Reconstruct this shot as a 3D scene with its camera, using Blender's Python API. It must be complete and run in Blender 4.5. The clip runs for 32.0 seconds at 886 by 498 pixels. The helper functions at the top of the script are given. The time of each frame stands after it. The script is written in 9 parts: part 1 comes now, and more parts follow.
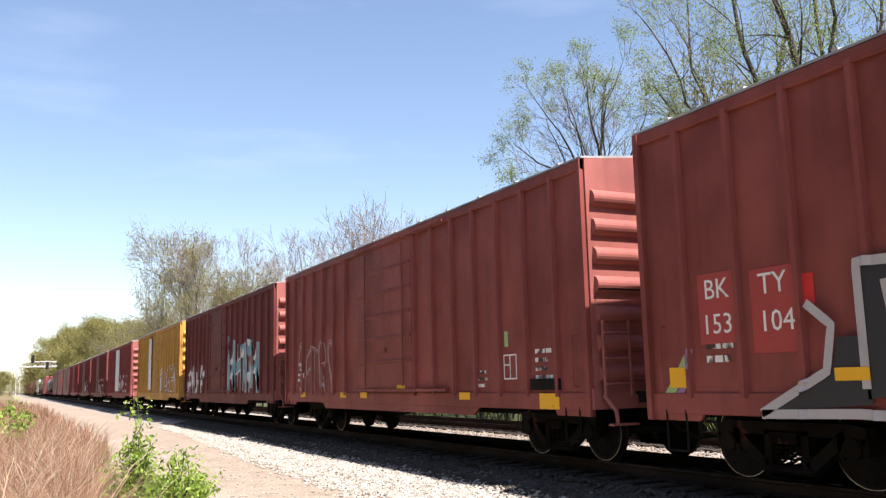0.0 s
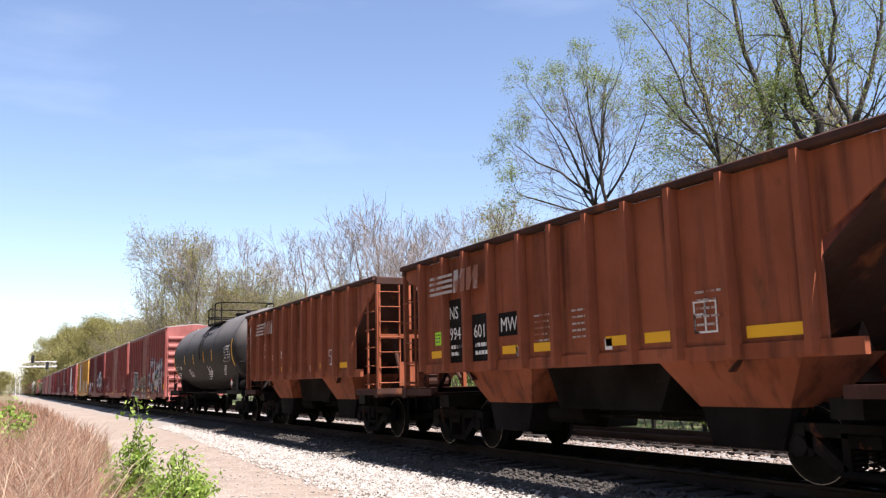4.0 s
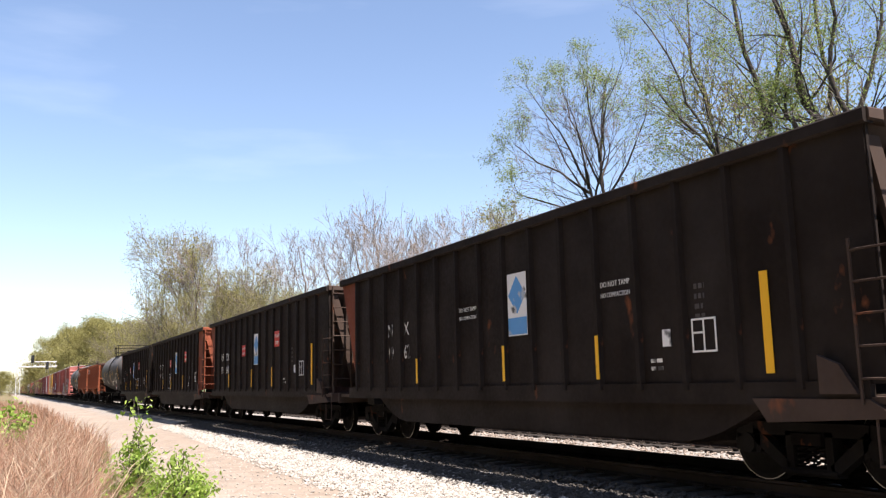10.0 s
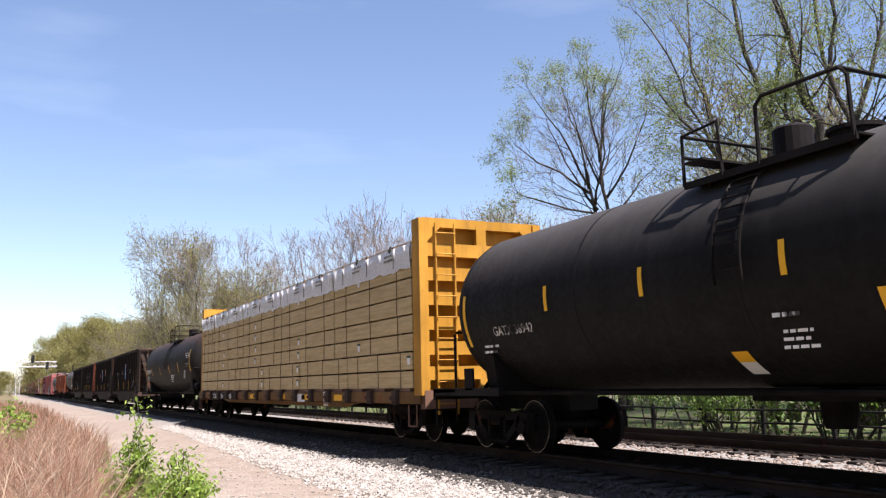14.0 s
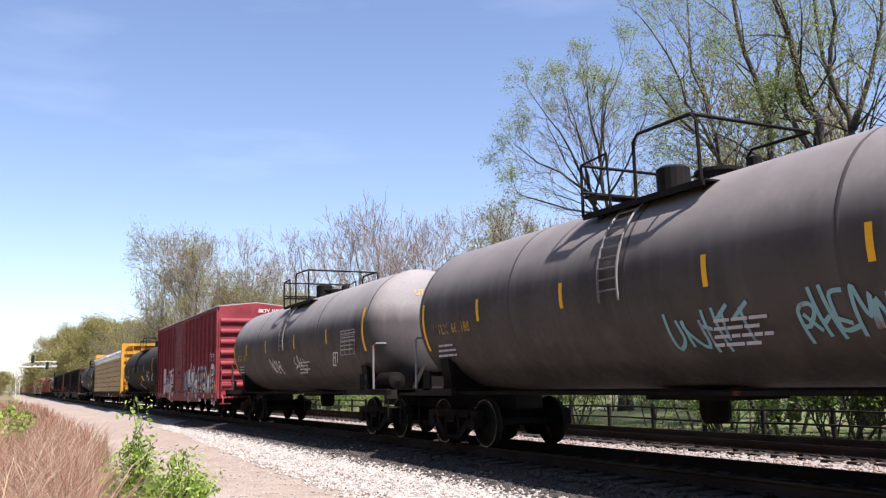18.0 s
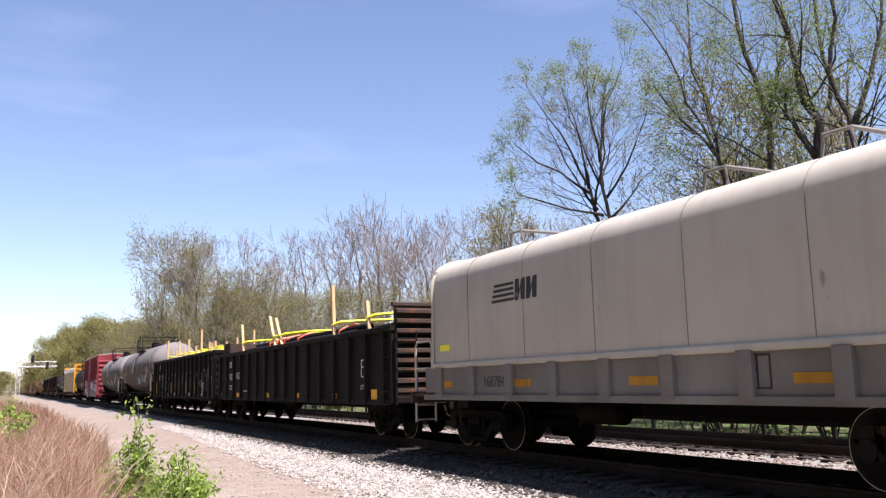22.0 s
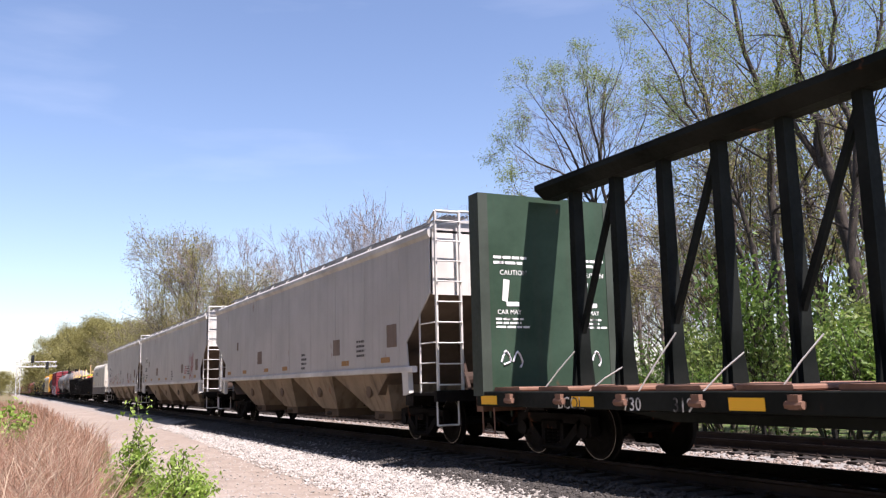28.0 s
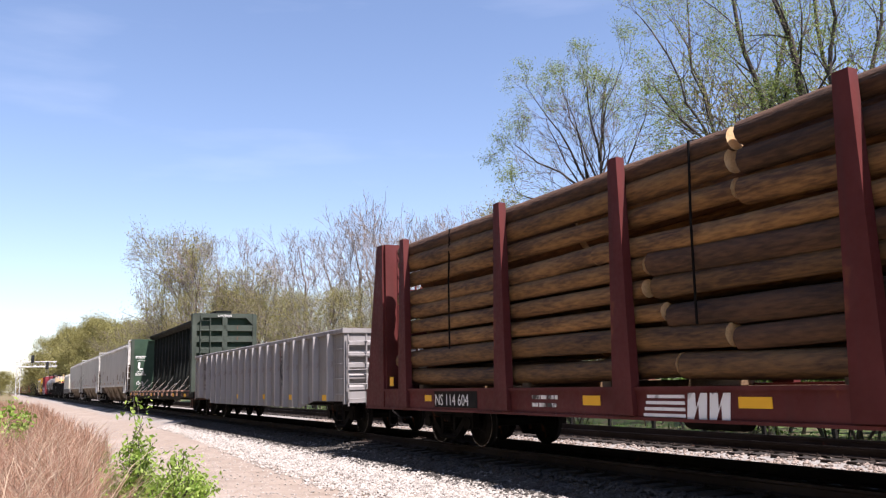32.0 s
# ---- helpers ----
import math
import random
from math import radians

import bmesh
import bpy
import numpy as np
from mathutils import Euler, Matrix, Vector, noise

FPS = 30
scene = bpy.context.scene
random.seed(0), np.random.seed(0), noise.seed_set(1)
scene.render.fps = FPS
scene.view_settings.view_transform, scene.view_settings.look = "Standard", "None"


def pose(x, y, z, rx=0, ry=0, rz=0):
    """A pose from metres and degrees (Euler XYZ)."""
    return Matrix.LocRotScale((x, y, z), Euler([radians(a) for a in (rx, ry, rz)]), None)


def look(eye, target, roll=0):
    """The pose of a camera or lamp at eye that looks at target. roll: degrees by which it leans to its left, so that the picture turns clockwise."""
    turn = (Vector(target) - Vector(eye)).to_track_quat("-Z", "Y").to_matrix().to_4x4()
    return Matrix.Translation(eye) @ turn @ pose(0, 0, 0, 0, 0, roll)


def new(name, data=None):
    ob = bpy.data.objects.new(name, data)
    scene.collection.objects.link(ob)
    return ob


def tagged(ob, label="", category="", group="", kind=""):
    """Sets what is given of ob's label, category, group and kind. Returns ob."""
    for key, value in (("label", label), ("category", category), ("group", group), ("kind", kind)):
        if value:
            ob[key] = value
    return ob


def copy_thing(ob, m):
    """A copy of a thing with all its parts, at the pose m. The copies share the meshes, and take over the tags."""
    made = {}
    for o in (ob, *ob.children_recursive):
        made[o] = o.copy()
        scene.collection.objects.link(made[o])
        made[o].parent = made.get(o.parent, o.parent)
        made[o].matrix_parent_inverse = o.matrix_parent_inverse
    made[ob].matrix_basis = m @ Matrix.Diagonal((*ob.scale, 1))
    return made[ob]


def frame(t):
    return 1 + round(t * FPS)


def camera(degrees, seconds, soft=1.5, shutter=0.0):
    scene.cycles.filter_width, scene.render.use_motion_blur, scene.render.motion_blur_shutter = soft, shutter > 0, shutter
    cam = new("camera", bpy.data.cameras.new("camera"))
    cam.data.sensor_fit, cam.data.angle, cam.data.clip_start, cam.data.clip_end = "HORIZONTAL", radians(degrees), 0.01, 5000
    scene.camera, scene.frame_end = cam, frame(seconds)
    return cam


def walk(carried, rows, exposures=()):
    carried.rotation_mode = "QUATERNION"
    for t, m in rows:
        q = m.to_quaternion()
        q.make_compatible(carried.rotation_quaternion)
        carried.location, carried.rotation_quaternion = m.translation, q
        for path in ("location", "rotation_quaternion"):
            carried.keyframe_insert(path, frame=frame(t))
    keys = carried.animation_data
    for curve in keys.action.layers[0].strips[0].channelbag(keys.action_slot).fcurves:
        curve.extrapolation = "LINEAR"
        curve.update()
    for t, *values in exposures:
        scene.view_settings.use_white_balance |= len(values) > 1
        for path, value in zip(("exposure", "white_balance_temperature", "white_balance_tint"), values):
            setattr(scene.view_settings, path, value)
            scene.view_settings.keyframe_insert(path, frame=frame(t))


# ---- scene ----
# one camera on a tripod beside the line; the train runs along +Y
SECONDS = 32.0
cam = camera(54.4, SECONDS, soft=1.3)
EYE = Vector((0.0, 0.0, 1.261))
YAW, PITCH, ROLL = radians(26.69), radians(8.78), -1.33
AIM = EYE + 10 * Vector((math.sin(YAW) * math.cos(PITCH), math.cos(YAW) * math.cos(PITCH), math.sin(PITCH)))
walk(cam, [(0.0, look(EYE, AIM, ROLL)), (SECONDS, look(EYE, AIM, ROLL))],
     [(0.0, 1.45, 6750, 15), (3.0, 1.39, 6500, 18), (6.0, 1.35, 6450, 19), (8.0, 1.51, 6700, 16), (10.0, 1.47, 6700, 16), (11.0, 1.45, 6700, 16), (12.0, 1.45, 6600, 18), (13.0, 1.25, 6450, 20), (14.5, 1.27, 6450, 20),
      (16.5, 1.35, 6500, 19), (18.0, 1.25, 6350, 21), (21.0, 1.21, 6350, 23), (24.0, 1.15, 6350, 24), (26.5, 1.19, 6350, 23), (28.0, 1.22, 6350, 23), (29.0, 1.31, 6450, 21), (SECONDS, 1.27, 6400, 22)])


# ---- daylight: high sun behind the camera, a little to the right ----
SUN_ELEV, SUN_SIDE = radians(61), radians(16)
SUN_WAY = Vector((math.sin(SUN_SIDE) * math.cos(SUN_ELEV), -math.cos(SUN_SIDE) * math.cos(SUN_ELEV), math.sin(SUN_ELEV)))
sun = new("sun", bpy.data.lights.new("sun", "SUN"))
sun.data.energy, sun.data.angle, sun.data.color = 5.0, radians(0.53), (1.0, 0.95, 0.87)
sun.matrix_basis = look(SUN_WAY * 100, (0, 0, 0))
world = bpy.data.worlds.new("sky")
scene.world = world
world.use_nodes = True
wn, wl = world.node_tree.nodes, world.node_tree.links
sky = wn.new("ShaderNodeTexSky")
sky.sky_type, sky.sun_disc = "NISHITA", False
sky.sun_elevation, sky.sun_rotation = SUN_ELEV, math.pi - SUN_SIDE
sky.air_density, sky.dust_density, sky.ozone_density = 1.0, 0.6, 1.6
bg = wn["Background"]
bg.inputs["Strength"].default_value = 0.085
# thin high cloud
wtc, wmap, wno, wcr, wmx = (wn.new("ShaderNode" + k) for k in ("TexCoord", "Mapping", "TexNoise", "ValToRGB", "MixRGB"))
wmap.inputs["Scale"].default_value = (2.2, 2.2, 11.0)
wno.inputs["Scale"].default_value, wno.inputs["Detail"].default_value = 1.7, 6
wcr.color_ramp.elements[0].position, wcr.color_ramp.elements[1].position = 0.56, 0.9
wcr.color_ramp.elements[1].color = (0.13, 0.13, 0.13, 1)
wmx.inputs[2].default_value = (7.5, 7.9, 8.6, 1)
wl.new(wtc.outputs["Generated"], wmap.inputs[0]); wl.new(wmap.outputs[0], wno.inputs[0]); wl.new(wno.outputs[0], wcr.inputs[0])
wl.new(wcr.outputs[0], wmx.inputs[0]); wl.new(sky.outputs[0], wmx.inputs[1]); wl.new(wmx.outputs[0], bg.inputs[0])


# ---- materials ----
def mat_new(name):
    m = bpy.data.materials.new(name)
    m.use_nodes = True
    return m, m.node_tree.nodes, m.node_tree.links, m.node_tree.nodes["Principled BSDF"]


def noise_node(n, l, scale, detail=4, stretch=(1, 1, 1), space="Object"):
    tc, mp, no = n.new("ShaderNodeTexCoord"), n.new("ShaderNodeMapping"), n.new("ShaderNodeTexNoise")
    mp.inputs["Scale"].default_value = stretch
    no.inputs["Scale"].default_value, no.inputs["Detail"].default_value = scale, detail
    l.new(tc.outputs[space], mp.inputs[0]); l.new(mp.outputs[0], no.inputs["Vector"])
    return no.outputs[0]


def ramp(n, l, src, a, b, ca=(0, 0, 0, 1), cb=(1, 1, 1, 1)):
    r = n.new("ShaderNodeValToRGB")
    r.color_ramp.elements[0].position, r.color_ramp.elements[1].position = a, b
    r.color_ramp.elements[0].color, r.color_ramp.elements[1].color = ca, cb
    l.new(src, r.inputs[0])
    return r.outputs[0]


def mix(n, l, fac, a, b, mode="MIX"):
    m = n.new("ShaderNodeMixRGB")
    m.blend_type = mode
    for i, s in ((0, fac), (1, a), (2, b)):
        if hasattr(s, "is_linked"):
            l.new(s, m.inputs[i])
        elif isinstance(s, (int, float)):
            m.inputs[i].default_value = s
        else:
            m.inputs[i].default_value = (*s[:3], 1)
    return m.outputs[0]


def bump(n, l, p, src, strength, dist=0.01):
    b = n.new("ShaderNodeBump")
    b.inputs["Strength"].default_value, b.inputs["Distance"].default_value = strength, dist
    l.new(src, b.inputs["Height"]); l.new(b.outputs[0], p.inputs["Normal"])


RUST = (0.16, 0.055, 0.025)


def paint(name, col, rough=0.55, rust=0.15, streak=0.35, grime=(0.035, 0.03, 0.028), metal=0.0, vary=0.25, spec=0.18):
    """Weathered vehicle paint: blotches, run-down streaks, rust spots, fine grain."""
    m, n, l, p = mat_new(name)
    big = noise_node(n, l, 0.9, 6)
    c = mix(n, l, ramp(n, l, big, 0.35, 0.7), [x * (1 - vary) for x in col], [min(1, x * (1 + vary * 0.6) + 0.01) for x in col])
    st = noise_node(n, l, 1.0, 8, (5.0, 5.0, 0.35))
    sf = ramp(n, l, st, 0.5, 0.78, (0, 0, 0, 1), (streak,) * 3 + (1,))
    c = mix(n, l, sf, c, grime)
    fine = noise_node(n, l, 14.0, 8)
    if rust > 0:
        spot = noise_node(n, l, 2.3, 9, (1, 1, 0.6))
        rf = ramp(n, l, spot, 0.72 - 0.3 * rust, 0.8 - 0.2 * rust)
        c = mix(n, l, rf, c, mix(n, l, fine, [x * 0.6 for x in RUST], [x * 1.6 for x in RUST]))
    l.new(c, p.inputs["Base Color"])
    rr = ramp(n, l, fine, 0.2, 0.8, (rough - 0.12,) * 3 + (1,), (min(1, rough + 0.2),) * 3 + (1,))
    l.new(rr, p.inputs["Roughness"])
    p.inputs["Metallic"].default_value = metal
    p.inputs["Specular IOR Level"].default_value = spec
    bump(n, l, p, mix(n, l, 0.5, big, fine), 0.12, 0.01)
    return m


def rough_mat(name, a, b, scale=3.0, fine=30.0, rough=0.85, bmp=0.4, dist=0.01, stretch=(1, 1, 1), rnd=0.0):
    """Earth, wood, stone, bark: two tones at two scales, with relief."""
    m, n, l, p = mat_new(name)
    s1, s2 = noise_node(n, l, scale, 6, stretch), noise_node(n, l, fine, 8, stretch)
    c = mix(n, l, ramp(n, l, mix(n, l, 0.5, s1, s2), 0.38, 0.62), a, b)
    if rnd:
        oi, gi = n.new("ShaderNodeObjectInfo"), n.new("ShaderNodeNewGeometry")
        add = n.new("ShaderNodeMath"); add.operation = "ADD"
        l.new(oi.outputs["Random"], add.inputs[0]); l.new(gi.outputs["Random Per Island"], add.inputs[1])
        fr = n.new("ShaderNodeMath"); fr.operation = "FRACT"; l.new(add.outputs[0], fr.inputs[0])
        c = mix(n, l, rnd, c, ramp(n, l, fr.outputs[0], 0.0, 1.0, (0.25, 0.24, 0.22, 1), (1.0, 1.0, 1.0, 1)), "MULTIPLY")
    l.new(c, p.inputs["Base Color"])
    p.inputs["Roughness"].default_value = rough
    bump(n, l, p, s2, bmp, dist)
    return m


def dusty_lit_tank(name, col, dust, z0, z1, rough=0.6):
    """Tank shell: dark paint with runs below; above, settled dust and painted sunlight, ragged where rain has washed
    it.
    """
    m, n, l, p = mat_new(name)
    big, fine = noise_node(n, l, 0.9, 6), noise_node(n, l, 12.0, 8)
    runs = noise_node(n, l, 1.0, 8, (4.0, 4.0, 0.3))
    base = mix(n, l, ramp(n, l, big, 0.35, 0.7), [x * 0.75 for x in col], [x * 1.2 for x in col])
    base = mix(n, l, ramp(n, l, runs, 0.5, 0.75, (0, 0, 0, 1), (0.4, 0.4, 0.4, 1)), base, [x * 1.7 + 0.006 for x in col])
    # upper tone: dust, made paler to carry the sunlit top
    dust_lit = mix(n, l, ramp(n, l, mix(n, l, 0.35, big, fine), 0.35, 0.65), [x * 0.85 for x in dust], [x * 1.12 for x in dust])
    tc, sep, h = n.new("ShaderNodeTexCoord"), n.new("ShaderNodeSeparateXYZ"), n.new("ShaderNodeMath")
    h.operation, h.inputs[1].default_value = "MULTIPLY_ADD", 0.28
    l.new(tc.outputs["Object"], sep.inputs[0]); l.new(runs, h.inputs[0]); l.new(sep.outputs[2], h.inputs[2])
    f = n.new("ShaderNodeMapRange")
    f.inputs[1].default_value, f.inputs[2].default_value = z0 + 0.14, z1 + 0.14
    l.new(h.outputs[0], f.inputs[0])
    l.new(mix(n, l, f.outputs[0], base, dust_lit), p.inputs["Base Color"])
    l.new(ramp(n, l, fine, 0.2, 0.8, (rough - 0.1,) * 3 + (1,), (rough + 0.25,) * 3 + (1,)), p.inputs["Roughness"])
    p.inputs["Specular IOR Level"].default_value = 0.15
    bump(n, l, p, mix(n, l, 0.5, big, fine), 0.1, 0.01)
    return m


def plain(name, col, rough=0.6, metal=0.0, vary=0.15):
    m, n, l, p = mat_new(name)
    c = mix(n, l, noise_node(n, l, 6.0, 6), [x * (1 - vary) for x in col], [min(1, x * (1 + vary)) for x in col])
    l.new(c, p.inputs["Base Color"])
    p.inputs["Roughness"].default_value, p.inputs["Metallic"].default_value = rough, metal
    return m


def worn(name, col, keep=0.62, under=(0.03, 0.028, 0.027), scale=3.2):
    """Lettering and stripes flaking off."""
    m, n, l, p = mat_new(name)
    f = ramp(n, l, noise_node(n, l, scale, 8), keep - 0.04, keep + 0.04)
    l.new(mix(n, l, f, col, under), p.inputs["Base Color"])
    p.inputs["Roughness"].default_value = 0.6
    return m


def leaf_mat(name, a, b):
    m, n, l, p = mat_new(name)
    gi = n.new("ShaderNodeNewGeometry")
    c = mix(n, l, gi.outputs["Random Per Island"], a, b)
    l.new(c, p.inputs["Base Color"])
    p.inputs["Roughness"].default_value = 0.6
    tr, ad, out = n.new("ShaderNodeBsdfTranslucent"), n.new("ShaderNodeMixShader"), n["Material Output"]
    l.new(c, tr.inputs[0]); ad.inputs[0].default_value = 0.45
    l.new(p.outputs[0], ad.inputs[1]); l.new(tr.outputs[0], ad.inputs[2]); l.new(ad.outputs[0], out.inputs[0])
    return m


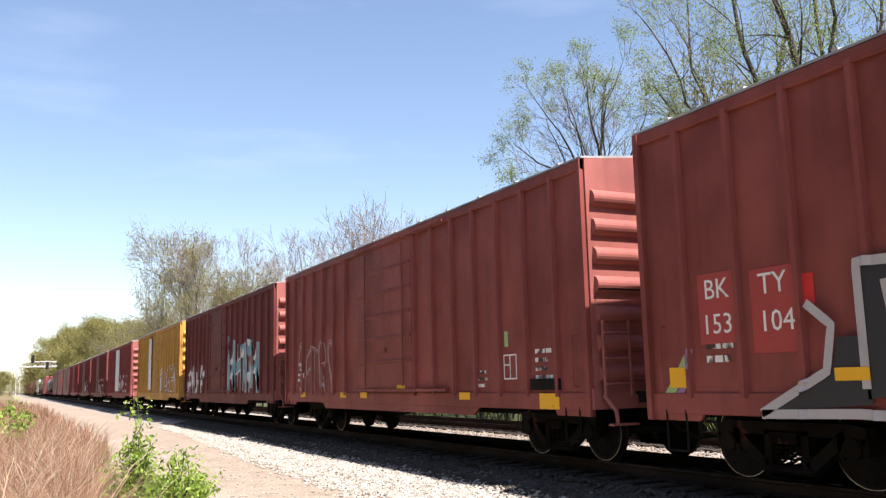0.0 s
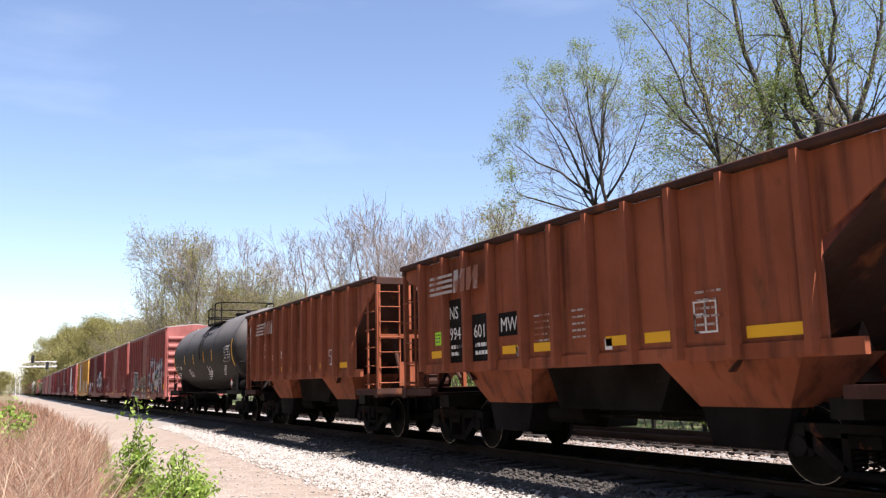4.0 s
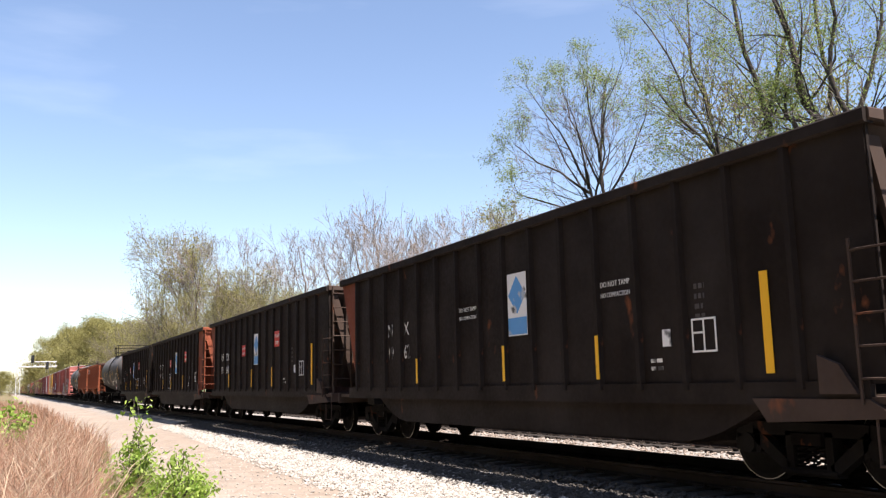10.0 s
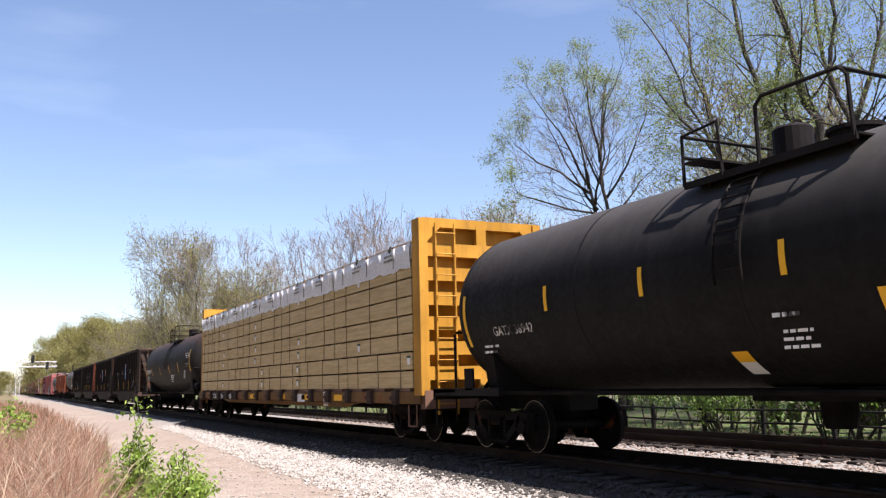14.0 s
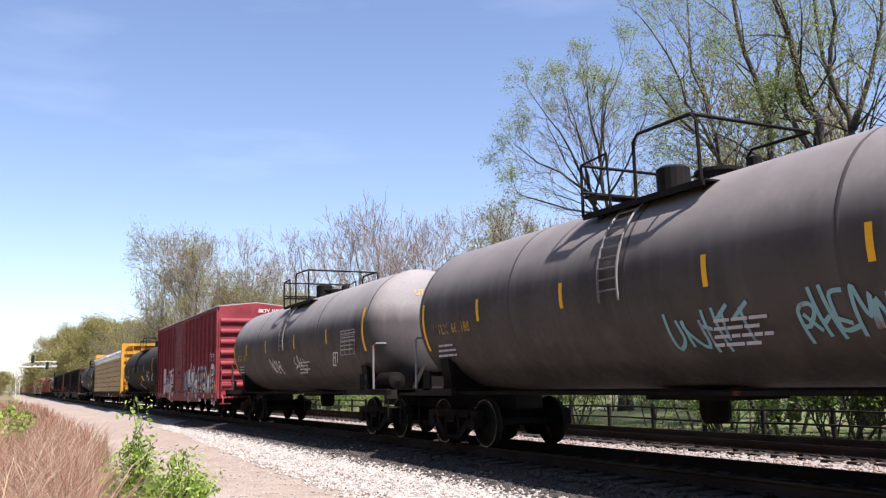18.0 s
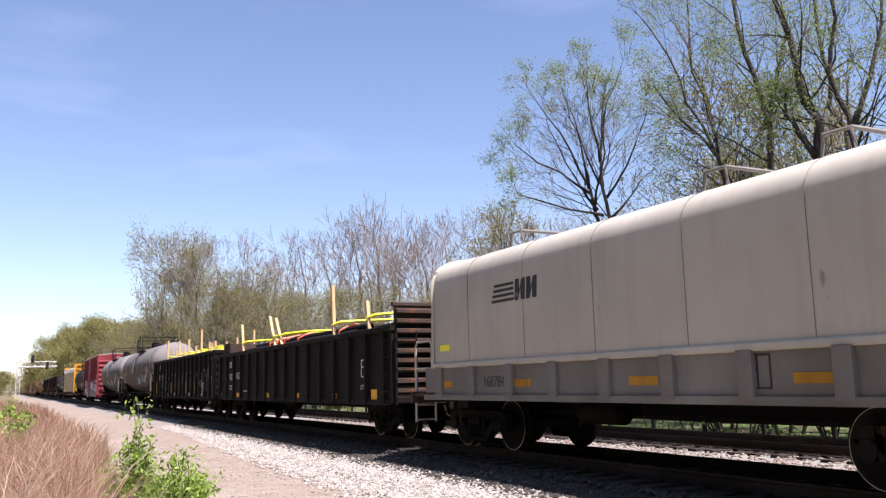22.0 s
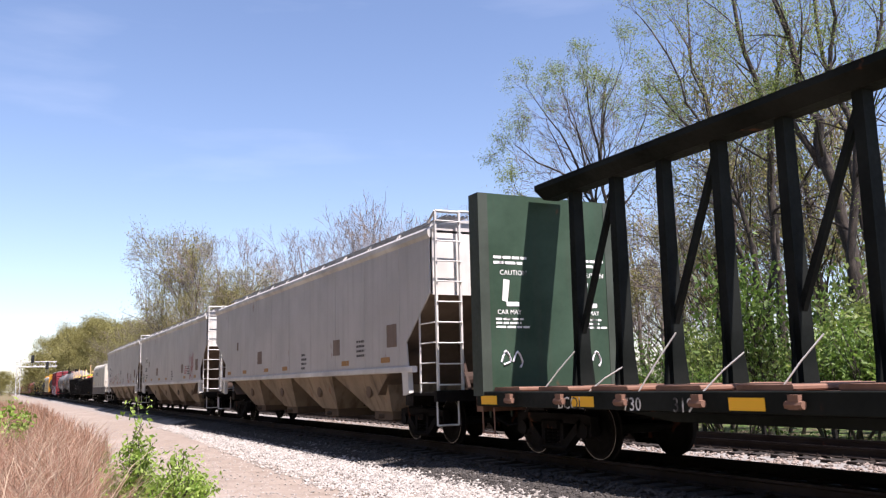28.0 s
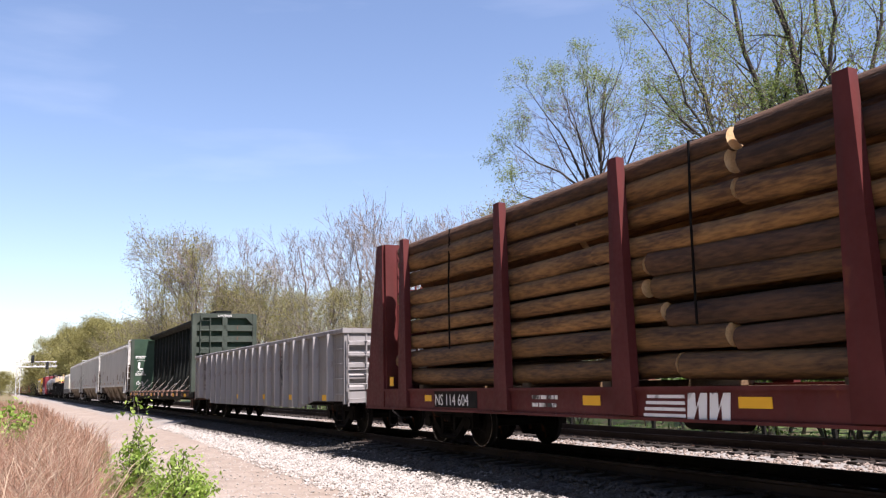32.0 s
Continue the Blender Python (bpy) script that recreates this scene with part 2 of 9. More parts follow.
M = {
    "red": paint("boxcar_red", (0.25, 0.062, 0.052), 0.5, 0.06, 0.25),
    "red2": paint("boxcar_oxide", (0.235, 0.05, 0.048), 0.55, 0.12, 0.3),
    # boxcar red lightened for the ends: sunlight put into the colour
    "redend": paint("sunlit_end_red", (0.312, 0.103, 0.0905), 0.55, 0.05, 0.2),
    # oily bed, with the train's shade painted into its near-black tones
    "bed": rough_mat("oily_shaded_track_bed", (0.0077, 0.00665, 0.00595), (0.0252, 0.0217, 0.0189), 5, 28, 0.95, 0.5, 0.03),
    "dkred": paint("boxcar_dark_red", (0.15, 0.03, 0.03), 0.55, 0.2, 0.35),
    "crimson": paint("boxcar_crimson", (0.205, 0.028, 0.036), 0.55, 0.14, 0.3),
    "flatred": paint("flatcar_red", (0.095, 0.017, 0.0155), 0.6, 0.1, 0.3),
    "yellowcar": paint("boxcar_mustard", (0.50, 0.27, 0.06), 0.55, 0.25, 0.35),
    "galv": paint("galvanised_roof", (0.406, 0.39, 0.382), 0.45, 0.12, 0.2, metal=0.3),
    "orange": paint("hopper_orange", (0.27, 0.076, 0.034), 0.7, 0.30, 0.9, (0.055, 0.017, 0.010)),
    "orange_in": paint("hopper_inside_rust", (0.05, 0.020, 0.014), 0.85, 0.4, 0.5),
    "black": paint("car_black", (0.0075, 0.0058, 0.0054), 0.65, 0.08, 0.2, (0.022, 0.016, 0.013), spec=0.08),
    "sootbrown": paint("hopper_soot_brown", (0.016, 0.011, 0.009), 0.7, 0.14, 0.25, (0.032, 0.022, 0.016), spec=0.08),
    "rustend": paint("rusty_end_sheet", (0.211, 0.054, 0.0252), 0.75, 0.35, 0.4),
    "mudbrown": paint("mud_caked_steel", (0.052, 0.033, 0.025), 0.85, 0.3, 0.4),
    # second colour of each shell: top deposit plus sunlight put into the paint
    "tankblack": dusty_lit_tank("tank_black", (0.0085, 0.008, 0.008), (0.050, 0.047, 0.045), 3.0, 3.8, rough=0.7),
    "tankdustylit": dusty_lit_tank("tank_dusty_lit_black", (0.024, 0.022, 0.022), (0.12, 0.112, 0.108), 2.75, 3.5),
    "tankgrey": dusty_lit_tank("tank_grey", (0.075, 0.068, 0.068), (0.216, 0.206, 0.2), 2.7, 3.15),
    "tankgrey2": dusty_lit_tank("tank_mid_grey", (0.068, 0.061, 0.06), (0.176, 0.164, 0.158), 2.7, 3.25),
    "tankrusty": dusty_lit_tank("tank_rust_topped", (0.0135, 0.012, 0.0118), (0.085, 0.048, 0.034), 3.25, 4.45),
    "trimgrey": paint("hand_rail_grey", (0.20, 0.195, 0.19), 0.5, 0.1, 0.25),
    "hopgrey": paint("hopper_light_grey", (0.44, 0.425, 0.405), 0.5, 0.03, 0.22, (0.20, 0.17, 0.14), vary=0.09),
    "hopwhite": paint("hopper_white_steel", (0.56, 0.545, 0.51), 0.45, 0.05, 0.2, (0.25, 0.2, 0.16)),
    "hopmud": paint("hopper_chute_tan", (0.235, 0.18, 0.125), 0.75, 0.2, 0.75, (0.06, 0.04, 0.026)),
    "coilgrey": paint("coil_hood_grey", (0.47, 0.44, 0.37), 0.5, 0.04, 0.25, (0.25, 0.2, 0.16), vary=0.08),
    # gondola grey made brighter on post faces: painted light, with some rust
    "crpost": paint("gondola_lit_rusty_post", (0.345, 0.333, 0.327), 0.65, 0.14, 0.4, (0.12, 0.09, 0.075), vary=0.12),
    "beamgrey": paint("coil_car_beam_grey", (0.18, 0.169, 0.154), 0.6, 0.08, 0.35, (0.15, 0.12, 0.10)),
    "crgrey": paint("gondola_pale_grey", (0.245, 0.235, 0.232), 0.6, 0.2, 0.6, (0.085, 0.06, 0.05), vary=0.14),
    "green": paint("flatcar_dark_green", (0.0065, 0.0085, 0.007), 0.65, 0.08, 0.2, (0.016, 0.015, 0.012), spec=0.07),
    # lighter copy of the car's green, with sunlight put into the colour
    "greenlit": paint("bulkhead_lit_green", (0.0263, 0.0562, 0.0338), 0.6, 0.08, 0.3, (0.0525, 0.0525, 0.0375)),
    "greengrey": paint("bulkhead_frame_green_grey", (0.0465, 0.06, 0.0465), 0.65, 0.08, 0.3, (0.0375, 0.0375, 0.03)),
    "slopebrown": paint("hopper_slope_grimy", (0.12, 0.085, 0.06), 0.85, 0.2, 0.4),
    "logbark": rough_mat("half_barked_log", (0.036, 0.016, 0.008), (0.12, 0.056, 0.026), 1.6, 9.0, 0.9, 0.6, 0.03, (3, 0.5, 3), rnd=0.4),
    "logofade": worn("sun_faded_emblem", (0.42, 0.36, 0.33), 0.50, (0.25, 0.085, 0.045), 2.6),
    "gorange": worn("graffiti_orange", (0.40, 0.16, 0.06), 0.58, (0.2, 0.05, 0.05), 2.0),
    "ttxdirty": paint("flatcar_grimy_yellow", (0.16, 0.085, 0.028), 0.75, 0.45, 0.6),
    "ttxyellow": paint("flatcar_yellow", (0.468, 0.23, 0.0255), 0.55, 0.3, 0.4),
    "deckbrown": paint("deck_rusty_brown", (0.20, 0.11, 0.075), 0.8, 0.4, 0.4),
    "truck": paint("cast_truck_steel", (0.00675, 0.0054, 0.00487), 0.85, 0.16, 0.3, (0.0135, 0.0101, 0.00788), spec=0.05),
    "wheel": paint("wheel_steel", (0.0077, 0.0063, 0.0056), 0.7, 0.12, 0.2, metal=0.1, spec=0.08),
    "tread": plain("polished_tread", (0.30, 0.29, 0.27), 0.35, 0.9),
    "white": worn("white_lettering", (0.75, 0.74, 0.72), 0.66),
    "whitewrn": worn("worn_white_lettering", (0.72, 0.71, 0.68), 0.52),
    "yellow": worn("yellow_reflector", (0.80, 0.42, 0.01), 0.72),
    "fadestrip": worn("faded_orange_reflector", (0.30, 0.15, 0.04), 0.66, (0.30, 0.27, 0.24)),
    "tanpatch": paint("faded_tan_patch", (0.20, 0.15, 0.12), 0.7, 0.2, 0.4),
    "fadeyellow": worn("faded_yellow_lettering", (0.50, 0.29, 0.03), 0.58, (0.07, 0.062, 0.06)),
    "safety": plain("safety_yellow", (0.85, 0.62, 0.0), 0.55),
    "redstrap": plain("red_orange_strap", (0.70, 0.09, 0.03), 0.5),
    "strap": plain("bright_yellow_strap", (0.90, 0.85, 0.02), 0.5),
    "black_ink": worn("black_lettering", (0.02, 0.02, 0.022), 0.7, (0.4, 0.4, 0.4)),
    "sign_red": plain("sign_red", (0.62, 0.03, 0.03), 0.5),
    "redpatch": plain("repaint_patch_red", (0.36, 0.05, 0.045), 0.5),
    "sign_blue": worn("sign_blue", (0.09, 0.30, 0.62), 0.62, (0.5, 0.5, 0.5)),
    "sign_white": worn("sign_white", (0.74, 0.74, 0.74), 0.64, (0.08, 0.08, 0.08)),
    "silver": worn("graffiti_silver", (0.42, 0.40, 0.41), 0.62, (0.36, 0.34, 0.35), 1.6),
    "gblack": worn("graffiti_black", (0.02, 0.02, 0.025), 0.68, (0.07, 0.05, 0.05), 1.6),
    "gblue": plain("graffiti_pale_blue", (0.19, 0.24, 0.32), 0.6),
    "gwhite": worn("graffiti_white", (0.66, 0.66, 0.68), 0.6, (0.3, 0.3, 0.3), 2.0),
    "gred": worn("graffiti_dark_red", (0.26, 0.035, 0.04), 0.6, (0.4, 0.37, 0.36), 2.0),
    "gcyan": worn("graffiti_teal", (0.17, 0.36, 0.44), 0.6, (0.2, 0.1, 0.1), 2.0),
    "ggreen": plain("graffiti_green", (0.30, 0.46, 0.20), 0.6),
    "gpurple": plain("graffiti_purple", (0.26, 0.16, 0.30), 0.6),
    "gcream": worn("graffiti_cream", (0.62, 0.58, 0.42), 0.62, (0.1, 0.08, 0.07), 2.0),
    "chain": plain("bright_strap_steel", (0.55, 0.52, 0.47), 0.4, 0.5),
    "board": rough_mat("sawn_lumber", (0.45, 0.325, 0.15), (0.64, 0.50, 0.27), 2.0, 16.0, 0.75, 0.15, 0.005, (6, 0.7, 8), rnd=0.18),
    "stick": rough_mat("dunnage_wood", (0.10, 0.06, 0.03), (0.16, 0.10, 0.05), 4, 30, 0.9),
    "stake": rough_mat("stake_wood", (0.429, 0.281, 0.133), (0.53, 0.374, 0.203), 3, 30, 0.8, 0.2, 0.004, (8, 8, 1)),
    "wrap": paint("white_poly_wrap", (0.70, 0.71, 0.74), 0.22, 0, 0.06, (0.5, 0.5, 0.52), vary=0.08),
    "log": rough_mat("peeled_log", (0.075, 0.031, 0.011), (0.29, 0.15, 0.05), 1.6, 9.0, 0.8, 0.5, 0.02, (3, 0.5, 3), rnd=0.6),
    "logend": rough_mat("cut_log_end", (0.45, 0.30, 0.15), (0.6, 0.42, 0.23), 8, 40, 0.85),
    "rail": paint("rail_rust", (0.022, 0.014, 0.010), 0.85, 0.12, 0.2),
    "railtop": plain("rail_head_polished", (0.45, 0.43, 0.41), 0.3, 0.9),
    "tie": rough_mat("creosote_tie", (0.0105, 0.0075, 0.0055), (0.037, 0.0255, 0.018), 4, 30, 0.9, 0.5, 0.01, (6, 1, 6), rnd=0.4),
    "bark": rough_mat("bark_dark", (0.0218, 0.0164, 0.0125), (0.0663, 0.0515, 0.0406), 5, 25, 0.95, 0.6, 0.02, (4, 4, 1)),
    "twig": rough_mat("bark_mauve_grey", (0.095, 0.074, 0.067), (0.19, 0.155, 0.145), 5, 25, 0.95, 0.5, 0.02, (4, 4, 1)),
    "bark_pale": rough_mat("bark_pale", (0.135, 0.104, 0.09), (0.24, 0.195, 0.17), 5, 25, 0.95, 0.5, 0.02, (4, 4, 1)),
    "leaf": leaf_mat("spring_leaf", (0.125, 0.175, 0.036), (0.25, 0.31, 0.085)),
    "leaf_olive": leaf_mat("bud_olive", (0.165, 0.152, 0.045), (0.29, 0.265, 0.09)),
    "leaf_dark": leaf_mat("leaf_deep_green", (0.065, 0.125, 0.018), (0.15, 0.235, 0.04)),
    "leaf_bud": leaf_mat("bud_tan", (0.117, 0.0897, 0.0585), (0.203, 0.156, 0.109)),
    "shrub": leaf_mat("shrub_leaf", (0.13, 0.235, 0.022), (0.32, 0.43, 0.085)),
    "drygrass": leaf_mat("dry_grass", (0.242, 0.117, 0.0702), (0.429, 0.269, 0.183)),
    "palegrass": leaf_mat("bleached_grass", (0.39, 0.281, 0.187), (0.577, 0.468, 0.343)),
    "greengrass": leaf_mat("green_grass", (0.0624, 0.118, 0.0187), (0.138, 0.187, 0.0437)),
    "stone": rough_mat("ballast_stone", (0.27, 0.245, 0.22), (0.50, 0.465, 0.42), 6, 40, 0.9, 0.3, 0.01, rnd=0.6),
    # some grime, and the train's shade put into the stone colour
    "stone_grimy_shaded": rough_mat("oily_shaded_ballast_stone", (0.024, 0.0205, 0.018), (0.075, 0.066, 0.0575), 6, 40, 0.95, 0.3, 0.01, rnd=0.6),
    "stone_rusty": rough_mat("rust_tinted_stone", (0.195, 0.152, 0.125), (0.359, 0.296, 0.254), 6, 40, 0.9, 0.3, 0.01, rnd=0.62),
    "stain": worn("spill_stain", (0.11, 0.055, 0.03), 0.52, (0.03, 0.028, 0.027), 1.4),
    "signal": paint("signal_aluminium", (0.484, 0.484, 0.468), 0.5, 0.05, 0.15, metal=0.3),
    "signal_black": plain("signal_black", (0.015, 0.015, 0.016), 0.5),
    "fence": paint("fence_dark", (0.012, 0.011, 0.010), 0.9, 0.1, 0.2, spec=0.05),
    "siding": paint("house_siding", (0.58, 0.47, 0.43), 0.7, 0, 0.15),
    "shingle": rough_mat("roof_shingle", (0.12, 0.11, 0.11), (0.2, 0.19, 0.18), 4, 30),
    "glass_dark": plain("window_dark", (0.03, 0.035, 0.04), 0.1),
    "mesh_roof": paint("running_board_grate", (0.27, 0.265, 0.26), 0.5, 0.05, 0.2, metal=0.4),
    "placard": plain("placard_white", (0.75, 0.75, 0.75), 0.5),
    "lime": plain("lime_tag", (0.35, 0.75, 0.02), 0.5),
    "junk": rough_mat("scrap_load", (0.05, 0.04, 0.035), (0.16, 0.12, 0.09), 3, 20),
}


# ---- mesh building ----
class Mesh:
    """Collects vertices and faces of one part."""

    def __init__(self):
        self.v, self.f = [], []

    def add(self, vs, fs):
        o = len(self.v)
        self.v.extend(vs)
        self.f.extend([tuple(i + o for i in f) for f in fs])
        return self

    def box(self, x0, x1, y0, y1, z0, z1, c=0.0):
        """A box; c cuts its long edges."""
        ext = [abs(x1 - x0), abs(y1 - y0), abs(z1 - z0)]
        c = min(c, 0.45 * sorted(ext)[0])
        if c <= 0:
            return self.add([(x, y, z) for x in (x0, x1) for y in (y0, y1) for z in (z0, z1)],
                            [(0, 1, 3, 2), (4, 6, 7, 5), (0, 4, 5, 1), (2, 3, 7, 6), (0, 2, 6, 4), (1, 5, 7, 3)])
        ax = ext.index(max(ext))
        (a0, a1), (b0, b1) = [((x0, x1), (y0, y1), (z0, z1))[i] for i in range(3) if i != ax]
        prof = [(a0 + c, b0), (a1 - c, b0), (a1, b0 + c), (a1, b1 - c), (a1 - c, b1), (a0 + c, b1), (a0, b1 - c), (a0, b0 + c)]
        lo, hi = ((x0, x1), (y0, y1), (z0, z1))[ax]
        return self.prism(prof, "xyz"[ax], lo, hi)

    def prism(self, prof, axis, lo, hi):
        """A 2D outline (the two other axes in order) drawn out along an axis."""
        n = len(prof)
        put = {"x": lambda t, p: (t, p[0], p[1]), "y": lambda t, p: (p[0], t, p[1]), "z": lambda t, p: (p[0], p[1], t)}[axis]
        vs = [put(t, p) for t in (lo, hi) for p in prof]
        fs = [tuple(range(n)), tuple(range(2 * n - 1, n - 1, -1))] + [(i, (i + 1) % n, n + (i + 1) % n, n + i) for i in range(n)]
        return self.add(vs, fs)

    def tube(self, pts, r, n=6, caps=True):
        """A round bar along points; r is a number or one for each point."""
        pts = [Vector(p) for p in pts]
        rs = r if isinstance(r, (list, tuple)) else [r] * len(pts)
        vs, fs = [], []
        for i, p in enumerate(pts):
            d = (pts[min(i + 1, len(pts) - 1)] - pts[max(i - 1, 0)]).normalized()
            u = d.cross(Vector((0, 0, 1)) if abs(d.z) < 0.9 else Vector((1, 0, 0))).normalized()
            w = d.cross(u)
            vs.extend([tuple(p + (u * math.cos(a) + w * math.sin(a)) * rs[i]) for a in [2 * math.pi * k / n for k in range(n)]])
        for i in range(len(pts) - 1):
            fs.extend([(i * n + k, i * n + (k + 1) % n, (i + 1) * n + (k + 1) % n, (i + 1) * n + k) for k in range(n)])
        if caps:
            fs.extend([tuple(range(n - 1, -1, -1)), tuple(range((len(pts) - 1) * n, len(pts) * n))])
        return self.add(vs, fs)

    def lathe(self, prof, axis="x", n=24, at=(0, 0, 0)):
        """An outline of (along, radius) turned round an axis."""
        vs, fs = [], []
        for t, r in prof:
            for k in range(n):
                a = 2 * math.pi * k / n
                c, s = r * math.cos(a), r * math.sin(a)
                p = {"x": (t, c, s), "y": (c, t, s), "z": (c, s, t)}[axis]
                vs.append((p[0] + at[0], p[1] + at[1], p[2] + at[2]))
        for i in range(len(prof) - 1):
            fs.extend([(i * n + k, i * n + (k + 1) % n, (i + 1) * n + (k + 1) % n, (i + 1) * n + k) for k in range(n)])
        if prof[0][1] > 1e-4:
            fs.append(tuple(range(n - 1, -1, -1)))
        if prof[-1][1] > 1e-4:
            fs.append(tuple(range((len(prof) - 1) * n, len(prof) * n)))
        return self.add(vs, fs)

    def quad(self, a, b, c, d):
        return self.add([a, b, c, d], [(0, 1, 2, 3)])

    def slab(self, a, b, c, d, t):
        """A plate through four corners, t thick along its normal."""
        a, b, c, d = map(Vector, (a, b, c, d))
        nrm = (b - a).cross(c - a).normalized() * t
        vs = [tuple(p) for p in (a, b, c, d, a + nrm, b + nrm, c + nrm, d + nrm)]
        return self.add(vs, [(3, 2, 1, 0), (4, 5, 6, 7), (0, 1, 5, 4), (1, 2, 6, 5), (2, 3, 7, 6), (3, 0, 4, 7)])

    def data(self, name, material, smooth=False):
        me = bpy.data.meshes.new(name)
        me.from_pydata(self.v, [], self.f)
        me.materials.append(material)
        bm = bmesh.new()
        bm.from_mesh(me)
        bmesh.ops.recalc_face_normals(bm, faces=bm.faces)
        bm.to_mesh(me)
        bm.free()
        if smooth:
            me.shade_smooth() if smooth is True else me.set_sharp_from_angle(angle=radians(smooth))
        return me


def part(name, shape, material, parent, label="", smooth=False, at=None):
    """One mesh object under a thing or a part. shape: a Mesh, or mesh data to share."""
    data = shape.data(name, material, smooth) if isinstance(shape, Mesh) else shape
    ob = new(name, data)
    ob.parent = parent
    if at is not None:
        ob.matrix_basis = at if isinstance(at, Matrix) else Matrix.Translation(at)
    if label:
        ob["label"] = label
    return ob


def thing(name, label, category, group="", kind="", at=None):
    ob = tagged(new(name), label, category, group, kind)
    ob.empty_display_size = 0.3
    if at is not None:
        ob.matrix_basis = at if isinstance(at, Matrix) else Matrix.Translation(at)
    return ob


def solid(name, shape, material, label, category="", group="", kind="", smooth=False):
    return tagged(new(name, shape.data(name, material, smooth)), label, category, group, kind)


SIDE = Matrix(((0, 0, -1, 0), (-1, 0, 0, 0), (0, 1, 0, 0), (0, 0, 0, 1)))
REAR = Matrix(((1, 0, 0, 0), (0, 0, -1, 0), (0, 1, 0, 0), (0, 0, 0, 1)))


def lettering(parent, words, size, place, material, face=SIDE, squeeze=1.0, lean=0.0, tilt=None, bold=0.0):
    """Painted words on a car's near side or rear end; place is the lower start of the first letter."""
    cu = bpy.data.curves.new("lettering", "FONT")
    cu.body, cu.size, cu.extrude, cu.resolution_u, cu.offset = words, size, 0.0015, 2, bold
    ob = bpy.data.objects.new("lettering", cu)
    me = bpy.data.meshes.new_from_object(ob)
    bpy.data.objects.remove(ob)
    me.name = "lettering"
    me.materials.clear()
    me.materials.append(material)
    m = Matrix.Translation(place) @ face @ (tilt or Matrix.Identity(4)) @ Matrix.Diagonal((squeeze, 1, 1, 1))
    me.transform(m)
    return part("lettering", me, material, parent)


def bars(parent, y, z, x, w, h, rows, material, face="side", gap=0.5, name="lettering"):
    """Small print as plain bars, in lines of broken length."""
    m = Mesh()
    rng = random.Random(int(abs(y * 100) + abs(z * 37) + rows))
    step = h / rows
    for r in range(rows):
        t, end = 0.0, w * rng.uniform(0.65, 1.0)
        while t < end:
            ln = min(rng.uniform(0.08, 0.3) * w + 0.02, end - t)
            z1 = z - r * step
            if face == "side":
                m.box(x - 0.003, x + 0.001, y - t - ln, y - t, z1 - step * gap, z1)
            else:
                m.box(x + t, x + t + ln, y - 0.003, y + 0.001, z1 - step * gap, z1)
            t += ln + 0.03
    return part(name, m, material, parent)


def curve_pts(pts, step=0.05):
    """A smooth line through points, at even steps."""
    out, P = [], [Vector(p) for p in pts]
    for i in range(len(P) - 1):
        p0, p1, p2, p3 = P[max(i - 1, 0)], P[i], P[i + 1], P[min(i + 2, len(P) - 1)]
        n = max(2, int((p2 - p1).length / step))
        for k in range(n):
            t = k / n
            out.append(0.5 * ((2 * p1) + (p2 - p0) * t + (2 * p0 - 5 * p1 + 4 * p2 - p3) * t * t + (3 * p1 - p0 - 3 * p2 + p3) * t ** 3))
    return out + [P[-1]]


def ribbon(m, pts, width, surf, off, sharp=False):
    """A painted stroke in (y, z) laid over a side whose surface is x = surf(y, z)."""
    C = [Vector(p) for p in pts] if sharp else curve_pts([Vector((*p, 0)) for p in pts])
    if sharp:
        D = []
        for a, b in zip(C[:-1], C[1:]):
            n = max(1, int((b - a).length / 0.06))
            D += [a + (b - a) * (k / n) for k in range(n)]
        C = [Vector((*p[:2], 0)) for p in D + [C[-1]]]
    n, vs, fs = len(C), [], []
    for i, p in enumerate(C):
        d = (C[min(i + 1, n - 1)] - C[max(i - 1, 0)])
        if d.length < 1e-6:
            d = Vector((1, 0, 0))
        s = Vector((-d.y, d.x, 0)).normalized() * width / 2
        for k in (-1, 0, 1):
            q = p + s * k
            vs.append((surf(q.x, q.y) - off, q.x, q.y))
    for i in range(n - 1):
        for k in (0, 1):
            fs.append((i * 3 + k, i * 3 + k + 1, i * 3 + k + 4, i * 3 + k + 3))
    m.add(vs, fs)


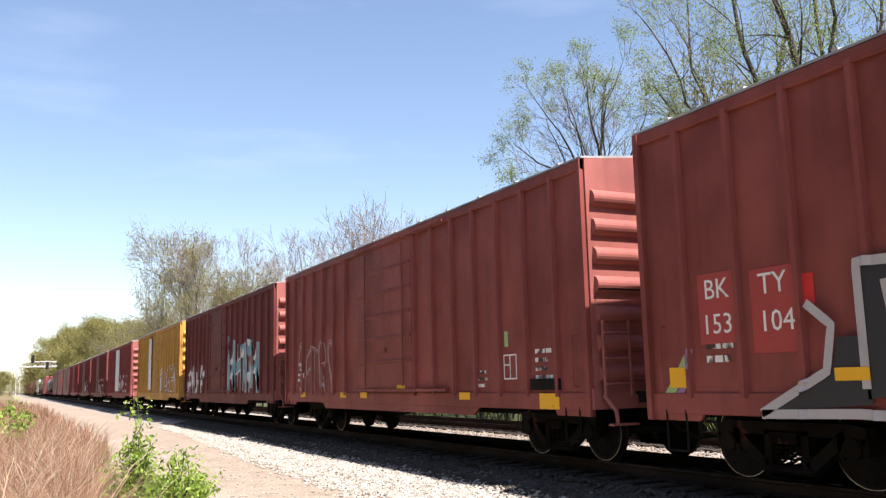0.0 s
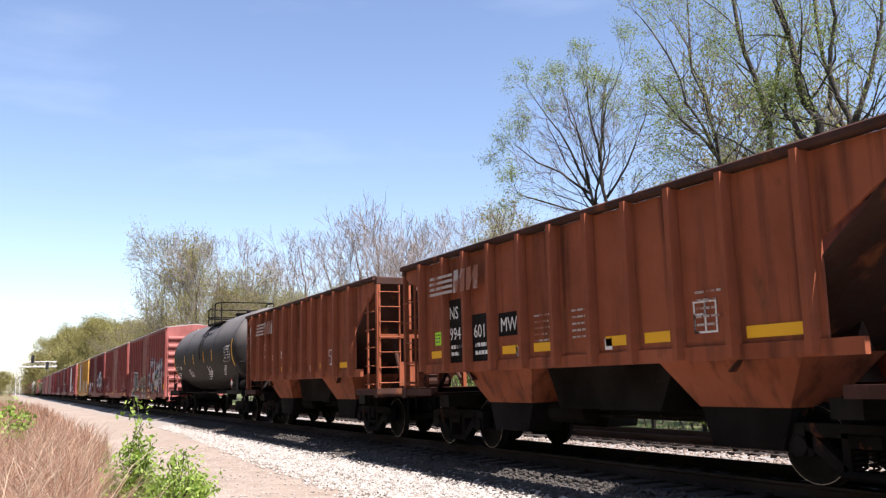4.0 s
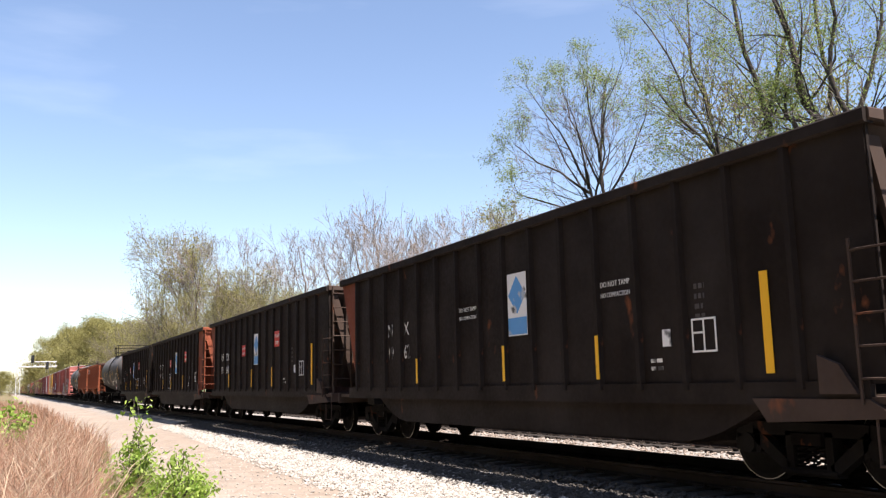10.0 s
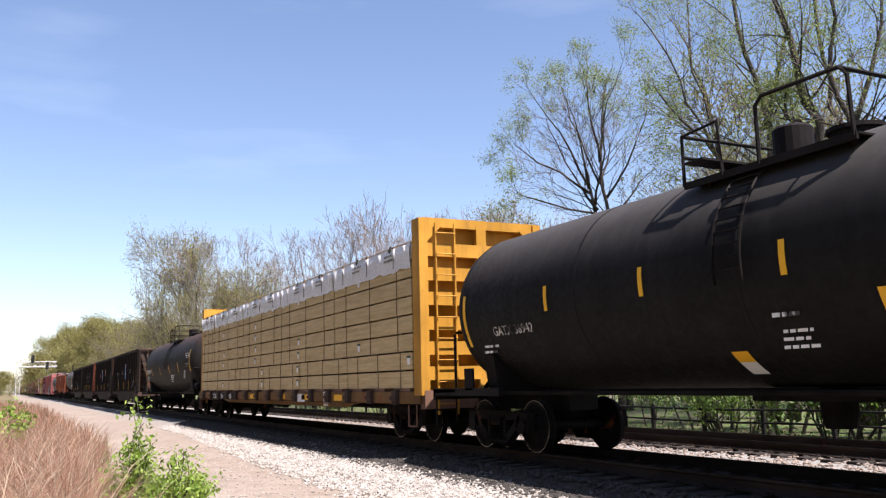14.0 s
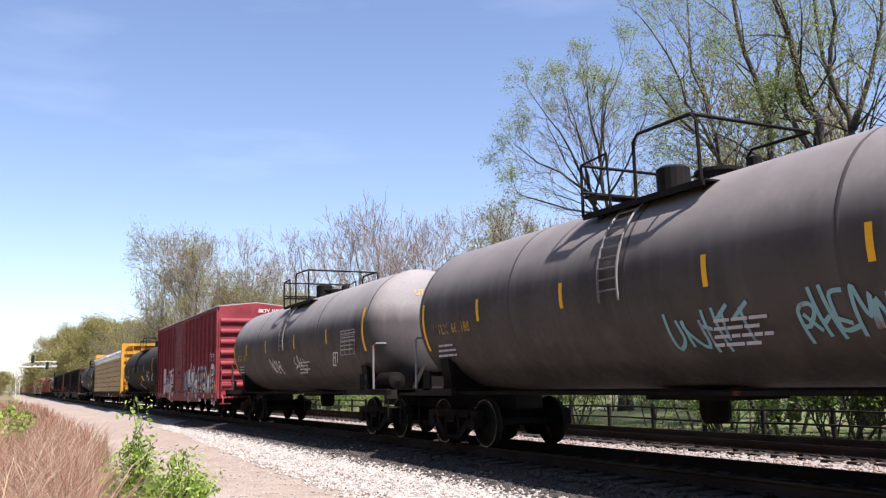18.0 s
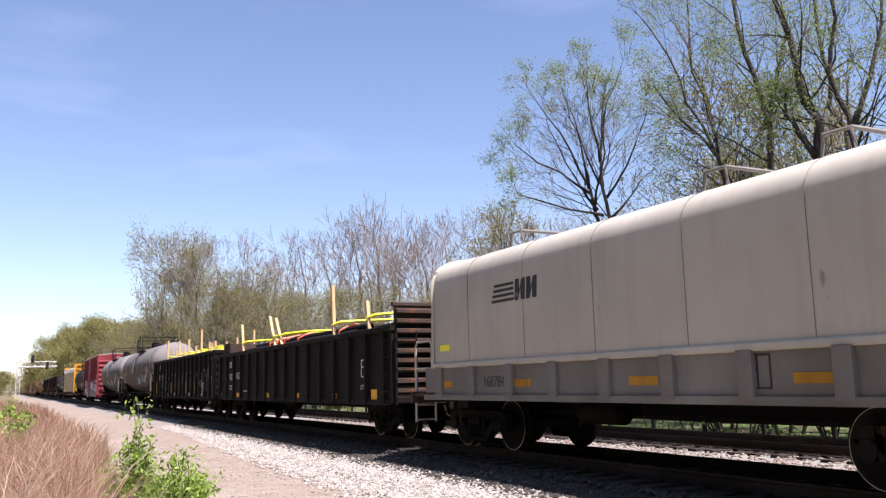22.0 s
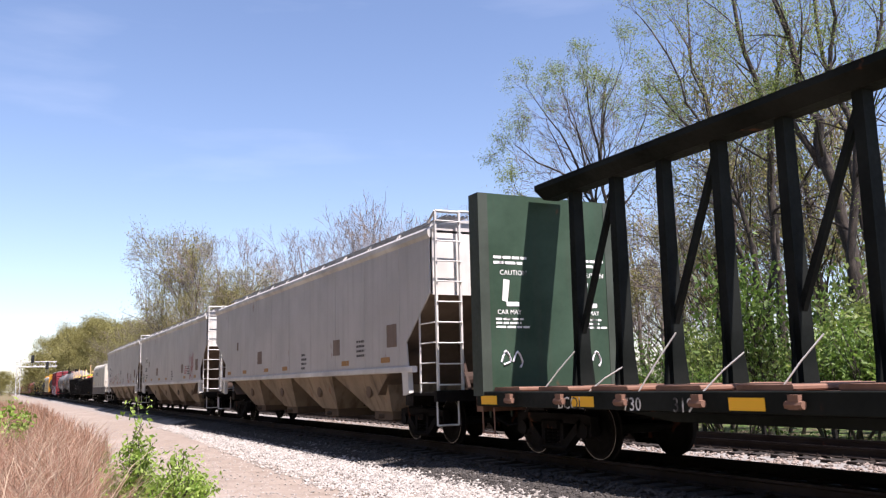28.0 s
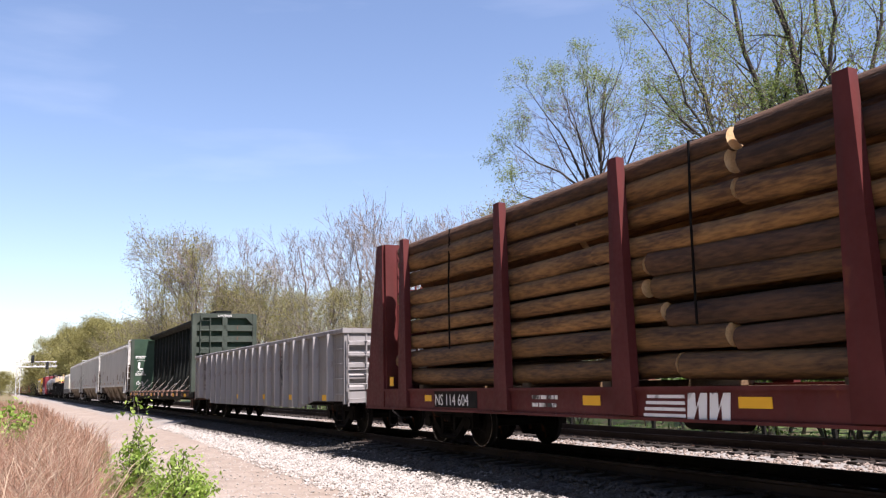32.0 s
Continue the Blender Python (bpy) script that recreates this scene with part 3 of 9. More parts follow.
GLYPHS = {
    "C": [[(0.9, 0.85), (0.5, 1.0), (0.1, 0.75), (0.05, 0.3), (0.4, 0.0), (0.9, 0.15)]],
    "O": [[(0.5, 1.0), (0.1, 0.7), (0.1, 0.3), (0.5, 0.0), (0.9, 0.3), (0.9, 0.7), (0.5, 1.0)]],
    "A": [[(0.0, 0.0), (0.35, 1.0), (0.65, 0.95), (1.0, 0.0)], [(0.2, 0.4), (0.8, 0.4)]],
    "N": [[(0.1, 0.0), (0.1, 0.95), (0.15, 0.9), (0.85, 0.1), (0.9, 0.05), (0.9, 1.0)]],
    "T": [[(0.0, 0.95), (1.0, 1.0)], [(0.5, 0.95), (0.45, 0.0)]],
    "F": [[(0.2, 0.0), (0.15, 0.9), (0.25, 0.95), (1.0, 1.0)], [(0.2, 0.5), (0.8, 0.55)]],
    "E": [[(1.0, 1.0), (0.15, 0.9), (0.1, 0.5), (0.15, 0.05), (1.0, 0.0)], [(0.1, 0.5), (0.8, 0.5)]],
    "R": [[(0.15, 0.0), (0.1, 0.95), (0.7, 1.0), (0.95, 0.75), (0.6, 0.5), (0.2, 0.5)], [(0.55, 0.5), (1.0, -0.05)]],
    "S": [[(0.95, 0.9), (0.4, 1.0), (0.1, 0.75), (0.85, 0.35), (0.7, 0.0), (0.05, 0.1)]],
    "P": [[(0.1, -0.1), (0.15, 0.95), (0.7, 1.0), (0.95, 0.7), (0.6, 0.45), (0.2, 0.5)]],
    "V": [[(0.0, 1.0), (0.4, 0.0), (0.55, 0.0), (1.0, 1.0)]],
    "U": [[(0.1, 1.0), (0.1, 0.2), (0.5, 0.0), (0.9, 0.2), (0.9, 1.0)]],
    "H": [[(0.1, 0.0), (0.15, 1.0)], [(0.9, 0.0), (0.85, 1.0)], [(0.1, 0.5), (0.9, 0.55)]],
    "B": [[(0.1, 0.0), (0.1, 1.0), (0.6, 0.95), (0.75, 0.7), (0.2, 0.52), (0.85, 0.35), (0.7, 0.05), (0.1, 0.0)]],
    "Y": [[(0.0, 0.75), (0.15, 0.95), (0.4, 0.5), (0.75, 0.6), (0.95, 1.0)], [(0.75, 0.6), (0.6, 0.1), (0.3, -0.1), (0.15, 0.1), (0.5, 0.5)]],
    "M": [[(0.0, 0.0), (0.15, 1.0), (0.5, 0.4), (0.85, 1.0), (1.0, 0.0)]],
    "Q": [[(0.5, 1.0), (0.1, 0.6), (0.4, 0.1), (0.9, 0.4), (0.5, 1.0)], [(0.6, 0.3), (1.0, -0.1)]],
}


def graffiti(car, word, y, z, w, h, layers, surf, gap=0.15, jitter=0.06, seed=3, slant=0.0):
    """Sprayed letter shapes; y is the front edge, they run towards the rear. layers: (stroke width, material, lift)."""
    rng = random.Random(seed)
    n = len(word)
    cw = w / (n + gap * (n - 1))
    lines = []
    for i, ch in enumerate(word):
        y0, hh = y - i * cw * (1 + gap), h * rng.uniform(0.86, 1.08)
        for st in GLYPHS[ch]:
            lines.append([(y0 - cw * (p[0] + slant * p[1]) + rng.uniform(-jitter, jitter) * cw, z + hh * p[1] + rng.uniform(-jitter, jitter) * hh) for p in st])
    for width, material, lift in layers:
        m = Mesh()
        for i, ln in enumerate(lines):
            ribbon(m, ln, width, surf, lift + 0.0003 * i)
        part("graffiti", m, M[material], car)


# ---- running gear shared by all cars ----
XC = 9.115       # centre line of the near track
R_WHEEL, BASE = 0.457, 0.889


def wheel_shape():
    m = Mesh()
    for s in (-1, 1):
        prof = [(0.63, 0.09), (0.68, 0.13), (0.70, 0.16), (0.715, 0.34), (0.69, 0.39), (0.675, 0.455), (0.69, 0.485), (0.705, 0.485), (0.72, R_WHEEL),
                (0.80, R_WHEEL - 0.006), (0.803, 0.385), (0.775, 0.35), (0.765, 0.17), (0.80, 0.14), (0.81, 0.09)]
        m.lathe([(s * a, r) for a, r in prof], "x", 28)
    m.lathe([(-0.95, 0.075), (0.95, 0.075)], "x", 12)
    return m


def rim_shape():
    """The polished edge of the near wheel's tread."""
    n = 28
    vs = [(-0.806, r * math.cos(2 * math.pi * k / n), r * math.sin(2 * math.pi * k / n)) for r in (0.441, 0.449) for k in range(n)]
    return Mesh().add(vs, [(k, (k + 1) % n, n + (k + 1) % n, n + k) for k in range(n)])


def frame_shape():
    """One cast side frame: bowed tension bar, column guides, bolster window, pedestal jaws."""
    m = Mesh()
    x0, x1 = -0.075, 0.075

    def bar(a, b, ta, tb=None):
        a, b = Vector(a), Vector(b)
        d = (b - a).normalized()
        s = Vector((-d.y, d.x))
        tb = tb or ta
        m.prism([tuple(a + s * ta / 2), tuple(b + s * tb / 2), tuple(b - s * tb / 2), tuple(a - s * ta / 2)], "x", x0, x1)
    bar((-1.06, 0.60), (-0.78, 0.64), 0.17); bar((-0.80, 0.64), (0.80, 0.64), 0.15); bar((0.78, 0.64), (1.06, 0.60), 0.17)
    for s in (-1, 1):
        bar((s * 0.80, 0.58), (s * 0.30, 0.20), 0.15, 0.13)
        bar((s * 0.27, 0.18), (s * 0.27, 0.62), 0.10)
        m.prism([(s * 0.70, 0.56), (s * 0.70, 0.36), (s * 0.77, 0.34), (s * 0.79, 0.56)], "x", x0, x1)
        m.prism([(s * 1.00, 0.56), (s * 1.01, 0.36), (s * 1.08, 0.38), (s * 1.08, 0.58)], "x", x0, x1)
        m.lathe([(-0.10, 0.12), (0.10, 0.12)], "x", 12, (0.0, s * BASE, R_WHEEL))
    m.box(x0 - 0.02, x1 + 0.02, -0.36, 0.36, 0.13, 0.22, 0.03)
    return m


def spring_shape():
    """Three coils wound from one bar."""
    turns = []
    for c in (-0.15, 0.0, 0.15):
        turns += [(0.055 * math.cos(a), c + 0.055 * math.sin(a), 0.22 + 0.24 * a / (2 * math.pi * 4)) for a in [i * math.pi / 4 for i in range(33)]]
        turns.append((0.055, c + 0.07, 0.22))
    return Mesh().tube(turns, 0.014, 4)


def bolster_shape():
    m = Mesh()
    m.prism([(-1.12, 0.47), (1.12, 0.47), (1.12, 0.60), (0.4, 0.72), (-0.4, 0.72), (-1.12, 0.60)], "y", -0.20, 0.20)
    for s in (-1, 1):
        m.box(-0.8, 0.8, s * 0.40 - 0.05, s * 0.40 + 0.05, 0.36, 0.44)
        m.box(-0.75, -0.62, s * 0.40 - 0.04, s * 0.40 + 0.04, 0.25, 0.55)
        m.box(0.62, 0.75, s * 0.40 - 0.04, s * 0.40 + 0.04, 0.25, 0.55)
    return m


def coupler_shape():
    """A knuckle coupler, drawn towards +y from its striker."""
    m = Mesh()
    m.box(-0.09, 0.09, -0.3, 0.42, 0.72, 0.92, 0.03)
    m.prism([(-0.16, 0.40), (0.14, 0.40), (0.20, 0.52), (0.16, 0.72), (0.06, 0.74), (0.06, 0.60), (-0.10, 0.60), (-0.18, 0.70), (-0.22, 0.66)], "z", 0.68, 0.96)
    m.tube([(0.28, 0.05, 0.80), (0.30, 0.25, 0.55), (0.18, 0.55, 0.38), (0.05, 0.80, 0.42)], 0.025, 6)
    return m


GEAR = {}


def gear():
    if not GEAR:
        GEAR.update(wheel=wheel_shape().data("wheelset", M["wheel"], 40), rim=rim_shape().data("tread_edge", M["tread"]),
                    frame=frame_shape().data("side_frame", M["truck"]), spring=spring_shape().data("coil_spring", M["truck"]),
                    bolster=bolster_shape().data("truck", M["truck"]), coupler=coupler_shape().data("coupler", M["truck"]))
    return GEAR


def running_gear(car, L, inset=1.7, reach=0.85, sill=True, sill_z=(0.62, 1.0)):
    """Two trucks, couplers at both ends and the centre sill. reach: end of the draft gear past the body."""
    g = gear()
    for s in (-1, 1):
        tr = part("truck", g["bolster"], None, car, at=(0, s * (L / 2 - inset), 0))
        for x in (-1.0, 1.0):
            part("side_frame", g["frame"], None, tr, at=(x, 0, 0))
            part("coil_spring", g["spring"], None, tr, at=(x, 0, 0))
        for y in (-BASE, BASE):
            part("wheelset", g["wheel"], None, tr, at=(0, y, R_WHEEL))
            part("wheelset_rim", g["rim"], None, tr, at=(0, y, R_WHEEL), label="polished tread edge")
        part("coupler", g["coupler"], None, car, at=pose(0, s * (L / 2 + reach - 0.74), 0, 0, 0, 0 if s > 0 else 180))
    if sill:
        m = Mesh().box(-0.22, 0.22, -L / 2 - reach + 0.5, L / 2 + reach - 0.5, sill_z[0], sill_z[1])
        for s in (-1, 1):
            m.box(-1.35, 1.35, s * (L / 2 - inset) - 0.2, s * (L / 2 - inset) + 0.2, 0.78, sill_z[1])
        part("centre_sill", m, M["black"], car)
        # brake reservoir, cylinder and pipe under the floor
        m = Mesh()
        m.lathe([(-0.55, 0.0), (-0.5, 0.17), (0.5, 0.17), (0.55, 0.0)], "y", 14, (-0.75, 1.1, 0.72))
        m.lathe([(-0.3, 0.0), (-0.3, 0.13), (0.25, 0.13), (0.3, 0.04), (0.7, 0.03)], "y", 12, (0.6, -0.6, 0.72))
        m.tube([(-0.45, -L / 2 + 0.3, 0.70), (-0.45, L / 2 - 0.3, 0.70)], 0.025, 5)
        part("brake_rigging", m, M["truck"], car)


def ladder(car, x0, x1, y, z0, z1, n, material, axis="x", stile=0.025, rung=0.014, name="ladder"):
    """Two stiles and their rungs, on an end (axis x) or on a side (axis y, at x = y-argument)."""
    m = Mesh()
    P = (lambda a, z, o=0: (a, y - o, z)) if axis == "x" else (lambda a, z, o=0: (y - o, a, z))
    for a in (x0, x1):
        m.tube([P(a, z0), P(a, z1)], stile, 5)
    for i in range(n):
        z = z0 + (z1 - z0) * (i + 0.5) / n
        m.tube([P(x0, z), P(x0, z, 0.05), P(x1, z, 0.05), P(x1, z)], rung, 5)
    return part(name, m, material, car)


def grab(car, a, b, out, material, name="grab_iron"):
    a, b, o = Vector(a), Vector(b), Vector(out)
    return part(name, Mesh().tube([a, a + o, b + o, b], 0.013, 5), material, car)


def steps(car, y, x, material, w=0.35, z=(0.35, 0.85)):
    m = Mesh()
    m.tube([(x, y - w / 2, z[1]), (x, y - w / 2, z[0]), (x, y + w / 2, z[0]), (x, y + w / 2, z[1])], 0.018, 5)
    m.box(x - 0.03, x + 0.03, y - w / 2, y + w / 2, z[0] - 0.01, z[0] + 0.015)
    return part("sill_step", m, material, car)


def brake_wheel(car, x, y, z, material):
    m = Mesh()
    ring = [(x + 0.27 * math.cos(a), y, z + 0.27 * math.sin(a)) for a in [2 * math.pi * k / 20 for k in range(21)]]
    m.tube(ring, 0.02, 6, False)
    for k in range(5):
        a = 2 * math.pi * k / 5
        m.tube([(x, y, z), (x + 0.26 * math.cos(a), y, z + 0.26 * math.sin(a))], 0.014, 5)
    m.lathe([(-0.04, 0.06), (0.06, 0.06), (0.12, 0.03)], "y", 10, (x, y, z))
    return part("brake_wheel", m, material, car)


def stripe(car, y, z, x, w, h, material="yellow"):
    return part("reflective_strip", Mesh().box(x - 0.004, x + 0.002, y - w / 2, y + w / 2, z - h / 2, z + h / 2), M[material], car)


def stencil_box(car, y, z, x, s=0.34, material="white"):
    """The framed consolidated stencil."""
    m = Mesh()
    t = 0.025
    for a in (0, s / 2 - t / 2, s - t):
        m.box(x - 0.004, x + 0.001, y - a - t, y - a, z, z + s)
    for b in (0, s - t):
        m.box(x - 0.0045, x + 0.001, y - s, y, z + b, z + b + t)
    m.box(x - 0.0045, x + 0.001, y - s * 0.5, y, z + s * 0.55, z + s * 0.55 + t)
    return part("stencil", m, M[material], car)


HAT = [(-0.065, 0.0), (-0.035, 0.055), (0.035, 0.055), (0.065, 0.0)]


def post_data(z0, z1, x, depth, material, half=0.06, name="post"):
    """A hat-section post on the near side, at y = 0; depth outwards."""
    prof = [(x + 0.01, -half), (x - depth, -half * 0.62), (x - depth, half * 0.62), (x + 0.01, half)]
    return Mesh().prism(prof, "z", z0, z1).data(name, material)


TURN = Matrix.Rotation(math.pi, 4, "Z")


def posts_on(car, ys, data, name="side_post"):
    for y in ys:
        part(name, data, None, car, at=(0, y, 0))
        part(name, data, None, car, at=Matrix.Translation((0, y, 0)) @ TURN)


def surface_of(x, ys, depth, half):
    """Outer face of a posted side, as a function of place."""
    def surf(y, z):
        for p in ys:
            if abs(y - p) < half:
                return x - depth
        return x
    return surf


# ---- boxcar ----
def boxcar(L, body, label, roof="galv", end=None, posts=None, door=(0.06, 3.0), height=4.53, sill=0.72, ribs=7, detail=True, end_label=""):
    """Outside-post boxcar with a plug door, gable roof and corrugated ends. door: centre (share of L, from the middle to the front) and width."""
    car = thing("boxcar", label, "boxcar", "cars of the freight train")
    mb, me_, H, hw = M[body], M[end or body], L / 2, 1.535
    yd, wd = door[0] * L, door[1]
    z0, z1 = 1.0, height
    for s, nm in ((-1, "side_wall"), (1, "side_wall")):
        m = Mesh()
        m.box(s * hw - 0.03, s * hw + 0.03, -H, H, z0, z1)
        m.box(s * (hw + 0.035) - 0.045, s * (hw + 0.035) + 0.035, -H, H, z1 - 0.16, z1, 0.015)
        m.box(s * (hw + 0.03) - 0.03, s * (hw + 0.03) + 0.035, -H + 0.05, H - 0.05, sill + 0.08, 1.06, 0.01)
        # deeper sill between the trucks
        m.prism([(-H + 3.1, 1.0), (-H + 3.6, sill - 0.06), (H - 3.6, sill - 0.06), (H - 3.1, 1.0)], "x", s * (hw + 0.03) - 0.02, s * (hw + 0.03) + 0.02)
        for e in (-1, 1):
            m.box(s * (hw + 0.045) - 0.055, s * (hw + 0.045) + 0.02, e * (H - 0.045) - 0.045, e * (H - 0.045) + 0.045, sill, z1)
            m.prism([(e * H, sill), (e * (H - 0.9), sill), (e * (H - 1.15), 1.0), (e * H, 1.0)], "x", s * (hw + 0.03) - 0.02, s * (hw + 0.03) + 0.022)
        part(nm, m, mb, car)
    pitch = 0.87 if posts is None else (H - yd - wd / 2) / (posts[0] + 0.35)
    ys = [y for y in [H - 0.79 - pitch * k for k in range(20)] if y > yd + wd / 2 + 0.1]
    ys += [y for y in [-H + 0.85 + pitch * k for k in range(20)] if y < yd - wd / 2 - 0.1]
    depth, half = 0.07, 0.055
    if detail:
        posts_on(car, ys, post_data(1.0, z1 - 0.10, -hw - 0.028, depth, mb, half))
    # door
    for s in (-1, 1):
        d = Mesh()
        X = s * (hw + 0.03)
        d.box(X - 0.035, X + 0.035, yd - wd / 2, yd + wd / 2, 1.14, z1 - 0.13, 0.01)
        dp = part("door", d, mb, car)
        if s < 0:
            rib = Mesh().prism([(X - 0.03, -0.05), (X - 0.06, -0.02), (X - 0.06, 0.02), (X - 0.03, 0.05)], "y", yd - wd / 2 + 0.06, yd + wd / 2 - 0.06).data("door_rib", mb)
            for k in range(5):
                part("door_rib", rib, None, dp, at=(0, 0, 1.75 + k * 0.52))
        if detail:
            r = Mesh()
            for a in (-0.42, 0.36):
                r.tube([(X + s * 0.085, yd + a * wd * 0.9, 1.2), (X + s * 0.085, yd + a * wd * 0.9, z1 - 0.25)], 0.02, 6)
            r.box(X + s * 0.04, X + s * 0.10, yd - 0.20, yd + 0.20, 1.95, 2.05)
            part("lock_rod", r, mb, dp)
            for zz in (1.11, z1 - 0.115):
                part("door_rail", Mesh().box(X - 0.02, X + s * 0.09, yd - wd * 1.02, yd + wd / 2 + 0.1, zz - 0.03, zz + 0.03, 0.01), mb, car)
    # roof
    m = Mesh()
    pk = z1 + 0.20
    m.prism([(-hw - 0.075, z1 + 0.005), (-hw - 0.075, z1 + 0.035), (0, pk), (hw + 0.075, z1 + 0.035), (hw + 0.075, z1 + 0.005), (0, pk - 0.06)], "y", -H - 0.02, H + 0.02)
    rf = part("roof", m, M[roof], car, "weathered galvanised roof sheet" if roof == "galv" else "")
    if detail:
        rib = Mesh().prism([(-hw - 0.05, z1 + 0.045), (0, pk + 0.01), (hw + 0.05, z1 + 0.045), (hw + 0.05, z1 + 0.075), (0, pk + 0.045), (-hw - 0.05, z1 + 0.075)], "y", -0.04, 0.04).data("roof_rib", M[roof])
        for k in range(12):
            part("roof_rib", rib, None, rf, at=(0, -H + L * (k + 0.5) / 12, 0))
    # ends
    for s in (-1, 1):
        Y = s * H
        m = Mesh().box(-hw - 0.02, hw + 0.02, Y - 0.03, Y + 0.03, 0.95, z1)
        m.prism([(-hw, z1), (hw, z1), (0, pk - 0.03)], "y", Y - 0.03, Y + 0.03)
        m.box(-hw - 0.06, hw + 0.06, Y - 0.05, Y + 0.05, 0.82, 1.12)
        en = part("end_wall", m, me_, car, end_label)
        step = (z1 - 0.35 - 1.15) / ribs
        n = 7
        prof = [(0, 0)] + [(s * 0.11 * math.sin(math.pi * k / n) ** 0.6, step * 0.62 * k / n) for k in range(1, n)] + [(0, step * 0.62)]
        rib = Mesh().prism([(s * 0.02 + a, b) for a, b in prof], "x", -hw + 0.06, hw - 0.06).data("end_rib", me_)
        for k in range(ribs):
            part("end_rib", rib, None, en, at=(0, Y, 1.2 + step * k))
        if detail:
            for sx in ((-1,) if s < 0 else (1,)):
                ladder(car, sx * 1.45, sx * 0.98, Y + s * 0.14, 1.0, 2.1, 3, me_)
            part("platform", Mesh().box(-0.9, 0.9, Y + s * 0.12, Y + s * 0.52, 1.02, 1.07).box(-0.8, -0.75, Y, Y + s * 0.5, 0.9, 1.03).box(0.75, 0.8, Y, Y + s * 0.5, 0.9, 1.03), M["truck"], car)
            grab(car, (-1.45, Y + s * 0.04, 2.55), (-0.4, Y + s * 0.04, 2.55), (0, s * 0.14, 0), M["truck"])
            grab(car, (-0.3, Y + s * 0.04, 1.1), (-0.3, Y + s * 0.04, 2.5), (0, s * 0.16, 0), M["truck"])
            if s < 0:
                m = Mesh().tube([(-1.45, Y - 0.1, 1.02), (-1.40, Y - 0.3, 0.80), (-1.42, Y - 0.35, 0.62)], 0.03, 6).box(-1.55, -1.1, Y - 0.42, Y - 0.3, 0.60, 0.63)
                part("cut_lever", m, me_, car)
    if detail:
        for s in (-1, 1):
            steps(car, s * (H - 0.5), -hw - 0.05, M["truck"])
            grab(car, (-hw - 0.04, s * (H - 0.35), 1.15), (-hw - 0.04, s * (H - 0.35), 1.9), (-0.08, 0, 0), mb)
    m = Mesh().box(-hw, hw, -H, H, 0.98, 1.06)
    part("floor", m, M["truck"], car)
    running_gear(car, L, 1.72, 0.75)
    car["surface"] = 0
    return car, ys, surface_of(-hw - 0.036, ys, depth - 0.006, half * 0.62)


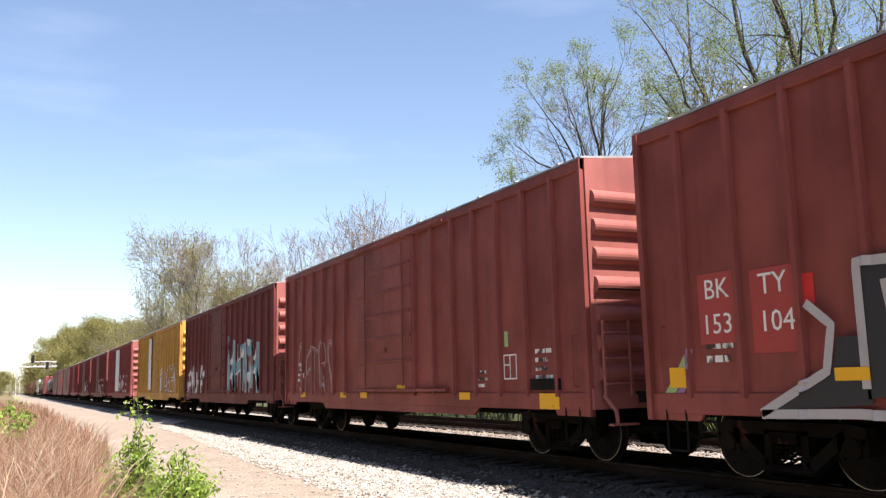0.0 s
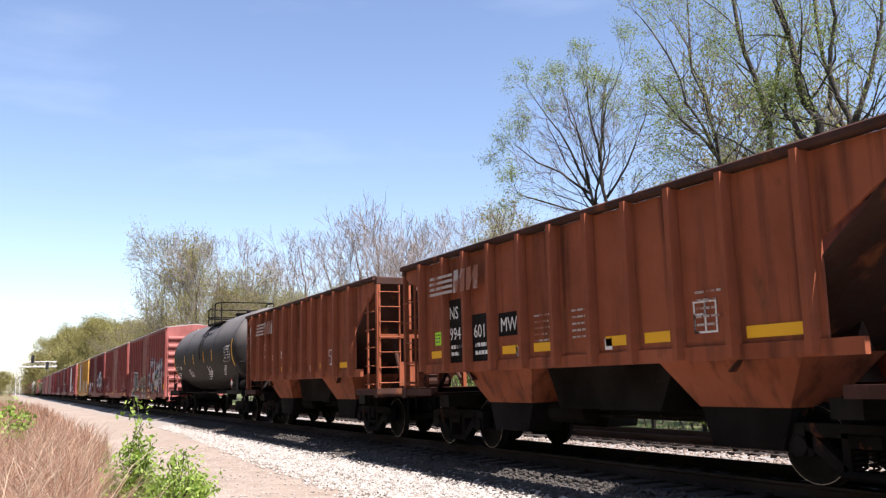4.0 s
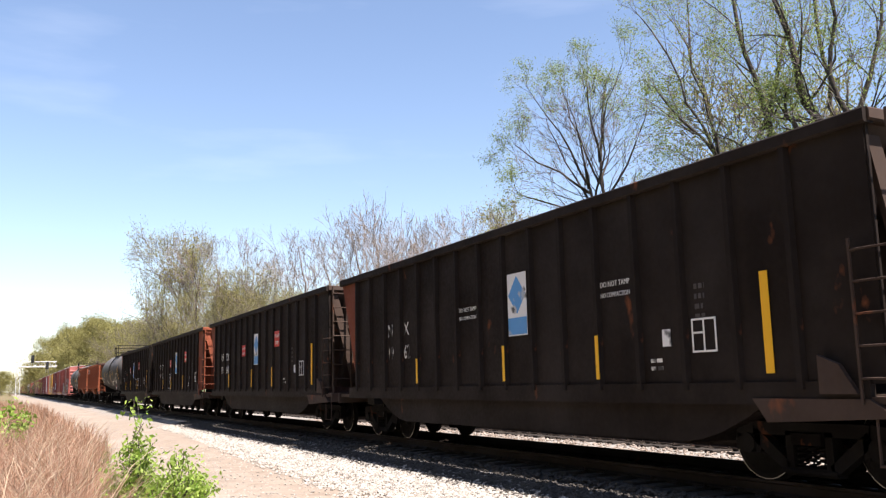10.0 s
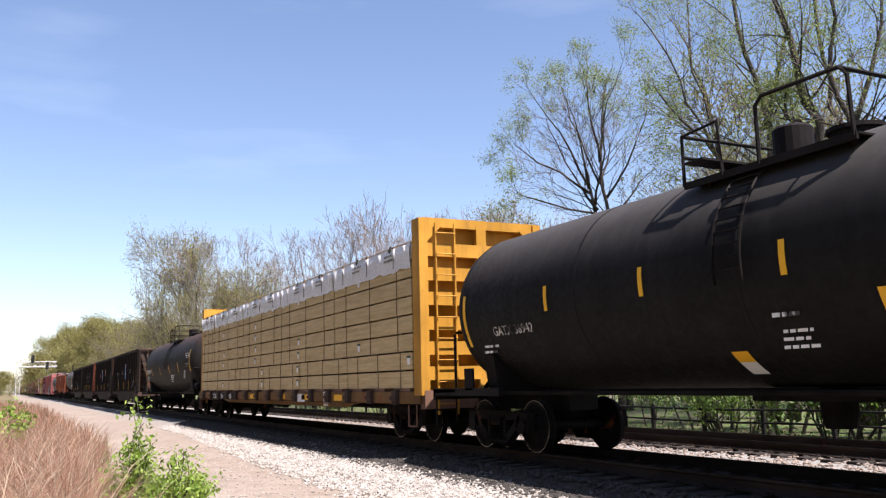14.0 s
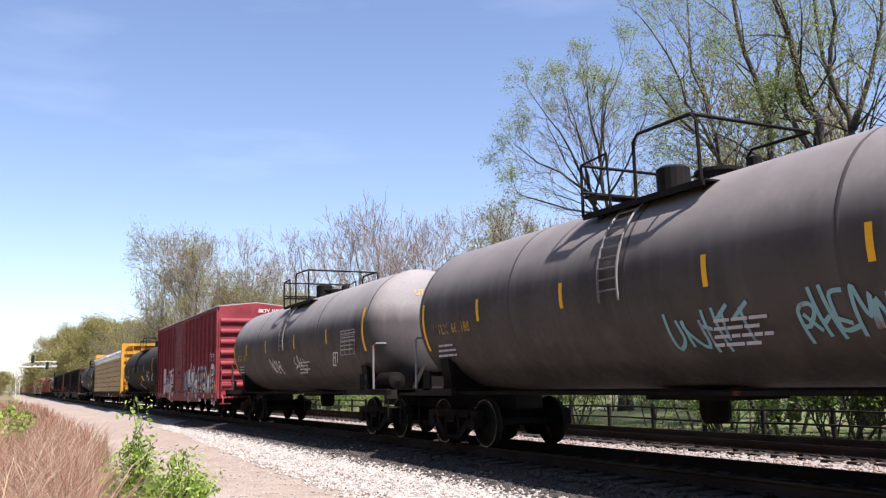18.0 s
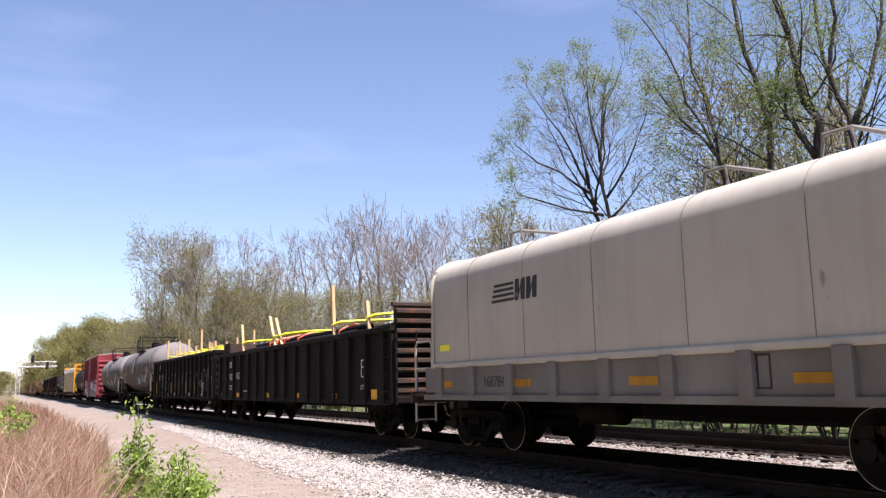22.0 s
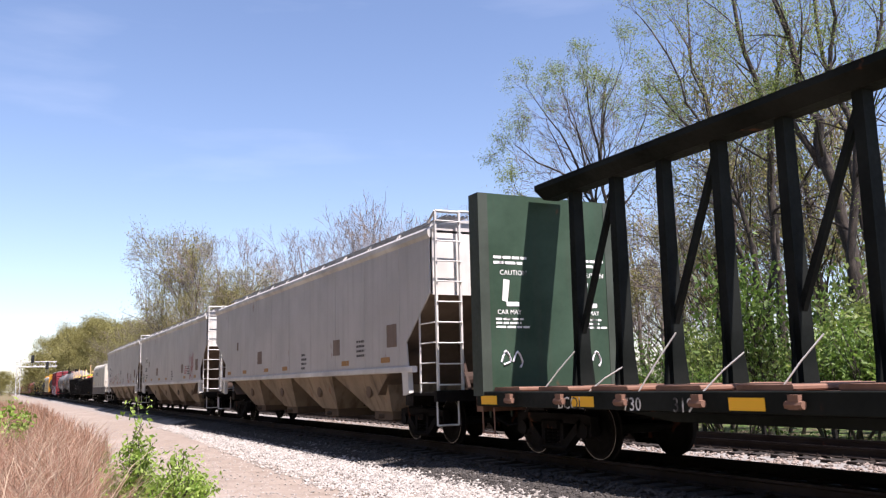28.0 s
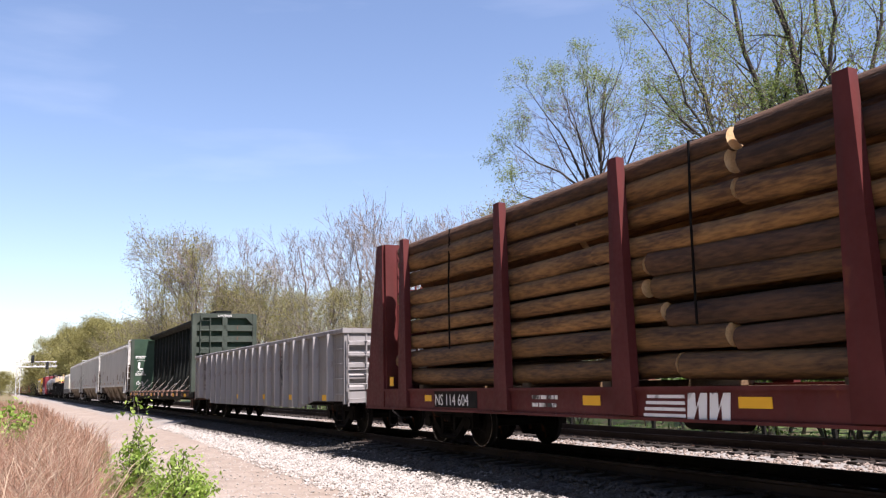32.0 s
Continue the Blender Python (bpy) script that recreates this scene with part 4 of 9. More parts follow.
# ---- tank car ----
def tank_car(L, body, label, R=1.56, zc=2.74, saddle="black", cages=2, yc=-1.65, rail=0.5, trim="black"):
    """L is the length over the end platforms; the shell stops short of them."""
    car = thing("tank_car", label, "tank car", "cars of the freight train")
    H = L / 2
    k = H - 1.27
    prof = [(-k - 0.74 * math.cos(a), R * math.sin(a)) for a in [math.pi / 2 * i / 9 for i in range(10)]]
    prof = prof + [(-k * 0.5, R), (0, R + 0.0), (k * 0.5, R)] + [(-a, r) for a, r in reversed(prof)]
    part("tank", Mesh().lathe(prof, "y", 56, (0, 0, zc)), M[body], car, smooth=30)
    seam = Mesh().lathe([(-0.03, R + 0.001), (-0.02, R + 0.005), (0.02, R + 0.005), (0.03, R + 0.001)], "y", 56).data("weld_band", M[body], 30)
    for y in (-k + 0.02, -k * 0.45, k * 0.05, k * 0.5, k - 0.02):
        part("weld_band", seam, None, car, at=(0, y, zc))
    # manway, valve housing and the railed platform on top
    top = zc + R
    m = Mesh().lathe([(-0.1, 0.30), (0.08, 0.30), (0.09, 0.35), (0.14, 0.35), (0.17, 0.24)], "z", 20, (0.0, yc - 0.1, top))
    m.lathe([(-0.1, 0.10), (0.2, 0.10), (0.23, 0.05)], "z", 12, (0.1, yc - 0.7, top))
    part("manway", m, M[saddle], car)
    if cages:
        part("valve_box", Mesh().lathe([(-0.05, 0.26), (0.36, 0.26), (0.40, 0.22)], "z", 18, (-0.05, yc + 0.80, top)), M[saddle], car)
    m = Mesh()
    for s in (-1, 1):
        m.box(s * 0.95 - 0.17, s * 0.95 + 0.17, yc - 0.95, yc + 1.7, top - 0.275, top - 0.25)
        m.box(s * 1.12 - 0.02, s * 1.12 + 0.02, yc - 0.95, yc + 1.7, top - 0.34, top - 0.25)
        for y in (yc - 0.8, yc + 1.4):
            m.box(s * 0.95 - 0.03, s * 0.95 + 0.03, y - 0.03, y + 0.03, top - 0.55, top - 0.30)
    m.box(-1.12, 1.12, yc + 1.35, yc + 1.7, top + 0.0, top + 0.03)
    part("walkway", m, M["black"], car)
    rails = []
    for s in (-1, 1):
        X = s * 1.13
        rails.append([(X, yc + 1.7, top - 0.3), (X, yc + 1.7, top + rail - 0.06), (X, yc + 1.05, top + rail - 0.02), (X, yc + 1.0, top - 0.3)])
        rails.append([(X, yc + 0.4, top - 0.3), (X, yc + 0.4, top + rail - 0.02), (X, yc + 0.3, top + rail + 0.08), (X, yc - 0.8, top + rail + 0.06), (X, yc - 0.9, top + rail - 0.05), (X, yc - 0.92, top - 0.3)])
    for y, z in ((1.7, 0.1), (1.7, rail - 0.06), (-0.8, rail + 0.06)):
        rails.append([(-1.13, yc + y, top + z), (1.13, yc + y, top + z)])
    for pts in rails:
        part("safety_rail", Mesh().tube(pts, 0.026, 6), M["black"], car)
    # ladder bent over the shell
    arc = [(-(R + 0.06) * math.cos(a), zc + (R + 0.06) * math.sin(a)) for a in [math.radians(d) for d in range(-9, 62, 6)]]
    yl = yc + (0.65 if cages else 1.0)
    m = Mesh()
    for y in (yl - 0.22, yl + 0.22):
        m.tube([(x, y, z) for x, z in arc], 0.02, 5)
    ladder = part("ladder", m, M[trim], car)
    for x, z in arc[1:-1]:
        part("rung", Mesh().tube([(x, yl - 0.22, z), (x, yl + 0.22, z)], 0.013, 5), M[trim], ladder)
    # stub sills, saddles and end platforms
    for s in (-1, 1):
        Y = s * H
        part("stub_sill", Mesh().box(-0.3, 0.3, s * (H - 3.0), Y, 0.72, 1.10), M[saddle], car)
        part("end_platform", Mesh().box(-1.5, 1.5, Y - s * 0.95, Y - s * 0.02, 1.06, 1.12), M[saddle], car)
        part("saddle", Mesh().prism([(-1.2, 1.05), (1.2, 1.05), (1.30, 1.72), (0.7, 1.34), (-0.7, 1.34), (-1.30, 1.72)], "y", s * (H - 2.1), s * (H - 1.75)), M[saddle], car)
        part("end_beam", Mesh().box(-1.5, 1.5, Y - s * 0.1, Y, 0.92, 1.12), M[saddle], car)
        for x in (-1.45, 1.45):
            part("side_runner", Mesh().box(x - 0.05, x + 0.05, s * (H - 2.6), Y, 1.0, 1.14), M[saddle], car)
        m = Mesh()
        m.tube([(-1.45, Y - s * 0.9, 1.1), (-1.45, Y - s * 0.9, 2.15), (-1.40, Y - s * 0.86, 2.2), (-0.25, Y - s * 0.86, 2.2), (-0.2, Y - s * 0.86, 2.15), (-0.2, Y - s * 0.86, 1.1)], 0.025, 6)
        part("hand_rail", m, M[trim], car)
        m = Mesh()
        m.tube([(1.45, Y - s * 0.9, 1.1), (1.45, Y - s * 0.9, 2.15), (0.3, Y - s * 0.86, 2.2), (0.3, Y - s * 0.86, 1.1)], 0.025, 6)
        part("hand_rail", m, M[trim], car)
        m = Mesh()
        for x in (-1.45, -1.0):
            m.tube([(x, Y - s * 0.04, 1.1), (x, Y - s * 0.04, 0.38)], 0.02, 5)
        m.tube([(-1.45, Y - s * 0.04, 0.40), (-1.0, Y - s * 0.04, 0.40)], 0.02, 5)
        m.tube([(-1.45, Y - s * 0.04, 0.72), (-1.0, Y - s * 0.04, 0.72)], 0.02, 5)
        part("sill_step", m, M["black"], car)
        m = Mesh()
        m.tube([(-0.6, Y - s * 0.5, 1.12), (-0.15, Y - s * 0.75, 1.75)], 0.05, 6)
        m.tube([(0.6, Y - s * 0.5, 1.12), (0.15, Y - s * 0.75, 1.75)], 0.05, 6)
        m.box(-0.3, 0.3, Y - s * 0.9, Y - s * 0.4, 1.12, 1.5, 0.05)
        part("head_brace", m, M["truck"], car)
        # placard in its holder
        part("placard_holder", Mesh().box(-1.5, -1.46, Y - s * 1.5 - 0.16, Y - s * 1.5 + 0.16, 1.10, 1.5), M["truck"], car)
    m = Mesh().lathe([(-0.5, 0.0), (-0.42, 0.2), (0.42, 0.2), (0.5, 0.0)], "y", 16, (-1.15, -H + 0.62, 1.32))
    part("air_reservoir", m, M["truck"], car, smooth=40)
    brake_wheel(car, 0.75, -H + 0.12, 1.75, M["truck"])
    # bottom outlet, pipes
    m = Mesh().lathe([(-0.5, 0.18), (-0.35, 0.22), (0.0, 0.22)], "z", 14, (0, 0.3, zc - R))
    m.box(-0.5, 0.5, -0.6, 1.2, zc - R - 0.16, zc - R - 0.02)
    m.tube([(-1.3, -k, 1.05), (-1.3, k, 1.05)], 0.035, 6)
    m.tube([(1.3, -k, 1.05), (1.3, k, 1.05)], 0.035, 6)
    part("outlet_valve", m, M["truck"], car)
    running_gear(car, L, 1.75, 0.75, sill=False)

    def surf(y, z):
        return -math.sqrt(max(0.01, R * R - (z - zc) ** 2)) - 0.002
    return car, surf, (R, zc, k)


def head_text(car, words, size, x, z, shell, material):
    """Words painted on the domed rear head of a tank."""
    R, zc, k = shell
    ob = lettering(car, words, size, (x, 0, z), material, REAR)
    on_head(ob, shell)
    return ob


def on_head(ob, shell):
    R, zc, k = shell
    for v in ob.data.vertices:
        r2 = min(0.98, (v.co.x ** 2 + (v.co.z - zc) ** 2) / R ** 2)
        v.co.y = -k - 0.74 * math.sqrt(1 - r2) - 0.008 + v.co.y * 0.5


def on_shell(car, me_y, z, surf, w, h, material, name="marking", lift=0.006):
    """A patch bent over a tank's flank."""
    m = Mesh()
    n = max(2, int(h / 0.12))
    vs, fs = [], []
    for i in range(n + 1):
        zz = z + h * i / n
        vs += [(surf(0, zz) - lift, me_y - w / 2, zz), (surf(0, zz) - lift, me_y + w / 2, zz)]
    fs = [(2 * i, 2 * i + 1, 2 * i + 3, 2 * i + 2) for i in range(n)]
    m.add(vs, fs)
    return part(name, m, M[material], car)


def shell_text(car, words, size, y, z, surf, material, squeeze=1.0):
    a = (surf(0, z + size * 0.7) - surf(0, z)) / (size * 0.7)
    tilt = Matrix.Rotation(math.atan(a), 4, "X")
    x = min(surf(0, z), surf(0, z + size * 0.7))
    return lettering(car, words, size, (surf(0, z) - 0.012, y, z), M[material], squeeze=squeeze, tilt=Matrix.Rotation(-math.atan(a), 4, "X"))


def placard(car, y, z, x, face="side"):
    m = Mesh()
    s = 0.17
    if face == "side":
        m.prism([(y, z - s), (y + s, z), (y, z + s), (y - s, z)], "x", x - 0.006, x)
        r = Mesh().prism([(y, z + s), (y + s * 0.62, z + s * 0.38), (y - s * 0.62, z + s * 0.38)], "x", x - 0.009, x - 0.003)
        r.prism([(y + s, z), (y + s * 0.75, z + 0.03), (y + s * 0.75, z - 0.03)], "x", x - 0.009, x - 0.003).prism([(y - s, z), (y - s * 0.75, z + 0.03), (y - s * 0.75, z - 0.03)], "x", x - 0.009, x - 0.003)
        r.prism([(y + s * .5, z - s * .5), (y, z - s), (y - s * .5, z - s * .5)], "x", x - 0.009, x - 0.003)
    pl = part("placard", m, M["placard"], car, "red and white diamond hazard placard")
    part("placard_corner", r, M["sign_red"], pl)
    return pl


# ---- open hopper in orange ----
def orange_hopper(L, label):
    car = thing("open_hopper", label, "hopper car", "cars of the freight train")
    H, hw = L / 2, 1.50
    o, oi = M["orange"], M["orange_in"]
    zt, zb = 3.75, 1.52
    for s in (-1, 1):
        m = Mesh()
        pts = [(-H + 0.1, zt - 0.12), (H - 0.1, zt - 0.12), (H - 0.1, zt - 0.3), (H - 0.95, zb + 1.6), (H - 0.95, zb), (-H + 1.45, zb), (-H + 1.45, zb + 1.15), (-H + 0.1, zt - 0.3)]
        m.prism(pts, "x", s * hw - 0.02, s * hw + 0.02)
        part("top_chord", Mesh().box(s * (hw + 0.04) - 0.09, s * (hw + 0.04) + 0.10, -H, H, zt - 0.10, zt, 0.02), oi, car, "grimy steel top chord")
        m.box(s * (hw + 0.02) - 0.04, s * (hw + 0.02) + 0.04, -H + 1.0, H - 1.0, zb - 0.08, zb + 0.10)
        part("side_sheet", m, o, car)
    ys = [5.09, 4.04, 3.18, 2.24, 1.22, 0.27, -0.67, -1.58, -2.47, -3.39, -4.51]
    posts_on(car, ys, post_data(zb - 0.05, zt - 0.08, -hw - 0.015, 0.15, o, 0.075))
    # end slope sheets and posts
    for s in (-1, 1):
        m = Mesh()
        m.slab((-hw, s * (H - 0.05), zt - 0.15), (hw, s * (H - 0.05), zt - 0.15), (hw, s * (H - 2.9), 1.3), (-hw, s * (H - 2.9), 1.3), 0.02)
        m.box(-hw - 0.05, hw + 0.05, s * H - 0.07, s * H + 0.07, zt - 0.2, zt - 0.02, 0.02)
        part("slope_sheet", m, oi, car)
        ep = Mesh().box(-0.045, 0.045, s * H - 0.06, s * H + 0.04, 1.0, zt - 0.15).data("end_post", o)
        for x in (-hw, -0.72, 0.72, hw):
            part("end_post", ep, None, car, at=(x, 0, 0))
        part("end_beam", Mesh().box(-hw - 0.08, hw + 0.08, s * H - 0.1, s * H + 0.1, 0.95, 1.15), oi, car)
        part("end_rail", Mesh().box(-hw, hw, s * H - 0.03, s * H + 0.03, 2.3, 2.4), o, car)
        ladder(car, -hw, -0.98, s * (H + 0.06), 1.1, zt - 0.2, 7, o)
        m = Mesh()
        for i in range(5):
            z = 1.25 + i * 0.42
            m.tube([(-hw - 0.03, s * (H - 0.06), z), (-hw - 0.1, s * (H - 0.06), z), (-hw - 0.1, s * (H - 0.55), z), (-hw - 0.03, s * (H - 0.55), z)], 0.014, 5)
        m.tube([(-hw - 0.03, s * (H - 0.55), 1.15), (-hw - 0.03, s * (H - 0.55), 3.3)], 0.03, 5)
        part("side_ladder", m, o, car)
        steps(car, s * (H - 0.3), -hw - 0.02, M["truck"], 0.4, (0.40, 1.0))
        part("side_sill", Mesh().box(-hw - 0.06, -hw + 0.08, s * (H - 1.3), s * H, 1.0, 1.14).box(hw - 0.08, hw + 0.06, s * (H - 1.3), s * H, 1.0, 1.14), oi, car)
        part("end_deck", Mesh().box(-hw, hw, s * (H - 1.3), s * H, 1.0, 1.05), oi, car)
        m = Mesh()
        for x in (-0.8, 0.8):
            m.tube([(x, s * (H - 0.1), 1.1), (x * 0.8, s * (H - 1.2), 2.5)], 0.05, 6)
        m.lathe([(-0.3, 0.0), (-0.3, 0.16), (0.3, 0.16), (0.3, 0.0)], "x", 12, (0.3, s * (H - 0.6), 1.3))
        part("end_brace", m, oi, car)
        brake_wheel(car, 0.6, s * (H + 0.1), 1.9, oi) if s < 0 else None
    # two pairs of discharge chutes tucked in under the sides, and the bay between them
    for y in (2.40, -3.06):
        for sx in (-1, 1):
            m = Mesh()
            t, b = [(sx * 0.1, y - 1.2), (sx * 1.46, y - 1.2), (sx * 1.46, y + 1.2), (sx * 0.1, y + 1.2)], [(sx * 0.5, y - 0.72), (sx * 1.18, y - 0.72), (sx * 1.18, y + 0.72), (sx * 0.5, y + 0.72)]
            m.add([(*p, 1.5) for p in t] + [(*p, 0.88) for p in b], [(0, 1, 5, 4), (1, 2, 6, 5), (2, 3, 7, 6), (3, 0, 4, 7), (4, 5, 6, 7)])
            ch = part("chute", m, o, car)
            # near-black gate: the shade under the chute put into its colour
            part("chute_gate", Mesh().prism([(y - 0.72, 0.88), (y + 0.72, 0.88), (y + 0.55, 0.40), (y - 0.55, 0.40)], "x", min(sx * 0.5, sx * 1.16), max(sx * 0.5, sx * 1.16)), M["truck"], ch)
    # bay in the same near-black, standing in for the shade beneath
    part("hopper_bay", Mesh().prism([(1.25, 1.48), (-1.85, 1.48), (-1.5, 0.80), (0.9, 0.80)], "x", -1.12, 1.12), M["truck"], car)
    part("centre_ridge", Mesh().prism([(-0.35, 1.15), (0.35, 1.15), (0, 1.9)], "y", -H + 2.2, H - 2.2), oi, car)
    running_gear(car, L, 1.45, 0.78)
    return car, surface_of(-hw - 0.022, ys, 0.14, 0.05), ys


# ---- black side-post hopper with sloping ends ----
def soot_hopper(L, label, front="rustend", rear="sootbrown"):
    car = thing("bulk_hopper", label, "hopper car", "cars of the freight train")
    H, hw = L / 2, 1.50
    b = M["sootbrown"]
    zt, zb = 3.90, 1.15
    for s in (-1, 1):
        m = Mesh()
        m.prism([(-H, zt - 0.1), (H - 1.0, zt - 0.1), (H - 1.0, zb), (-H, zb)], "x", s * hw - 0.02, s * hw + 0.02)
        m.box(s * (hw + 0.02) - 0.09, s * (hw + 0.02) + 0.075, -H - 0.05, H, zt - 0.16, zt, 0.02)
        m.prism([(-H + 0.2, zb - 0.22), (H - 0.5, zb - 0.22), (H - 0.5, zb + 0.03), (-H + 0.2, zb + 0.03)], "x", s * (hw + 0.03) - 0.03, s * (hw + 0.03) + 0.05)
        part("side_sheet", m, b, car)
        w = Mesh().prism([(H - 1.0, zt - 0.1), (H + 0.02, zt - 0.1), (H - 0.15, zt - 0.5), (H - 0.98, zb + 0.1), (H - 1.0, zb)], "x", s * hw - 0.025, s * hw + 0.025)
        part("front_wing", w, M[front], car, "rust-brown end wing sheet")
        # belly between the trucks
        m = Mesh()
        pts = [(-H + 1.6, zb - 0.2)] + [(-H + 1.6 + 1.5 * t, zb - 0.2 - 0.50 * math.sin(t * math.pi / 2)) for t in (0.25, 0.5, 0.75, 1.0)]
        pts += [(H - 2.2 - 1.5 * (1 - t), zb - 0.2 - 0.50 * math.sin((1 - t) * math.pi / 2)) for t in (0.0, 0.25, 0.5, 0.75)] + [(H - 2.2, zb - 0.2)]
        m.prism(pts, "x", s * 1.42 - 0.02, s * 1.42 + 0.02)
        part("belly_sheet", m, b, car)
    part("belly_floor", Mesh().box(-1.42, 1.42, -H + 3.0, H - 3.6, zb - 0.70, zb - 0.66).slab((-1.42, -H + 3.0, zb - 0.7), (1.42, -H + 3.0, zb - 0.7), (1.42, -H + 1.6, zb - 0.2), (-1.42, -H + 1.6, zb - 0.2), 0.02)
         .slab((-1.42, H - 3.6, zb - 0.7), (1.42, H - 3.6, zb - 0.7), (1.42, H - 2.2, zb - 0.2), (-1.42, H - 2.2, zb - 0.2), 0.02), b, car)
    ys = [-H + 1.02 + (L - 2.1) * i / 15 for i in range(16)]
    posts_on(car, ys, post_data(zb - 0.05, zt - 0.1, -hw - 0.018, 0.075, b, 0.06))
    for s in (-1, 1):
        part("rear_wing", Mesh().box(s * (hw + 0.012) - 0.02, s * (hw + 0.012) + 0.02, -H + 0.02, -H + 0.92, zb + 0.05, zt - 0.14), M["rustend" if rear == "rustend" else "sootbrown"], car)
    r = M[rear]
    # front end: sheet sloping back under
    part("front_slope", Mesh().slab((-hw, H, zt - 0.12), (hw, H, zt - 0.12), (hw, H - 2.0, 1.3), (-hw, H - 2.0, 1.3), 0.03).box(-hw, hw, H - 0.06, H + 0.06, zt - 0.18, zt - 0.02), M[front], car)
    # rear end: recessed slope, braces, tall ladder, brake gear
    part("rear_slope", Mesh().slab((-hw, -H + 0.02, zt - 0.15), (hw, -H + 0.02, zt - 0.15), (hw, -H + 0.75, 2.75), (-hw, -H + 0.75, 2.75), 0.02)
         .slab((-hw, -H + 0.75, 2.75), (hw, -H + 0.75, 2.75), (hw, -H + 1.5, 1.2), (-hw, -H + 1.5, 1.2), 0.02), r, car)
    part("rear_beam", Mesh().box(-hw - 0.05, hw + 0.05, -H - 0.08, -H + 0.06, zt - 0.14, zt, 0.02).box(-hw, hw, -H + 0.30, -H + 0.42, 2.78, 2.86), r, car)
    m = Mesh()
    for x in (-1.0, 1.0):
        m.prism([(-H - 0.02, 3.3), (-H + 0.12, 3.7), (-H + 0.75, 1.25), (-H + 0.45, 1.25)], "x", x - 0.04, x + 0.04)
    m.prism([(-hw + 0.05, 3.65), (-hw + 0.25, 3.65), (-0.55, 1.3), (-0.85, 1.3)], "y", -H + 0.05, -H + 0.12)
    m.prism([(hw - 0.05, 3.65), (hw - 0.25, 3.65), (0.55, 1.3), (0.85, 1.3)], "y", -H + 0.05, -H + 0.12)
    part("end_brace", m, r, car)
    ladder(car, -hw + 0.02, -hw + 0.52, -H - 0.22, 0.85, zt - 0.05, 8, r, stile=0.032)
    m = Mesh()
    for i in range(5):
        z = 1.2 + i * 0.32
        m.tube([(-hw - 0.03, -H - 0.2, z), (-hw - 0.12, -H - 0.2, z), (-hw - 0.12, -H + 0.25, z), (-hw - 0.03, -H + 0.25, z)], 0.013, 5)
    m.tube([(-hw - 0.12, -H + 0.25, 0.95), (-hw - 0.12, -H + 0.25, 2.6)], 0.02, 5)
    part("side_ladder", m, r, car)
    part("end_platform", Mesh().box(-hw - 0.05, hw + 0.05, -H - 0.32, -H + 1.3, 0.95, 1.02).box(-hw - 0.08, hw + 0.08, -H - 0.36, -H - 0.28, 0.82, 1.04), M["mudbrown"], car)
    part("sill_casting", Mesh().prism([(-H + 1.7, 1.0), (-H + 0.2, 1.0), (-H - 0.1, 0.82), (-H + 1.5, 0.74)], "x", -hw - 0.09, -hw + 0.1).prism([(-H + 0.75, 1.05), (-H + 0.3, 1.05), (-H + 0.5, 1.35), (-H + 0.75, 1.45)], "x", -hw - 0.12, -hw - 0.06), M["mudbrown"], car)
    part("brake_cylinder", Mesh().lathe([(-0.5, 0.0), (-0.45, 0.2), (0.35, 0.2), (0.4, 0.1), (0.7, 0.08)], "x", 16, (-0.1, -H + 0.35, 2.25)).box(-0.25, 0.25, -H + 0.1, -H + 0.5, 1.2, 1.7, 0.05).tube([(0.0, -H - 0.1, 1.1), (0.0, -H - 0.1, 2.0)], 0.03, 6), M["mudbrown"], car)
    brake_wheel(car, -0.05, -H - 0.12, 1.95, M["mudbrown"])
    part("front_platform", Mesh().box(-hw, hw, H - 1.6, H + 0.3, 0.95, 1.02).box(-hw - 0.05, hw + 0.05, H + 0.24, H + 0.32, 0.8, 1.04), M["mudbrown"], car)
    m = Mesh()
    for x in (-1.0, 0.0, 1.0):
        m.tube([(x, H + 0.26, 1.0), (x, H + 0.2, 2.3), (x, H - 0.2, zt - 0.2)], 0.04, 6)
    part("front_frame", m, M["slopebrown"], car)
    steps(car, -H - 0.05, -hw - 0.05, M["mudbrown"], 0.42, (0.36, 0.9))
    running_gear(car, L, 1.42, 0.95)
    return car, surface_of(-hw - 0.022, ys, 0.06, 0.055), ys


